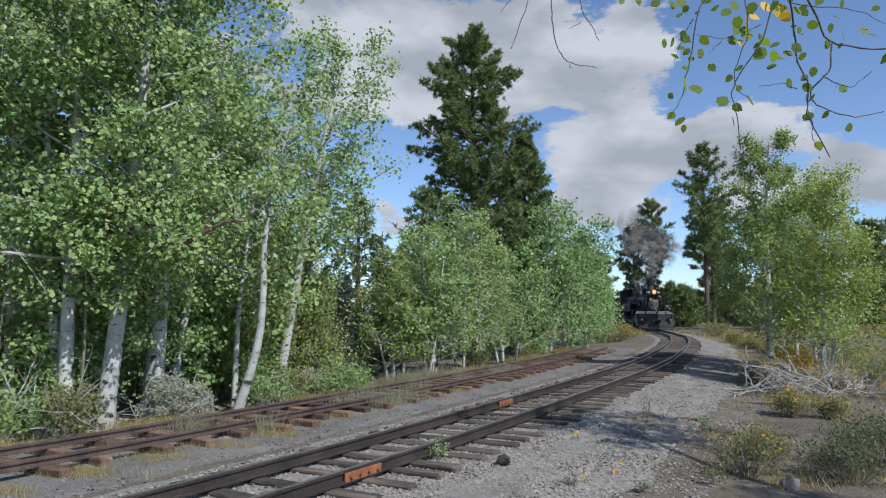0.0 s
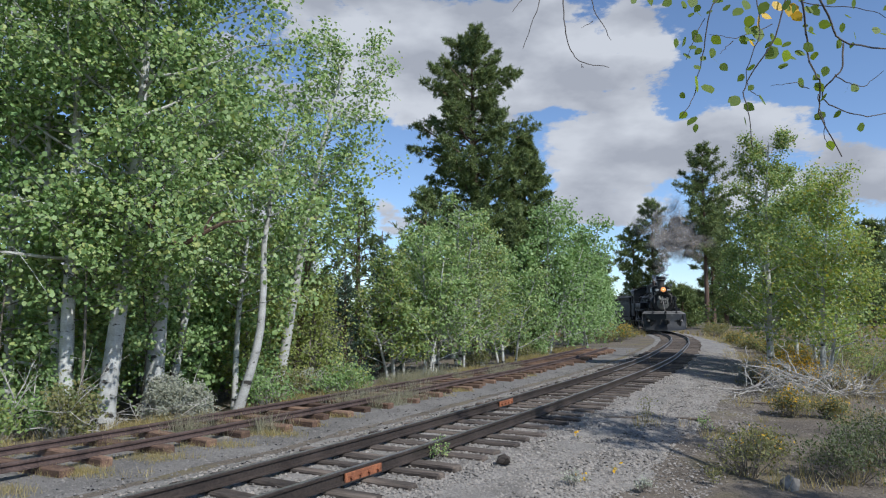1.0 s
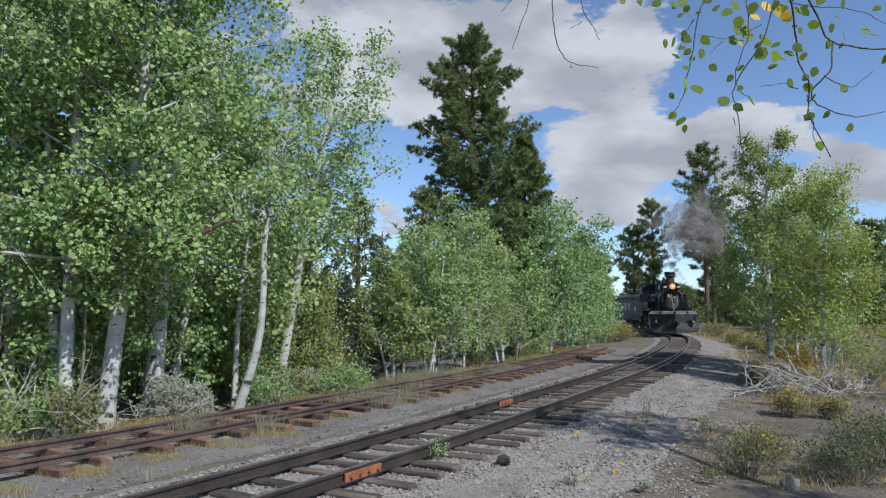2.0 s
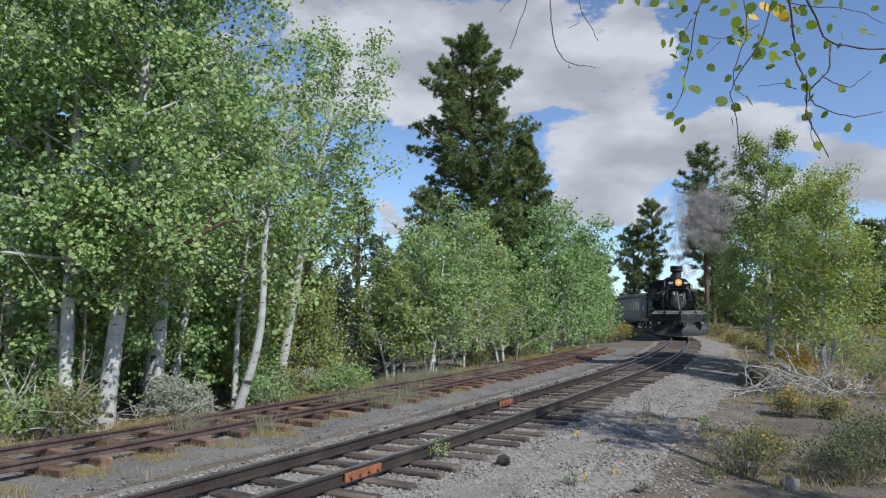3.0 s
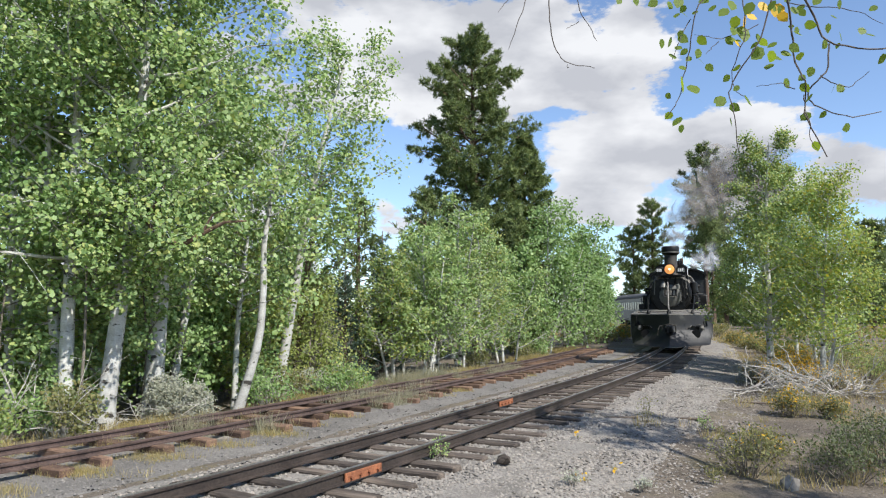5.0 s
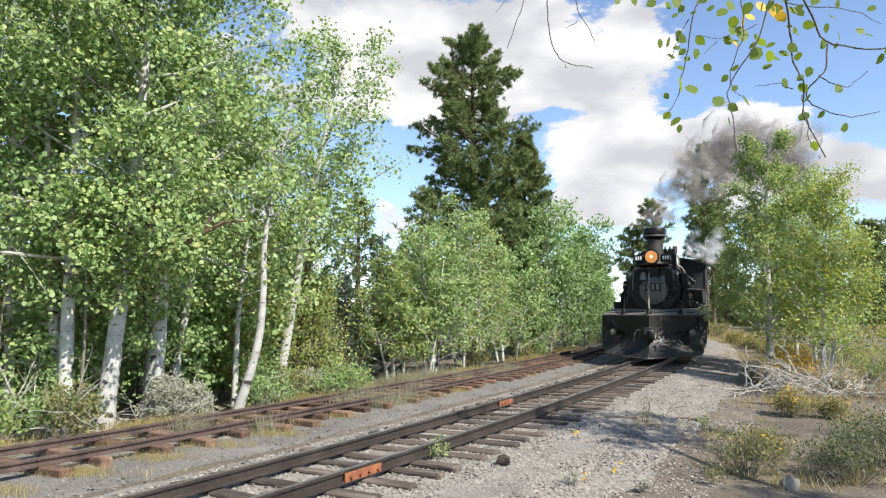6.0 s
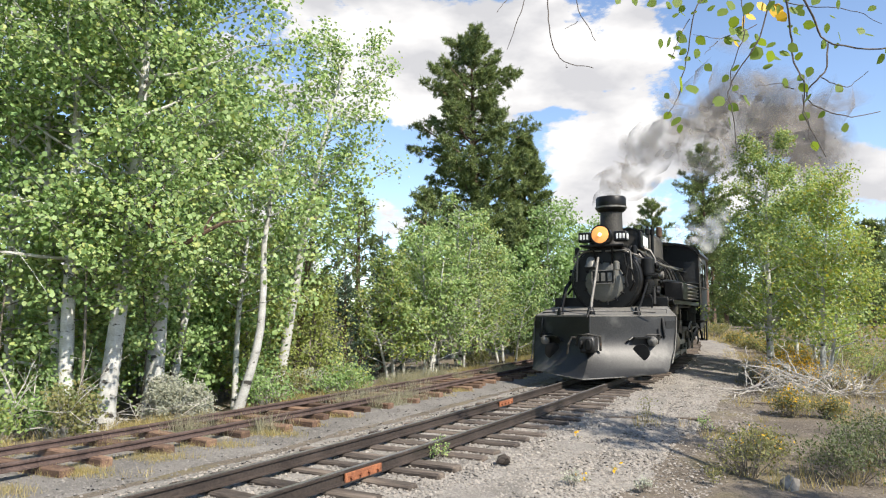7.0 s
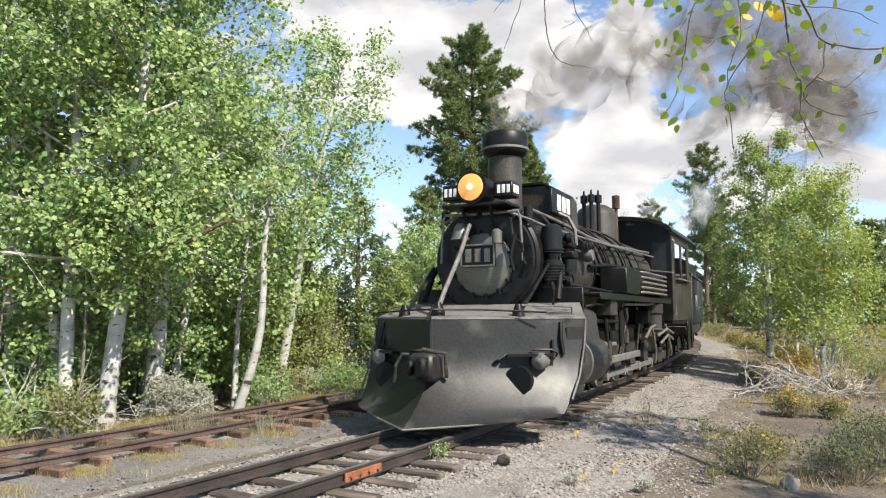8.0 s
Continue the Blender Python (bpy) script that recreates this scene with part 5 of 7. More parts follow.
def broadleaf(name, x, y, h, r, lean=(0, 0), base=0.3, spread=1.6, limbs=26, leaves=9000, size=0.07, leaf="aspen", bark="aspen_bark", seed=0, label="", wob=0.12, scatter=0.20, rise=0.7, low=0.0, profile=None, twigs=7, stems=1, group="", curve=None, category="tree", droop=0.0, corners=4):
    """A tapered trunk with limbs and twigs, and a crown of single leaves."""
    rs = np.random.RandomState(seed)
    z0 = gz(x, y) - 0.08
    root = tagged(new(name), label, category, group)
    root.matrix_basis = pose(x, y, z0)
    tips, bark_geo = [], Geo()
    for st in range(stems):
        sx, sy = (0, 0) if st == 0 else rs.normal(0, 0.22, 2)
        lx, ly = (lean[0], lean[1]) if st == 0 else (lean[0] + rs.normal(0, 0.13 * h), lean[1] + rs.normal(0, 0.1 * h))
        hh = h * (1 if st == 0 else rs.uniform(0.6, 0.95))
        t = np.linspace(0, 1, 15)
        ph = rs.rand(4) * 6
        tx = sx + lx * t ** 1.15 + wob * np.sin(t * 5 + ph[0]) * t + (0 if curve is None else np.interp(t, curve[0], curve[1]))
        ty = sy + ly * t + wob * np.sin(t * 4.3 + ph[1]) * t
        pts = np.stack([tx, ty, hh * t], 1)
        rad = r * (1 if st == 0 else 0.7) * (1 - t) ** 0.8 * np.where(t < 0.06, 1.25 - 4 * t, 1.0) + 0.012
        bark_geo.tube(pts, rad, 10)
        nl = limbs if st == 0 else limbs // 2
        for i in range(nl):
            u = base + (0.98 - base) * (i + rs.rand()) / nl
            p0 = np.array([np.interp(u, t, pts[:, k]) for k in range(3)])
            az = i * 2.4 + rs.uniform(-0.7, 0.7)
            q = (u - base) / (1 - base)
            shape = profile(q) if profile else (0.35 + 1.25 * math.sin(math.pi * min(1, 0.12 + 0.85 * q)) * 0.75)
            ln = spread * shape * rs.uniform(0.65, 1.15)
            up = rs.uniform(0.25, 1.0) * rise - droop * (1 - q) ** 4
            d = np.array((math.cos(az), math.sin(az), up))
            d /= np.linalg.norm(d)
            w = np.linspace(0, 1, 5)[:, None]
            limb = p0 + d * ln * w + np.array((0, 0, 0.12 * ln)) * w ** 2 + rs.normal(0, 0.035 * ln, (5, 3)) * w
            lr = max(0.007, 0.34 * np.interp(u, t, rad) * min(1, ln / spread + 0.3))
            bark_geo.tube(limb, lr * (1 - 0.8 * w[:, 0]) + 0.003, 5, False)
            for j in range(twigs):
                v = rs.uniform(0.3, 1.0)
                a = np.array([np.interp(v, w[:, 0], limb[:, k]) for k in range(3)])
                dd = unit(d + rs.normal(0, 0.75, 3))
                tl = ln * rs.uniform(0.15, 0.42)
                tw = a + dd * tl * np.linspace(0, 1, 3)[:, None] + np.array((0, 0, -0.08 * tl)) * np.linspace(0, 1, 3)[:, None] ** 2
                bark_geo.tube(tw, [0.006, 0.004, 0.002], 3, False)
                tips += [tw[1], tw[2], tw[2]]
            tips.append(limb[-1])
    tips = np.array(tips)
    part("trunk", bark_geo, M[bark], root)
    c, a, b = spread_leaves(rs, tips, leaves, scatter, size)
    keep = c[:, 2] > 0.05 + low
    part("crown", flakes("crown", c[keep], a[keep], b[keep], M[leaf], corners), None, root)
    return root


def pine(name, x, y, h, r, profile, base=0.15, whorls=26, per=6, tufts=9, tuft=0.26, needles=16, leaf="needle", bark="pine_bark", seed=0, label="", droop=0.15, group="", lean=(0, 0), thick=0.022, ragged=0.3):
    """A straight conifer: whorled limbs, each with brushes of needles."""
    rs = np.random.RandomState(seed)
    root = tagged(new(name), label, "tree", group)
    root.matrix_basis = pose(x, y, gz(x, y) - 0.1)
    g = Geo()
    t = np.linspace(0, 1, 12)
    axis = np.stack([lean[0] * t, lean[1] * t, h * t], 1)
    g.tube(axis, r * (1 - t) ** 0.9 + 0.015, 10)
    spots, ways = [], []
    for i in range(whorls):
        u = base + (0.985 - base) * (i + 0.5) / whorls
        for k in range(per):
            uu = min(0.99, u + rs.uniform(-0.5, 0.5) / whorls)
            az = k * 2 * math.pi / per + rs.uniform(-0.5, 0.5) + i * 0.7
            ln = profile(uu, az) * rs.uniform(1 - ragged, 1.12)
            if ln < 0.12:
                continue
            p0 = np.array((lean[0] * uu, lean[1] * uu, h * uu))
            up = np.interp(uu, [0, 0.5, 0.9, 1], [-droop, 0.12, 0.4, 1.0]) + rs.normal(0, 0.12)
            d = np.array((math.cos(az), math.sin(az), up))
            d /= np.linalg.norm(d)
            w = np.linspace(0, 1, 5)[:, None]
            limb = p0 + d * ln * w + np.array((0, 0, 0.18 * ln)) * w ** 2 + rs.normal(0, 0.03 * ln, (5, 3)) * w
            g.tube(limb, (0.045 * ln ** 0.6 * r / 0.2) * (1 - 0.85 * w[:, 0]) * 0.4 + 0.006, 3, False)
            nt = max(2, int(tufts * (0.4 + ln / 2.2)))
            v = rs.uniform(0.28, 1.0, nt) ** 0.8
            c = np.stack([np.interp(v, w[:, 0], limb[:, k2]) for k2 in range(3)], 1)
            side = rs.normal(0, 1, (nt, 3)) * 0.22 * ln * (1.15 - v[:, None]) * np.array((1, 1, 0.45))
            spots.append(c + side)
            ways.append(unit(d + 0.8 * unit(side) + np.array((0, 0, 0.45))))
    spots, ways = np.concatenate(spots), np.concatenate(ways)
    part("trunk", g, M[bark], root)
    n = len(spots)
    dirs = unit(rs.normal(0, 1, (n, needles, 3)) + 0.75 * ways[:, None])
    ln = tuft * rs.uniform(0.6, 1.1, (n, needles, 1))
    side = unit(np.cross(dirs, rs.normal(0, 1, (n, needles, 3)))) * thick
    c = (spots[:, None] + rs.normal(0, 0.3 * tuft, (n, needles, 3)) * 0.4).reshape(-1, 3)
    part("crown", flakes("crown", c, (dirs * ln).reshape(-1, 3), side.reshape(-1, 3), M[leaf], 3), None, root)
    return root


def shrub(name, x, y, rx, h, stems=30, leaves=1500, size=0.035, leaf="olive", bark="twig", seed=0, label="", bloom=0, bloom_mat="yellow", scatter=0.05, wide=1.0, group="", stem_r=0.006, sink=0.03, category="shrub"):
    """Thin stems fanning from the ground with small leaves, and blossoms at the tips."""
    rs = np.random.RandomState(seed)
    root = tagged(new(name), label, category, group)
    root.matrix_basis = pose(x, y, gz(x, y) - sink)
    g, tips, ends = Geo(), [], []
    for i in range(stems):
        az, q = rs.rand() * 6.283, math.sqrt(rs.rand())
        end = np.array((rx * q * math.cos(az), rx * wide * q * math.sin(az), h * (1.05 - 0.45 * q * q) * rs.uniform(0.7, 1.1)))
        st = end * np.array((0.25, 0.25, 0)) + rs.normal(0, 0.02, 3) * np.array((1, 1, 0))
        w = np.linspace(0, 1, 4)[:, None]
        p = st * (1 - w) + end * w + rs.normal(0, 0.05 * h, (4, 3)) * w * (1 - w) * 2
        g.tube(p, stem_r * (1.15 - w[:, 0]), 4, False)
        tips += [p[2], p[3], p[3], p[1] * 0.3 + p[2] * 0.7]
        ends.append(p[3])
        for j in range(2):
            e = p[2] + rs.normal(0, 0.14 * h, 3)
            g.tube([p[2], e], [stem_r * 0.5, stem_r * 0.2], 3, False)
            tips += [e, e]
            ends.append(e)
    part("woody_growth", g, M[bark], root)
    if leaves:
        c, a, b = spread_leaves(rs, np.array(tips), leaves, scatter, size)
        c[:, 2] = np.maximum(c[:, 2], 0.04)
        tagged(part("foliage", flakes("foliage", c, a, b * 0.7, M[leaf]), None, root), kind="stuff")
    if bloom:
        c, a, b = spread_leaves(rs, np.array(ends), int(bloom * 1.4), 0.045, 0.042)
        tagged(part("bloom", flakes("bloom", c + np.array((0, 0, 0.03)), a, b, M[bloom_mat]), None, root, "golden yellow blossom heads"), kind="stuff")
    return root


def grass(name, spots, blades, height, material, label, seed, width=0.004):
    """Blades of grass in tufts over patches (x, y, rx, ry): one mesh."""
    rs = np.random.RandomState(seed)
    area = np.array([a * b for _, _, a, b in spots])
    pick = rs.choice(len(spots), blades // 12, p=area / area.sum())
    sp = np.array(spots)[pick]
    cx, cy = sp[:, 0] + rs.normal(0, 0.5, len(sp)) * sp[:, 2], sp[:, 1] + rs.normal(0, 0.5, len(sp)) * sp[:, 3]
    cz = ground_z(cx, cy)
    off, _ = near_line(cx, cy)
    ok = (off < -4.15) | (off > 1.9) | ((off > -3.0) & (off < -1.2)) | ((off > -3.8) & (off < -3.1))
    cx, cy, cz = cx[ok], cy[ok], cz[ok]
    k = 12
    n = len(cx) * k
    c = np.stack([np.repeat(cx, k) + rs.normal(0, 0.05, n), np.repeat(cy, k) + rs.normal(0, 0.05, n), np.repeat(cz, k) - 0.01], 1)
    hh = height * np.repeat(rs.uniform(0.4, 1.3, len(cx)), k) * rs.uniform(0.6, 1.1, n)
    d = np.stack([rs.normal(0, 0.32, n), rs.normal(0, 0.32, n), np.ones(n)], 1) * hh[:, None]
    s = unit(np.stack([rs.normal(0, 1, n), rs.normal(0, 1, n), np.zeros(n)], 1)) * width
    return tagged(new(name, flakes(name, c, d, s, material, 3)), label, "grass", kind="stuff")


def plant_left_wood():
    A = "tall aspen with white scarred trunk and dense green crown"
    wide = lambda q: 0.75 + 0.5 * math.sin(math.pi * min(1, 0.2 + 0.8 * q))
    # the nearest aspens beyond the siding
    broadleaf("aspen_tree", -5.70, 12.1, 9.6, 0.145, (0.75, 0.2), 0.32, 1.9, 42, 15500, 0.080, "aspen", seed=11, droop=0.55, corners=6, scatter=0.17, twigs=8, label=A, profile=wide, group="aspens by the siding")
    broadleaf("aspen_tree", -5.38, 13.3, 9.8, 0.165, (0.3, 0.1), 0.34, 1.75, 42, 15500, 0.080, "aspen", seed=12, droop=0.55, corners=6, scatter=0.17, twigs=8, label=A, profile=wide, group="aspens by the siding")
    broadleaf("aspen_tree", -6.25, 11.9, 8.8, 0.12, (-0.25, 0.2), 0.30, 1.9, 34, 14500, 0.080, "aspen", seed=13, droop=0.55, corners=6, scatter=0.17, twigs=8, label="aspen with a grey-white trunk and drooping deep green crown", profile=wide, group="aspens by the siding")
    broadleaf("aspen_tree", -6.45, 12.2, 7.5, 0.10, (-0.9, 0.1), 0.35, 1.8, 24, 8000, 0.080, "aspen_deep", seed=14, droop=0.55, corners=6, scatter=0.125, twigs=8, label="leaning aspen with forked grey trunk", profile=wide, group="aspens by the siding")
    broadleaf("aspen_tree", -7.6, 12.6, 9.0, 0.075, (-0.3, -0.2), 0.14, 2.2, 42, 15000, 0.080, "aspen", seed=15, droop=0.55, corners=6, scatter=0.17, twigs=8, label="broad aspen with low dark green branches", profile=wide, group="aspens by the siding")
    broadleaf("aspen_tree", -3.95, 14.2, 5.9, 0.088, (0.35, 0), 0.66, 0.95, 14, 1500, 0.07, "aspen", seed=16, scatter=0.125, twigs=8, label="slender aspen with a curved bare white trunk", curve=((0, 0.12, 0.25, 0.4, 0.55, 0.7, 1), (-0.12, 0.06, 0.22, 0.24, 0.17, 0.22, 0.45)), group="aspens by the siding", wob=0.03)
    broadleaf("aspen_tree", -4.2, 18.2, 9.0, 0.13, (1.75, -0.6), 0.40, 1.7, 36, 9000, 0.084, "aspen", seed=17, label="leaning aspen with long white trunk and airy crown", profile=lambda q: 0.7 + 0.45 * math.sin(math.pi * q), corners=6, scatter=0.14, twigs=8, group="aspens by the siding")
    broadleaf("aspen_tree", -3.9, 19.0, 6.6, 0.10, (0.5, 0.3), 0.40, 1.7, 22, 3600, 0.085, "aspen", "brown_bark", seed=18, scatter=0.14, label="aspen with a brown peeling trunk", group="aspens by the siding")
    for i, (x, y, h, r, lx) in enumerate([(-4.5, 15.5, 5.5, 0.06, 0.2), (-6.5, 17.5, 9, 0.10, 0.4), (-7.4, 15.8, 9.5, 0.12, -0.2), (-9.0, 14.0, 9.5, 0.13, 0.2), (-5.3, 20.5, 4.2, 0.06, 0.3), (-8.5, 19.5, 10, 0.12, 0.4), (-10.5, 17.5, 10, 0.13, 0.1), (-7.0, 22.5, 5.0, 0.07, 0.3)]):
        broadleaf("aspen_tree", x, y, h, r, (lx, 0.1), 0.36, 1.8, 24, 5000, 0.10, "aspen_deep" if i % 2 else "aspen", seed=30 + i, scatter=0.15, label="aspen with thin pale trunk deeper in the wood", group="aspens deeper in the wood")
    broadleaf("aspen_tree", -5.45, 14.3, 7.2, 0.072, (1.0, 0.1), 0.5, 1.1, 18, 2200, 0.085, "aspen", seed=19, corners=6, scatter=0.14, label="slim leaning aspen between thicker trunks", group="aspens by the siding")
    # evergreens and undergrowth in the wood's shade
    for i, (x, y, h, w) in enumerate([(-3.1, 22.5, 3.6, 1.3), (-4.9, 23.5, 3.4, 1.2), (-2.2, 25.5, 5.2, 1.5)]):
        pine("spruce_tree", x, y, h, 0.07, lambda u, a, w=w: w * (1 - u) ** 0.85, 0.03, 22, 7, 7, 0.13, 14, "needle_blue", seed=50 + i, label="young blue-green spruce in the wood's shade", thick=0.013, group="young spruces")
    for i, (x, y, h, w) in enumerate([(-6.6, 27, 4.6, 1.9), (-10.5, 24, 8, 2.4), (-3.6, 30, 7.6, 2.2), (-13, 20, 8.5, 2.4), (-9.0, 31, 5.4, 2.4), (-15, 27, 10, 2.6), (-0.8, 33, 8.2, 2.2), (-13, 35, 11, 3), (-19, 24, 11, 3)]):
        pine("pine_tree", x, y, h, 0.16, lambda u, a, w=w: w * min(1, 2.6 * (1 - u)) * (0.8 + 0.2 * math.sin(7 * u + a)), 0.06, 15, 6, 7, 0.32, 11, "needle", seed=60 + i, label="dense dark green pine behind the aspens", thick=0.034, group="pines behind the aspens")
    rnd = random.Random(5)
    for i in range(40):
        y = rnd.uniform(14.5, 27)
        x = -0.42 * y - 0.2 + rnd.uniform(-6.0, 3.4)
        off, al = near_line(x, y)
        if off[0] > -5.6:
            x -= 2.2
        if -0.26 < x / y < -0.15 and y < 19.5:
            y += 5.5
            x *= y / (y - 5.5)
        broadleaf("aspen_sapling", x, y, rnd.uniform(1.6, 2.2) + 0.09 * (y - 14), 0.028, (rnd.uniform(-0.4, 0.4), 0), 0.12, 0.85, 16, 1150, 0.11, rnd.choice(["aspen", "aspen", "aspen_lime", "aspen_deep"]), "twig", seed=80 + i, label="leafy green sapling in the undergrowth", scatter=0.14, twigs=4, group="saplings in the undergrowth")
    # young aspens at the edge of the wood further along
    for i, (x, y, h, w) in enumerate([(-1.55, 22.6, 3.9, 1.2), (-0.6, 23.2, 4.8, 1.45), (0.55, 24.0, 5.6, 1.6), (1.35, 25.3, 5.1, 1.5), (-0.2, 25.5, 5.2, 1.5), (2.3, 27.3, 4.4, 1.3)]):
        broadleaf("young_aspen", x, y, h, 0.05, (rnd.uniform(-0.3, 0.3), 0), 0.14, w, 34, 7500, 0.085, "aspen" if i % 3 else "aspen_lime", seed=120 + i, label="bushy young aspen with several thin pale stems", scatter=0.12, stems=3, rise=0.9, profile=lambda q: 1.05 - 0.65 * q, group="young aspens at the wood's edge")
    for i, (x, y, h, w) in enumerate([(4.9, 34, 7.0, 1.9), (6.2, 36.5, 7.6, 1.9), (7.7, 39, 6.6, 1.7), (8.4, 43.5, 6.4, 1.7), (10.2, 49, 5.8, 1.5), (12.0, 55, 5.6, 1.5), (13.2, 60, 5.0, 1.5), (3.4, 31.5, 5.0, 1.5), (5.2, 40, 7.6, 2), (8.4, 46, 7.2, 2)]):
        broadleaf("young_aspen", x, y, h, 0.06, (0.1, 0), 0.08, w, 30, 4600, 0.14, "aspen_deep", seed=140 + i, label="young aspen full of small green leaves", scatter=0.24, stems=2, rise=0.9, profile=lambda q: 1.1 - 0.8 * q, group="young aspens at the wood's edge")
    for i, (x, y, h) in enumerate([(-5.3, 17.2, 4.3), (-4.6, 16.6, 3.4), (-5.9, 18.4, 5.0), (-7.3, 14.6, 3.0), (-3.5, 18.9, 3.0), (-8.6, 13.2, 2.6)]):
        broadleaf("willow_sapling", x, y, h, 0.035, (0.2, 0), 0.06, 1.0, 30, 4200, 0.075, "willow", "twig", seed=180 + i, label="feathery yellow-green sapling in a sunlit gap", scatter=0.13, stems=3, rise=1.2, profile=lambda q: 1.0 - 0.6 * q, group="saplings in the sunlit gap")
    for i, (x, y, h, b) in enumerate([(-5.95, 11.75, 4.0, 0.52), (-6.75, 12.7, 3.8, 0.30), (-7.4, 11.9, 3.2, 0.2), (-5.6, 13.3, 3.4, 0.3)]):
        broadleaf("aspen_sapling", x, y, h, 0.016, (0.15, -0.1), b, 0.95, 18, 2600, 0.080, "aspen", "twig", seed=600 + i, label="thin young aspen leafing out before the older trunks", scatter=0.14, twigs=5, corners=6, rise=0.5, group="saplings in the undergrowth")
    g = Geo()
    g.tube([(-4.72, 11.80, 2.83), (-4.35, 11.67, 2.69), (-3.98, 11.62, 2.89), (-3.61, 11.62, 3.08), (-3.25, 11.62, 3.10)], [0.05, 0.045, 0.04, 0.028, 0.012], 7)
    g.tube([(-3.98, 11.62, 2.89), (-3.80, 11.57, 3.20), (-3.57, 11.53, 3.29)], [0.025, 0.018, 0.006], 5)
    g.tube([(-4.67, 11.80, 2.78), (-4.94, 11.71, 3.10), (-5.14, 11.62, 3.38), (-5.26, 11.57, 3.79)], [0.045, 0.035, 0.025, 0.01], 6)
    g.tube([(-4.94, 11.71, 3.10), (-4.76, 11.62, 3.42), (-4.62, 11.62, 3.70)], [0.028, 0.02, 0.008], 5)
    tagged(part("dead_limb", g, M["pine_bark"]), "black crooked dead limbs caught on an aspen trunk", "branch")
    # the great pine
    def crown(u, a):
        w = float(np.interp(u, [0.12, 0.25, 0.42, 0.55, 0.64, 0.72, 0.84, 0.93, 1.0], [2.7, 2.9, 3.4, 3.8, 3.7, 2.9, 2.7, 2.0, 0.6]))
        return w * (0.88 + 0.12 * math.sin(3 * a + 19 * u)) * (1.0 if math.sin(23 * u) > -0.8 else 0.75)
    pine("ponderosa_pine", 1.75, 35.5, 16.3, 0.30, crown, 0.10, 30, 6, 30, 0.27, 17, "needle", seed=7, label="great ponderosa pine with a tiered dark crown", thick=0.026, ragged=0.42, droop=0.05, lean=(-0.3, 0))
    pine("ponderosa_pine", 4.3, 37.0, 11.6, 0.2, lambda u, a: float(np.interp(u, [0.1, 0.5, 0.8, 1], [1.6, 1.7, 1.3, 0.2])), 0.12, 30, 6, 24, 0.29, 16, "needle", seed=8, label="smaller ponderosa pine beside the great one", thick=0.026)
    pine("ponderosa_pine", 3.3, 32.0, 6.8, 0.12, lambda u, a: 1.5 * (1 - u) ** 0.6, 0.04, 20, 6, 14, 0.26, 14, "needle", seed=9, label="young ponderosa pine at the wood's edge", thick=0.026)
    # far pines where the line comes out of the curve
    for i, (x, y, h, w, b) in enumerate([(27.9, 75, 19.6, 3.4, 0.35), (25.3, 85, 15.6, 2.3, 0.1), (23.2, 86, 12.2, 2.5, 0.05), (30.5, 80, 14, 3, 0.2), (33.5, 84, 15, 3, 0.1), (20.2, 92, 9, 2.4, 0.05), (43, 71, 11, 2.6, 0.1), (46, 76, 10, 2.6, 0.1), (39, 80, 9, 2.6, 0.1)]):
        pine("ponderosa_pine", x, y, h, 0.26, lambda u, a, w=w: w * float(np.interp(u, [0, 0.55, 0.85, 0.95, 1], [0.7, 1.05, 1.0, 0.7, 0.25])) * (0.75 + 0.25 * math.sin(11 * u + 2 * a)), b, 18, 5, 15, 0.5, 11, "needle", seed=200 + i, label="tall far pine where the track curves away", thick=0.045, ragged=0.55, group="far pines", droop=0.0)
    rnd = random.Random(8)
    for i in range(16):
        y = rnd.uniform(62, 120)
        x = rnd.uniform(-0.45, 0.12) * y
        if abs(near_line(x, y)[0][0]) < 7:
            continue
        pine("pine_tree", x, y, rnd.uniform(7, 10), 0.2, lambda u, a: 2.8 * min(1, 2.2 * (1 - u)), 0.05, 11, 6, 5, 0.9, 8, "needle", seed=230 + i, label="dark pine in the distant wood", thick=0.08, group="distant pines")
    for i in range(20):
        y = rnd.uniform(95, 135)
        x = rnd.uniform(0.27, 0.75) * y
        pine("pine_tree", x, y, rnd.uniform(4, 8), 0.15, lambda u, a: 2.8 * min(1, 2.2 * (1 - u)), 0.02, 11, 6, 5, 0.9, 8, "needle", seed=260 + i, label="low dark pine on the distant flat", thick=0.08, group="distant pines")


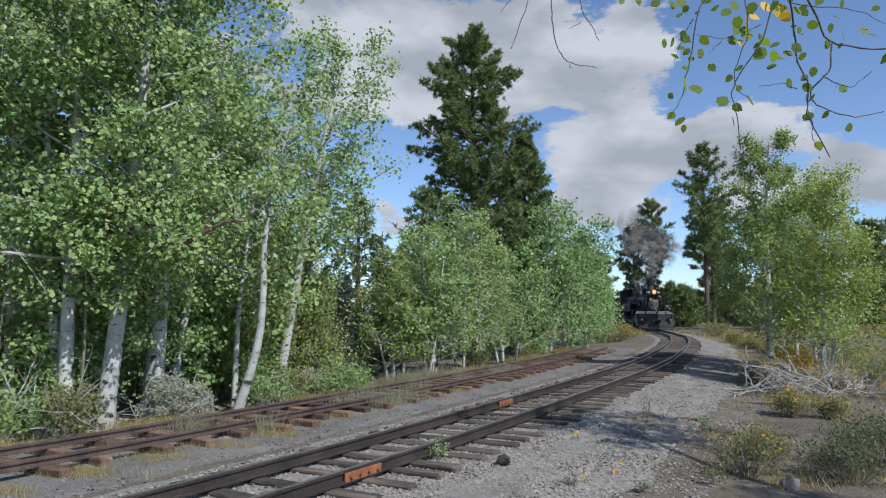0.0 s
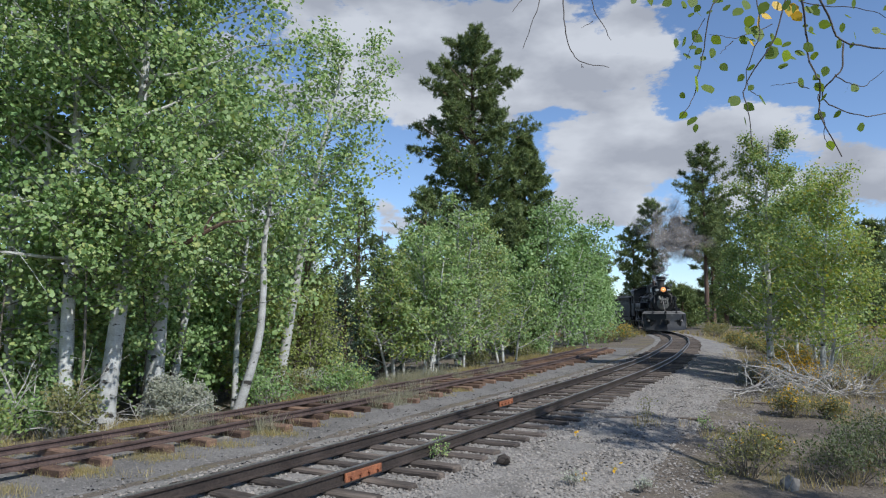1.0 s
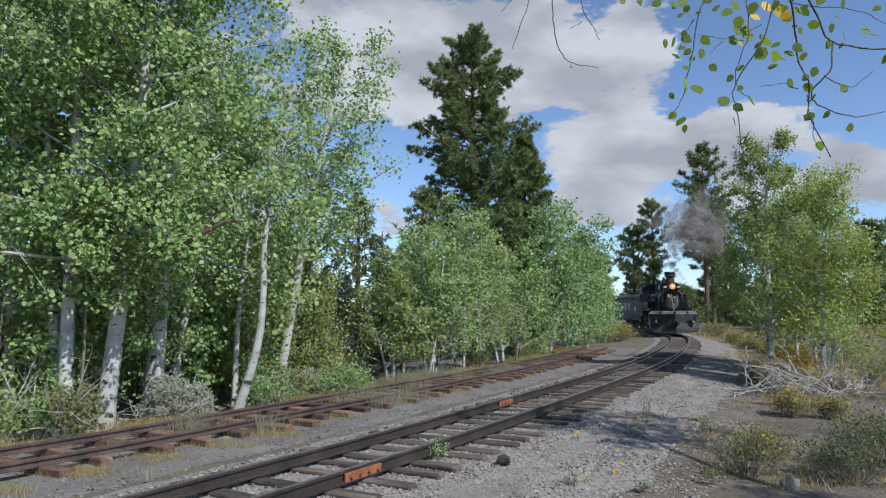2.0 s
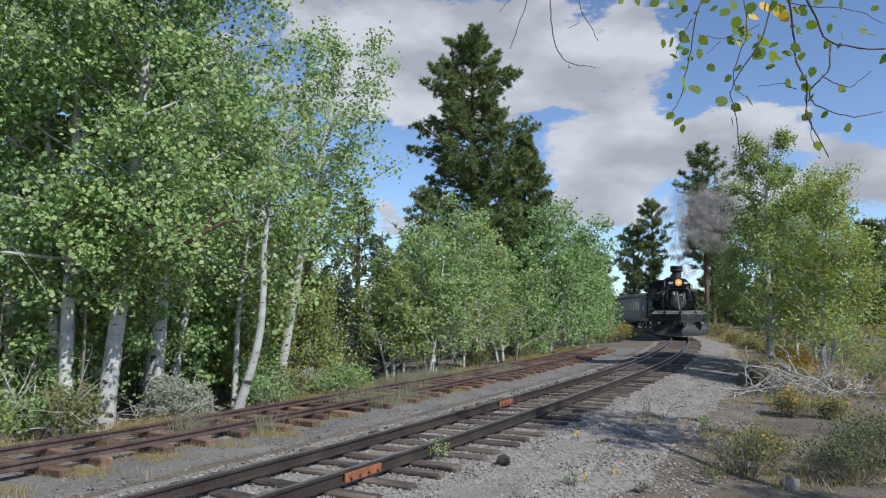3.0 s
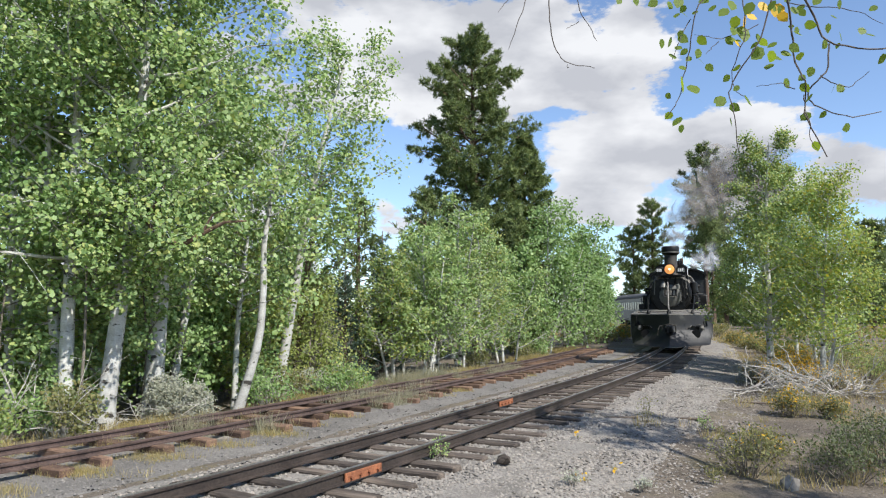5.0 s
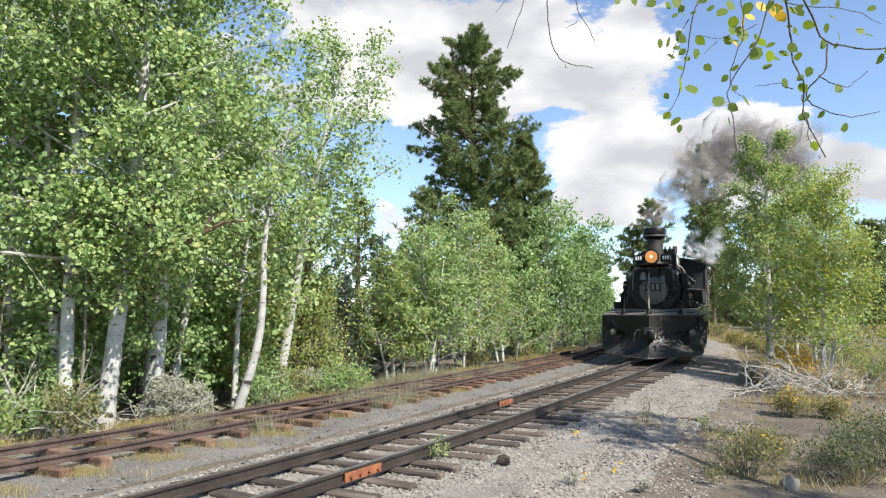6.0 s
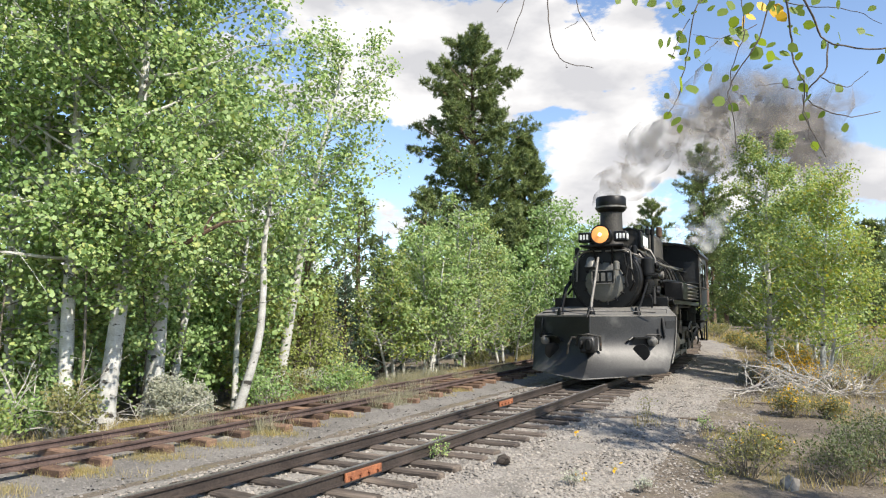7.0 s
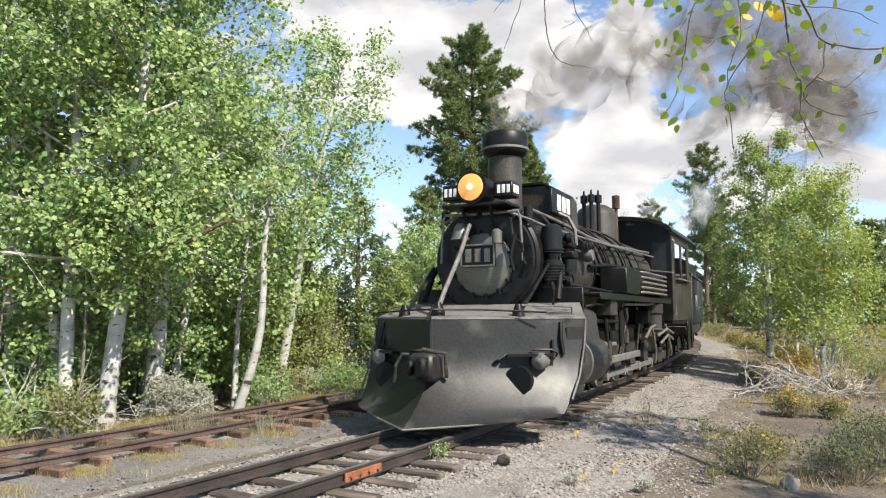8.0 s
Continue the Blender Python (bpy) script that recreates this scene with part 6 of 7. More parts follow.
def plant_right_side():
    broadleaf("aspen_tree", 9.95, 21.8, 7.4, 0.085, (0.25, 0), 0.16, 1.75, 48, 23000, 0.064, "aspen_lime", seed=301, label="bright green aspen with a thin white trunk by the path", corners=6, scatter=0.12, rise=1.0, profile=lambda q: 1.1 - 0.75 * q, group="aspens by the path")
    broadleaf("aspen_tree", 9.75, 18.4, 5.6, 0.06, (0.45, 0.2), 0.17, 1.6, 40, 16000, 0.064, "aspen_gold", seed=302, label="forked young aspen with yellowing leaves", corners=6, scatter=0.16, rise=0.9, stems=2, group="aspens by the path", profile=lambda q: 1.1 - 0.7 * q)
    broadleaf("aspen_tree", 11.6, 22.2, 6.2, 0.05, (-0.1, 0.1), 0.12, 1.6, 40, 16000, 0.064, "aspen", seed=303, label="young aspen with airy bright crown", corners=6, scatter=0.16, rise=1.0, group="aspens by the path", profile=lambda q: 1.0 - 0.6 * q)
    broadleaf("aspen_tree", 11.4, 25.0, 5.6, 0.06, (0.0, 0.1), 0.2, 1.4, 30, 7500, 0.09, "aspen", seed=304, label="bushy aspen beside the path", scatter=0.18, rise=0.9, group="aspens by the path", profile=lambda q: 1.1 - 0.7 * q)
    broadleaf("aspen_tree", 12.6, 25.5, 6.2, 0.06, (0.1, 0.1), 0.2, 1.7, 30, 8000, 0.09, "aspen", seed=305, label="aspen behind the dead brush", scatter=0.18, rise=0.9, group="aspens by the path")
    rnd = random.Random(21)
    # rabbitbrush, sage and low scrub
    for i, (x, y, r, h, lf, bl) in enumerate([
            (6.7, 13.8, 0.42, 0.55, "olive", 120), (7.35, 13.6, 0.3, 0.45, "olive", 60), (3.75, 8.9, 0.5, 0.6, "olive", 0), (4.9, 8.7, 0.62, 0.65, "scrub", 0),
            (5.6, 9.3, 0.6, 0.75, "scrub", 0), (4.35, 9.9, 0.45, 0.42, "olive", 60), (8.9, 18.6, 0.7, 0.95, "sage", 900), (9.7, 19.4, 0.8, 1.0, "olive", 900), (8.6, 19.6, 0.5, 0.7, "sage", 100),
            (11.2, 22.5, 0.8, 0.9, "olive", 500), (13.8, 21.5, 1.2, 1.3, "olive", 120), (12.6, 18.4, 1.0, 1.1, "olive", 60), (11.4, 16.6, 0.9, 0.95, "olive", 90), (10.2, 14.8, 0.8, 0.8, "olive", 80), (8.4, 12.2, 0.6, 0.6, "olive", 80),
            (14.5, 31, 0.8, 0.8, "olive", 200), (15.6, 35, 0.9, 0.8, "olive", 250), (16.9, 39, 0.9, 0.7, "olive", 250), (18.2, 44, 1.0, 0.8, "olive", 300), (13.3, 27.5, 0.9, 0.9, "olive", 260),
            (22.0, 58, 1.6, 1.3, "olive", 200), (24.0, 62, 1.6, 1.3, "olive", 0), (11.2, 45.6, 0.95, 1.15, "olive", 900), (9.9, 44.3, 0.9, 1.0, "olive", 150), (12.4, 48.6, 0.9, 1.0, "olive", 500), (16.0, 20.0, 1.4, 1.4, "olive", 200), (17.5, 26, 1.6, 1.6, "olive", 100), (6.1, 8.8, 0.7, 0.8, "olive", 30), (7.3, 11.0, 0.7, 0.7, "sage", 0), (9.9, 13.2, 0.8, 0.7, "olive", 60), (10.9, 15.9, 0.9, 0.9, "aspen_lime", 0), (12.2, 17.2, 1.0, 1.1, "olive", 100), (13.4, 19.6, 1.1, 1.2, "aspen_lime", 60), (14.8, 22.6, 1.2, 1.3, "olive", 0), (11.9, 19.9, 0.9, 1.0, "aspen_lime", 0), (13.6, 24.5, 1.2, 1.3, "aspen_lime", 0), (9.0, 11.5, 0.6, 0.5, "olive", 30), (16.5, 30, 1.3, 1.3, "olive", 80), (9.6, 17.6, 0.6, 0.7, "sage", 200)]):
        far = y > 25
        shrub("rabbitbrush", x, y, r, h, 46, int((850 if y < 9.6 and lf == "olive" else 1700) * min(1.6, 0.6 + r)), 0.07 if far else 0.038, lf, seed=400 + i, bloom=bl, label="grey-green rabbitbrush with yellow flower heads" if bl else "low grey-green scrub on dry soil", scatter=0.08 if far else 0.055, group="scrub by the path")
    for i, (x, y, r, h) in enumerate([(-4.95, 13.0, 0.38, 0.85), (-4.62, 13.3, 0.32, 0.6), (-3.2, 17.6, 0.5, 0.7), (-2.6, 18.3, 0.4, 0.55)]):
        shrub("sagebrush", x, y, r, h, 60, 5200, 0.05, "sage", "dead", seed=440 + i, label="silvery sagebrush at the foot of the aspens", scatter=0.06, group="sagebrush", sink=0.05)
    for i in range(18):
        s = rnd.uniform(2, 40)
        q = on_line(s, rnd.uniform(-6.4, -5.3))
        shrub("brush", q[0], q[1], rnd.uniform(0.4, 0.7), rnd.uniform(0.5, 1.0), 34, 1000, 0.07, rnd.choice(["olive", "aspen_deep", "aspen_lime"]), "dead", seed=460 + i, label="twiggy green brush edging the wood", scatter=0.1, group="brush edging the wood", sink=0.05)
    # small weeds on the ballast
    for i, (x, y, h, lf) in enumerate([(-0.05, 8.6, 0.22, "aspen"), (0.0, 9.3, 0.15, "aspen"), (1.35, 7.75, 0.14, "sage"), (2.15, 7.8, 0.12, "sage"), (3.35, 11.9, 0.42, "olive"), (4.2, 11.6, 0.3, "aspen"), (3.1, 8.3, 0.2, "olive")]):
        shrub("weed", x, y, 0.12, h, 12, 160, 0.03, lf, seed=500 + i, label="small green weed growing in the gravel", scatter=0.025, group="weeds", stem_r=0.003, sink=-0.03, category="weed")
    for i, (x, y) in enumerate([(1.55, 7.9), (2.0, 8.4), (1.9, 10.1)]):
        shrub("flowering_weed", x, y, 0.05, 0.1, 5, 20, 0.02, "olive", seed=520 + i, bloom=4, label="tiny yellow flower on the path", scatter=0.01, group="weeds", stem_r=0.002, sink=-0.02, category="weed")
    # bleached brush pile and twiggy dead wood
    def brush_pile(x, y, rx, ry, h, n, seed, label, ln=(0.5, 1.4), r=0.014):
        rs = np.random.RandomState(seed)
        root = tagged(new("brush_pile"), label, "brush pile", "brush piles")
        root.matrix_basis = pose(x, y, gz(x, y))
        for k in range(n):
            a, q = rs.rand() * 6.28, math.sqrt(rs.rand())
            c = np.array((rx * q * math.cos(a), ry * q * math.sin(a), 0.02 + h * (1 - q * q) * rs.rand()))
            d = unit(np.array((rs.normal(0, 1), rs.normal(0, 0.8), rs.normal(0.25, 0.35))))
            l = rs.uniform(*ln)
            w = np.linspace(0, 1, 6)[:, None]
            p = c + d * l * w + rs.normal(0, 0.05 * l, (6, 3)) * w
            p[:, 2] = np.maximum(p[:, 2], 0.0)
            g = Geo().tube(p, r * rs.uniform(0.5, 1.2) * (1.1 - 0.8 * w[:, 0]), 5, False)
            for m in range(3):
                i0 = rs.randint(2, 5)
                e = p[i0] + unit(d + rs.normal(0, 0.7, 3)) * l * 0.35
                g.tube([p[i0], (p[i0] + e) / 2 + rs.normal(0, 0.03, 3), e], [r * 0.5, r * 0.35, r * 0.15], 4, False)
            part("dead_branch", g, M["dead"], root)
    brush_pile(8.3, 17.0, 1.5, 0.9, 0.55, 75, 1, "tangled pile of bleached grey dead branches", r=0.016)
    brush_pile(9.6, 16.6, 0.9, 0.6, 0.4, 22, 2, "bleached dead limbs lying in dry grass", (0.8, 1.8), 0.02)
    brush_pile(-6.6, 11.2, 1.3, 0.5, 0.75, 34, 3, "bare arching twigs at the wood's edge", (0.6, 1.5), 0.011)
    brush_pile(-5.2, 12.6, 0.9, 0.4, 0.4, 18, 4, "bare grey twigs between aspen trunks", (0.5, 1.2), 0.010)
    rs = np.random.RandomState(77)
    n = 2600
    s_, o_ = rs.uniform(-1, 22, n), rs.uniform(2.2, 8, n)
    pts = np.array([on_line(a, b) for a, b in zip(s_, o_)])
    pts[:, 2] = ground_z(pts[:, 0], pts[:, 1]) + 0.008
    ang = rs.rand(n) * 6.28
    way = np.stack([np.cos(ang), np.sin(ang), rs.normal(0, 0.12, n)], 1) * rs.uniform(0.02, 0.10, (n, 1))
    wid = np.stack([-np.sin(ang), np.cos(ang), np.full(n, 0.6)], 1) * 0.0045
    tagged(new("twig_litter", flakes("twig_litter", pts, way, wid, M["dead_litter"])), "fallen twigs and dry leaves on the path", "litter", kind="stuff")
    L = [(-6.5, 10.0, 1.5, 0.5), (-4.6, 9.6, 1.4, 0.35), (-3.6, 11.6, 1.2, 0.5), (-5.3, 12.2, 1.2, 0.8), (-3.2, 15.6, 0.8, 0.8), (-2.2, 17.5, 0.8, 1), (-0.8, 20.8, 1.0, 1.2), (1.0, 23.0, 1.0, 1.2), (0.3, 18.8, 0.5, 0.7), (3.4, 29, 1.2, 2), (6.3, 35, 1.2, 3)]
    grass("dry_grass", L, 22000, 0.22, M["straw"], "dry yellow grass along the siding", 1)
    grass("pale_tall_grass", [(-1.75, 13.8, 0.5, 0.4), (-1.35, 14.4, 0.5, 0.4), (0.45, 18.9, 0.35, 0.35), (-0.4, 20.2, 0.8, 0.7), (-1.2, 19.5, 0.6, 0.5), (-3.6, 10.6, 0.5, 0.3), (-0.5, 16.3, 0.5, 0.4)], 5200, 0.42, M["pale_grass"], "tall grey dry grass growing between the ties", 2)
    edge = [(*on_line(a, -2.62)[:2], 0.5, 0.2) for a in (-3, -2, -1, 0, 1, 2, 3, 4)] + [(*on_line(a, -2.68)[:2], 0.35, 0.14) for a in (5, 6, 9.5, 10.5, 14, 15)] + [(*on_line(a, -4.5)[:2], 0.5, 0.3) for a in range(-2, 14)]
    grass("siding_grass", edge, 52000, 0.13, M["straw"], "short yellow grass along the siding's ties", 6)
    edge = [(*on_line(a, -2.75)[:2], 0.3, 0.2) for a in (7.3, 7.8, 8.3, 8.8, 4.2)] + [(*on_line(a, -3.4)[:2], 0.3, 0.3) for a in (14.5, 15.3, 16.2)]
    grass("wispy_grass", edge, 2600, 0.38, M["pale_grass"], "tall wispy grey grass beside the rusted rails", 7)
    R = [(9.5, 13.5, 2.5, 2), (12, 19, 3, 3), (6.6, 9.0, 1.5, 1.0), (4.5, 8.6, 1.0, 0.7), (7.5, 15.2, 1.2, 1.2), (3.2, 11.8, 0.7, 0.4), (4.4, 11.3, 0.8, 0.4), (14, 28, 2, 5), (20, 45, 3, 9), (20, 30, 5, 8), (13, 16, 3, 3), (10.5, 12, 2.5, 1.5), (15, 22, 3, 4)]
    grass("yellow_grass", R, 48000, 0.26, M["straw"], "dry yellow-green grass beside the path", 3, 0.005)
    grass("far_meadow_grass", [(26, 58, 6, 8), (36, 55, 8, 12), (16, 60, 3, 6), (46, 70, 10, 12), (9, 62, 6, 8)], 14000, 0.5, M["straw"], "sunlit dry meadow beyond the curve", 4, 0.03)


def lay_loose_things():
    def rock(name, x, y, size, flat, mat, label, seed, rz=0.0, up=0.0):
        v, f = rock_mesh(seed, size, flat)
        ob = part(name, Geo().add(v, f), mat, None, label)
        tagged(ob, "", "rock")
        ob.matrix_basis = pose(x, y, gz(x, y) + size * flat * 0.35 + up, 0, 0, rz)
    rock("rock", 3.92, 8.25, 0.11, 1.2, M["stone"], "pale boulder half hidden among scrub", 3)
    rock("flat_stone", -3.14, 10.4, 0.17, 0.18, M["stone"], "flat pale stone slab on the cinders", 5, 20, 0.03)
    rock("rock", 9.0, 21.2, 0.25, 0.8, M["stone"], "grey rock at the path's edge", 8)
    rock("dark_rock", 0.71, 8.36, 0.085, 0.9, M["tie"], "lump of dark coal on the ballast", 9, 0, 0.07)
    for i, (x, y, l, rz) in enumerate([(4.2, 12.7, 0.9, -12), (6.6, 15.6, 1.0, -18), (3.0, 12.2, 0.6, 10)]):
        ob = part("old_board", Geo().box(-l / 2, l / 2, -0.05, 0.05, 0, 0.035, 0.008), M["tie"], None, "weathered board lying on the dirt")
        tagged(ob, "", "board", "old boards")
        ob.matrix_basis = pose(x, y, gz(x, y) + 0.005, 0, 0, rz)


# ---- the branch that hangs into view, and its tree beside the camera ----
def build_overhang():
    tree = tagged(new("cottonwood_tree"), "grey-barked tree whose branches overhang the path", "tree")
    tx, ty = 8.5, 1.5
    base_z = gz(tx, ty) - 0.05
    tree.matrix_basis = pose(tx, ty, base_z)
    g = Geo()
    g.tube([(0, 0, 0), (0.05, 0.05, 1.6), (-0.1, 0.1, 3.2), (-0.2, 0.15, 4.8), (-0.1, 0.4, 6.4)], [0.24, 0.2, 0.17, 0.13, 0.06], 12)
    g.tube([(-0.15, 0.12, 3.4), (-2.5, 0.5, 4.3), (-5.2, 0.9, 4.2), (-6.9, 1.1, 3.6), (-7.15, 1.1, 3.45)], [0.1, 0.07, 0.045, 0.022, 0.012], 8)
    g.tube([(-0.15, 0.2, 4.4), (-0.5, 2.2, 5.9), (-1.0, 4.4, 6.8), (-1.3, 5.6, 6.9)], [0.1, 0.075, 0.05, 0.02], 8)
    rs = np.random.RandomState(3)
    tips = []
    for k in range(60):
        c = np.array((-1.2, 5.3, 6.9)) + rs.normal(0, 1, 3) * np.array((1.0, 0.7, 0.35)) if k < 40 else np.array((-0.1, 0.3, 6.3)) + rs.normal(0, 0.6, 3)
        hub = np.array((-1.0, 4.3, 6.75)) if k < 40 else np.array((-0.1, 0.35, 6.0))
        g.tube([hub, (hub + c) / 2 + rs.normal(0, 0.08, 3), c], [0.025, 0.014, 0.004], 4, False)
        tips.append(c)
    part("trunk", g, M["twig"], tree)
    c, a, b = spread_leaves(rs, np.array(tips), 4200, 0.16, 0.075)
    part("crown", flakes("crown", c, a, b, M["aspen_lime"], 8), None, tree)
    root = tagged(new("hanging_branch"), "thin hanging branch with few round green and yellow leaves", "branch")
    D = 2.6

    def at(px, py, d=D):
        """A point of the branch by its bearing and rise from the eye."""
        vx, vy = px - 784, 441 - py
        c, s = math.cos(radians(5.426)), math.sin(radians(5.426))
        k = d / (1253.3 * c - vy * s)
        return np.array((vx * k, d, 1.529 + (1253.3 * s + vy * c) * k))
    twigs = [  # thin shoots: bearing points from the limb downwards, thickness in mm
        ([(1385, -60), (1395, 10), (1412, 70), (1416, 130), (1430, 160), (1432, 200), (1465, 280)], 3.0),
        ([(1385, -60), (1350, 70), (1310, 130), (1295, 170), (1300, 200), (1315, 265)], 2.2),
        ([(1400, -40), (1440, 30), (1475, 75), (1568, 92), (1650, 70)], 3.2),
        ([(1475, 75), (1462, 130), (1435, 160), (1450, 190), (1500, 212), (1570, 195)], 2.4),
        ([(1462, 130), (1475, 152), (1510, 155), (1545, 125)], 1.6),
        ([(1416, 155), (1385, 150), (1345, 152)], 1.3),
        ([(1432, 165), (1430, 210), (1438, 240), (1455, 265)], 1.4),
        ([(1290, -40), (1230, 20), (1225, 95), (1210, 170), (1185, 205)], 2.0),
        ([(1230, 30), (1205, 70), (1195, 105)], 1.3),
        ([(1320, -30), (1322, 60), (1300, 120), (1308, 160), (1320, 178)], 1.6),
        ([(1020, -40), (1030, 30), (1062, 70)], 1.6), ([(1030, 35), (1005, 55)], 1.0),
        ([(975, -40), (975, 40), (985, 85), (1012, 112), (1055, 124)], 1.8), ([(1010, 112), (1010, 124)], 1.0),
        ([(945, -40), (930, 20), (905, 85)], 1.6), ([(915, -20), (885, 26)], 1.3),
        ([(1400, 0), (1500, 20), (1570, 40)], 1.4), ([(1350, 40), (1270, 75), (1235, 60)], 1.2), ([(1280, 70), (1250, 100)], 1.1),
        ([(945, -40), (1020, -60), (1150, -75), (1290, -60), (1385, -70), (1500, -110), (1700, -200)], 5.0)]
    rs = np.random.RandomState(4)
    g = Geo()
    for pts, mm in twigs:
        p = np.array([at(*q) for q in pts])
        n = len(p)
        t = np.linspace(0, n - 1, 4 * n)
        q = np.stack([np.interp(t, np.arange(n), p[:, k]) for k in range(3)], 1)
        q = np.concatenate([q[:1], (q[:-2] + q[1:-1] + q[2:]) / 3, q[-1:]])
        q[1:-1] += rs.normal(0, 0.0018, (len(q) - 2, 3))
        q[:, 1] += 0.02 * np.sin(np.arange(len(q)) * 0.5 + mm)
        part("shoot", Geo().tube(q, np.linspace(1.5 * mm, 0.75 * mm, len(q)) * 0.001, 5), M["dark_twig"], root)
    leaves = [(1212, 150, 17), (1232, 158, 15), (1188, 205, 9), (1203, 215, 12), (1280, 180, 12), (1328, 178, 12), (1300, 10, 13), (1320, 60, 18), (1345, 95, 15), (1370, 100, 12), (1365, 118, 11), (1395, 95, 10),
              (1190, 75, 10), (1195, 100, 10), (1205, 85, 8), (1215, 92, 8), (1245, 108, 13), (1240, 95, 10), (1190, 10, 10), (1205, 5, 12), (1100, 2, 8), (1130, 2, 9), (1160, 6, 10), (1215, 25, 8), (1265, 15, 10), (1285, 22, 12),
              (1305, 40, 12), (1330, 15, 13), (1410, 85, 11), (1420, 100, 10), (1470, 50, 9), (1480, 30, 7), (1530, 55, 10), (1545, 62, 9), (1550, 15, 8), (1490, 8, 9), (1300, 70, 9), (1355, 75, 10), (1340, 80, 9), (1260, 120, 9), (1275, 178, 9), (1295, 72, 10), (1420, 15, 10), (1450, 2, 10), (1250, 2, 11), (1370, 10, 12), (1210, 228, 8)]
    for pts, mm in twigs[:10]:
        for px, py in pts[1:-1]:
            for _ in range(3 if py < 120 else 1):
                leaves.append((px + rs.normal(0, 16), py + rs.normal(6, 13), rs.uniform(6, 11)))
    yellow = [(1322, 38, 13), (1380, 18, 16), (1355, 12, 12), (1390, 30, 12), (1310, 78, 8), (1335, 30, 10)]
    for rows, mat, nm in ((leaves, "branch_leaf", "green"), (yellow, "yellow", "gold")):
        for px, py, r in rows:
            d = D + rs.normal(0, 0.02)
            c = at(px, py, d)[None]
            s = r * d / 1253
            f = unit(np.array([(rs.normal(0, 0.8), rs.normal(0, 0.4), -0.7)]))
            e = unit(np.cross(f, np.array([(rs.normal(0, 0.8), 1.0, rs.normal(0, 0.8))])))
            part("leaf", flakes("leaf", c, f * s, e * s * 0.85, M[mat], 8), None, root)
    root.matrix_basis = pose(0, 0, 0)
    return root


def sway(branch):
    rows = [(0, 0.0, 0), (0.3, 0.03, 0.002), (0.6, 0.052, 0.003), (1.0, 0.045, 0.002), (1.5, 0.022, 0), (2.2, 0.0, 0), (3.0, -0.004, 0), (3.5, -0.012, 0.002), (4.0, -0.012, 0), (4.5, -0.004, 0), (5.2, -0.012, 0), (6.0, -0.016, 0), (6.5, -0.02, 0.002), (7.0, -0.014, 0), (7.5, -0.02, 0), (8.0, -0.026, 0)]
    walk(branch, [(t, pose(dx, 0, dz)) for t, dx, dz in rows])


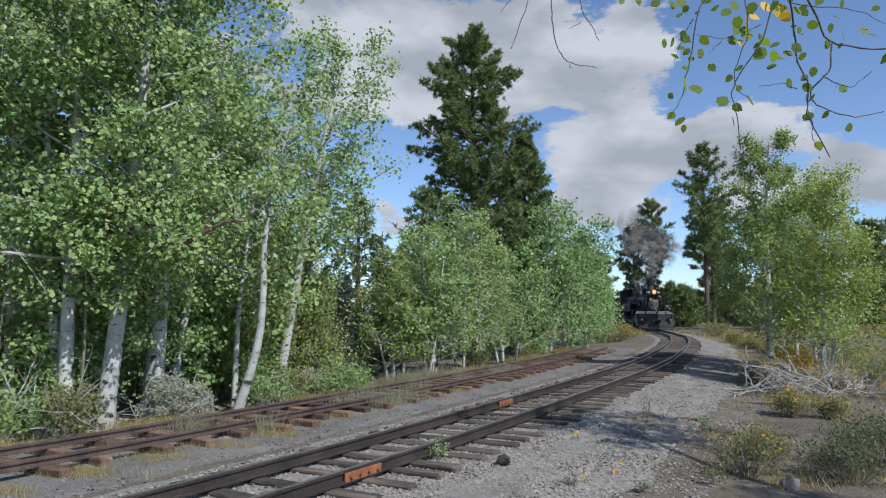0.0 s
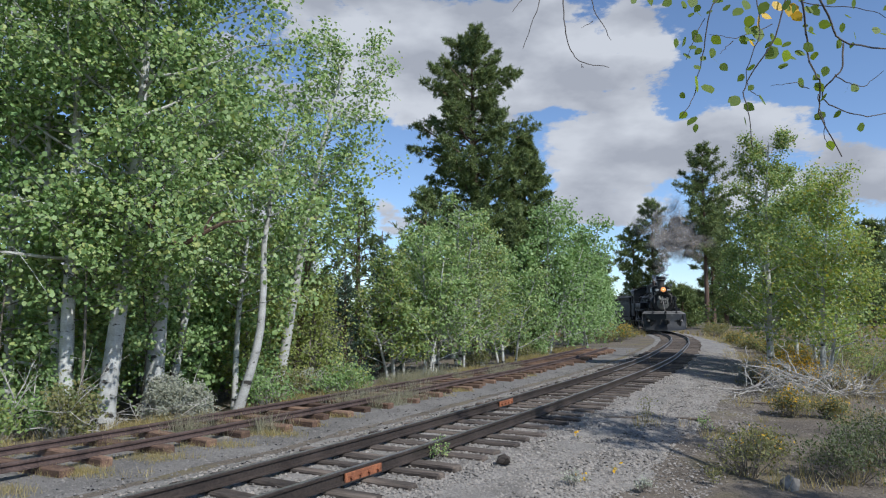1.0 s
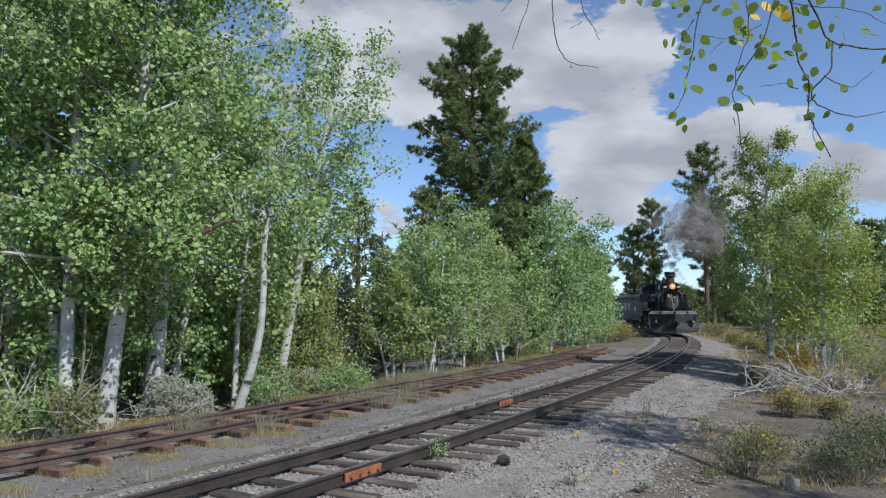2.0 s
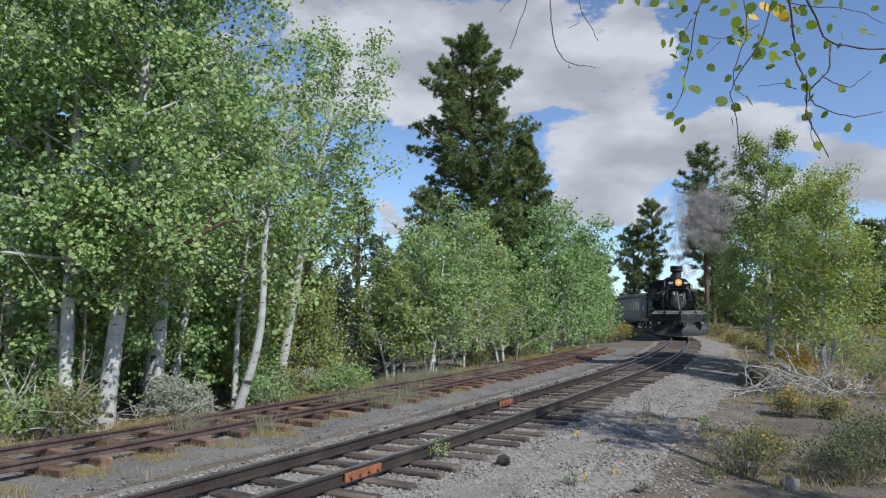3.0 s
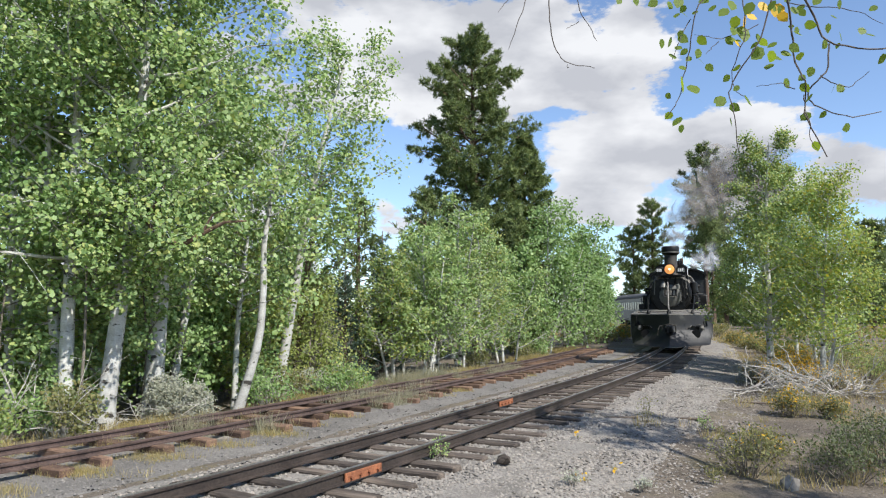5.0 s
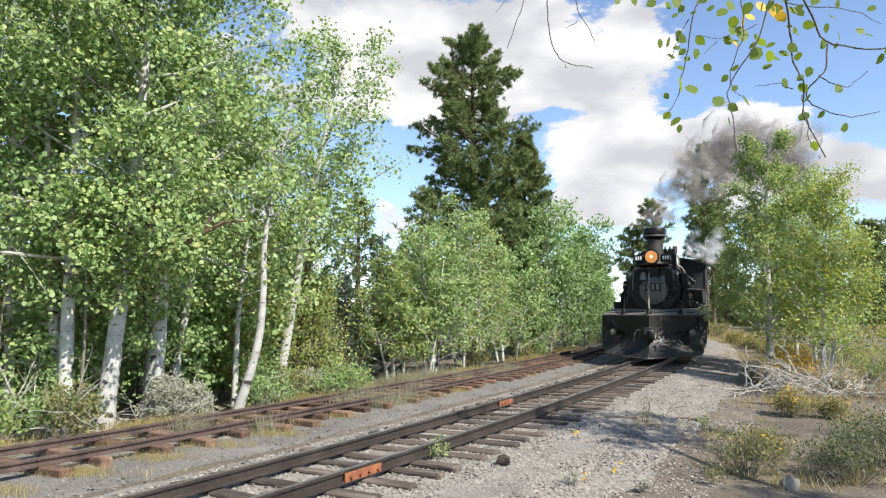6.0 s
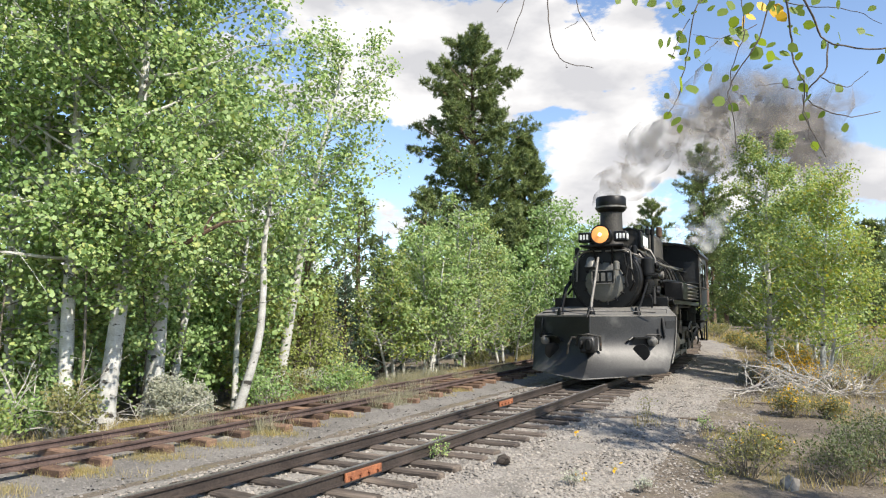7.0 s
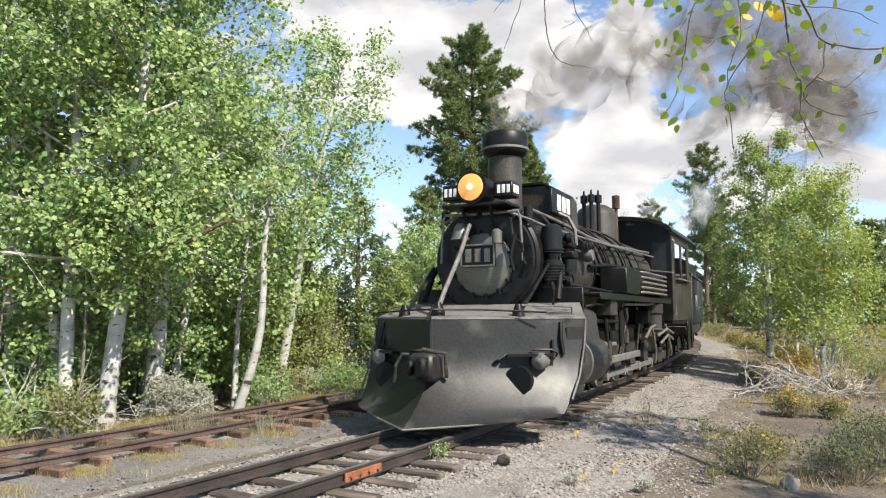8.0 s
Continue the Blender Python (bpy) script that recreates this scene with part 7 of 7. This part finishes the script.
# ---- smoke and steam, in puffs of fine soot ----
def puff_mesh(name, seed, n, radius, material):
    """A loose cloud of thin round wisps, each densest at its middle."""
    rs = np.random.RandomState(seed)
    lumps = rs.normal(0, 0.40, (7, 3))
    k = rs.randint(0, 7, n)
    c = (lumps[k] + rs.normal(0, 0.26, (n, 3))) * radius * np.array((1, 1, 0.85))
    d = unit(rs.normal(0, 1, (n, 3)))
    e = unit(np.cross(d, rs.normal(0, 1, (n, 3))))
    r = radius * rs.uniform(0.36, 0.66, (n, 1))
    ring = 10
    t = np.arange(ring) * 2 * np.pi / ring
    rim = c[:, None] + (np.cos(t)[None, :, None] * d[:, None] + np.sin(t)[None, :, None] * e[:, None]) * r[:, None]
    bulge = c + np.cross(d, e) * r * 0.35
    v = np.concatenate([bulge[:, None], rim], 1).reshape(-1, 3)
    f = [(i * (ring + 1), i * (ring + 1) + 1 + j, i * (ring + 1) + 1 + (j + 1) % ring) for i in range(n) for j in range(ring)]
    me = bpy.data.meshes.new(name)
    me.from_pydata(v.tolist(), [], f)
    dense = me.attributes.new("wisp_core", "FLOAT", "POINT")
    dense.data.foreach_set("value", np.tile(np.array([1.0] + [0.0] * ring, np.float32), n))
    me.materials.append(material)
    me.shade_smooth()
    return me


def build_smoke():
    puffs = []
    for i in range(22):
        q = i / 21
        age = 0.04 + 2.8 * q ** 1.5
        radius = 0.52 + 1.0 * age
        n = 8
        ob = tagged(new("smoke_puff", puff_mesh("soot_cloud", i, n, radius, M["smoke"])), "drifting puff of dark grey coal smoke", "smoke", "smoke plume", "stuff")
        puffs.append((ob, age, radius))
    steam = []
    for i in range(6):
        m = puff_mesh("steam_cloud", 40 + i, 8, 0.34 + 0.09 * i, M["steam"])
        steam.append((tagged(new("steam_puff", m), "white puff of steam by the cab", "steam", "steam puffs", "stuff"), i))
    return puffs, steam


def drift(puffs, steam):
    """Puffs hang in the air where the stack has been, rising and blown to the right."""
    rnd = random.Random(4)
    ts = [i * 0.5 for i in range(17)]
    for ob, age, radius in puffs:
        j = (rnd.uniform(-0.4, 0.4), rnd.uniform(-0.3, 0.3), rnd.uniform(-0.5, 0.5), rnd.uniform(0, 360))
        rows = []
        for t in ts:
            p = on_line(min(stack_s(t) + 7.4 * age, 140))
            rise = 4.62 + 0.25 * radius + float(np.interp(age, [0, 0.15, 0.3, 0.6, 1, 2, 3], [0, 1.0, 1.7, 2.7, 3.5, 4.6, 5.2]))
            grow = min(1.0, age)
            rows.append((t, pose(p[0] + 2.4 * age + j[0] * grow, p[1] + j[1] * grow, p[2] + rise + j[2] * grow, 0, 6 * t, j[3] + 9 * t)))
        walk(ob, rows)
    for ob, i in steam:
        rows = []
        for t in ts:
            p = on_line(stack_s(t) + 7.6 + 0.7 * i, 0.3 + 0.35 * i, 4.15 + 0.16 * i)
            rows.append((t, pose(*p, 0, 15 * t, 40 * i + 20 * t)))
        walk(ob, rows)


plant_left_wood()
plant_right_side()
lay_loose_things()
BRANCH = build_overhang()
PUFFS, STEAM = build_smoke()
for joint_s, joint_off in ((2.12, 0.525), (8.05, -0.453)):
    fishplate(main_track, joint_s, joint_off, 0.0, 1)


def motions():
    run_train()
    sway(BRANCH)
    drift(PUFFS, STEAM)


motions()
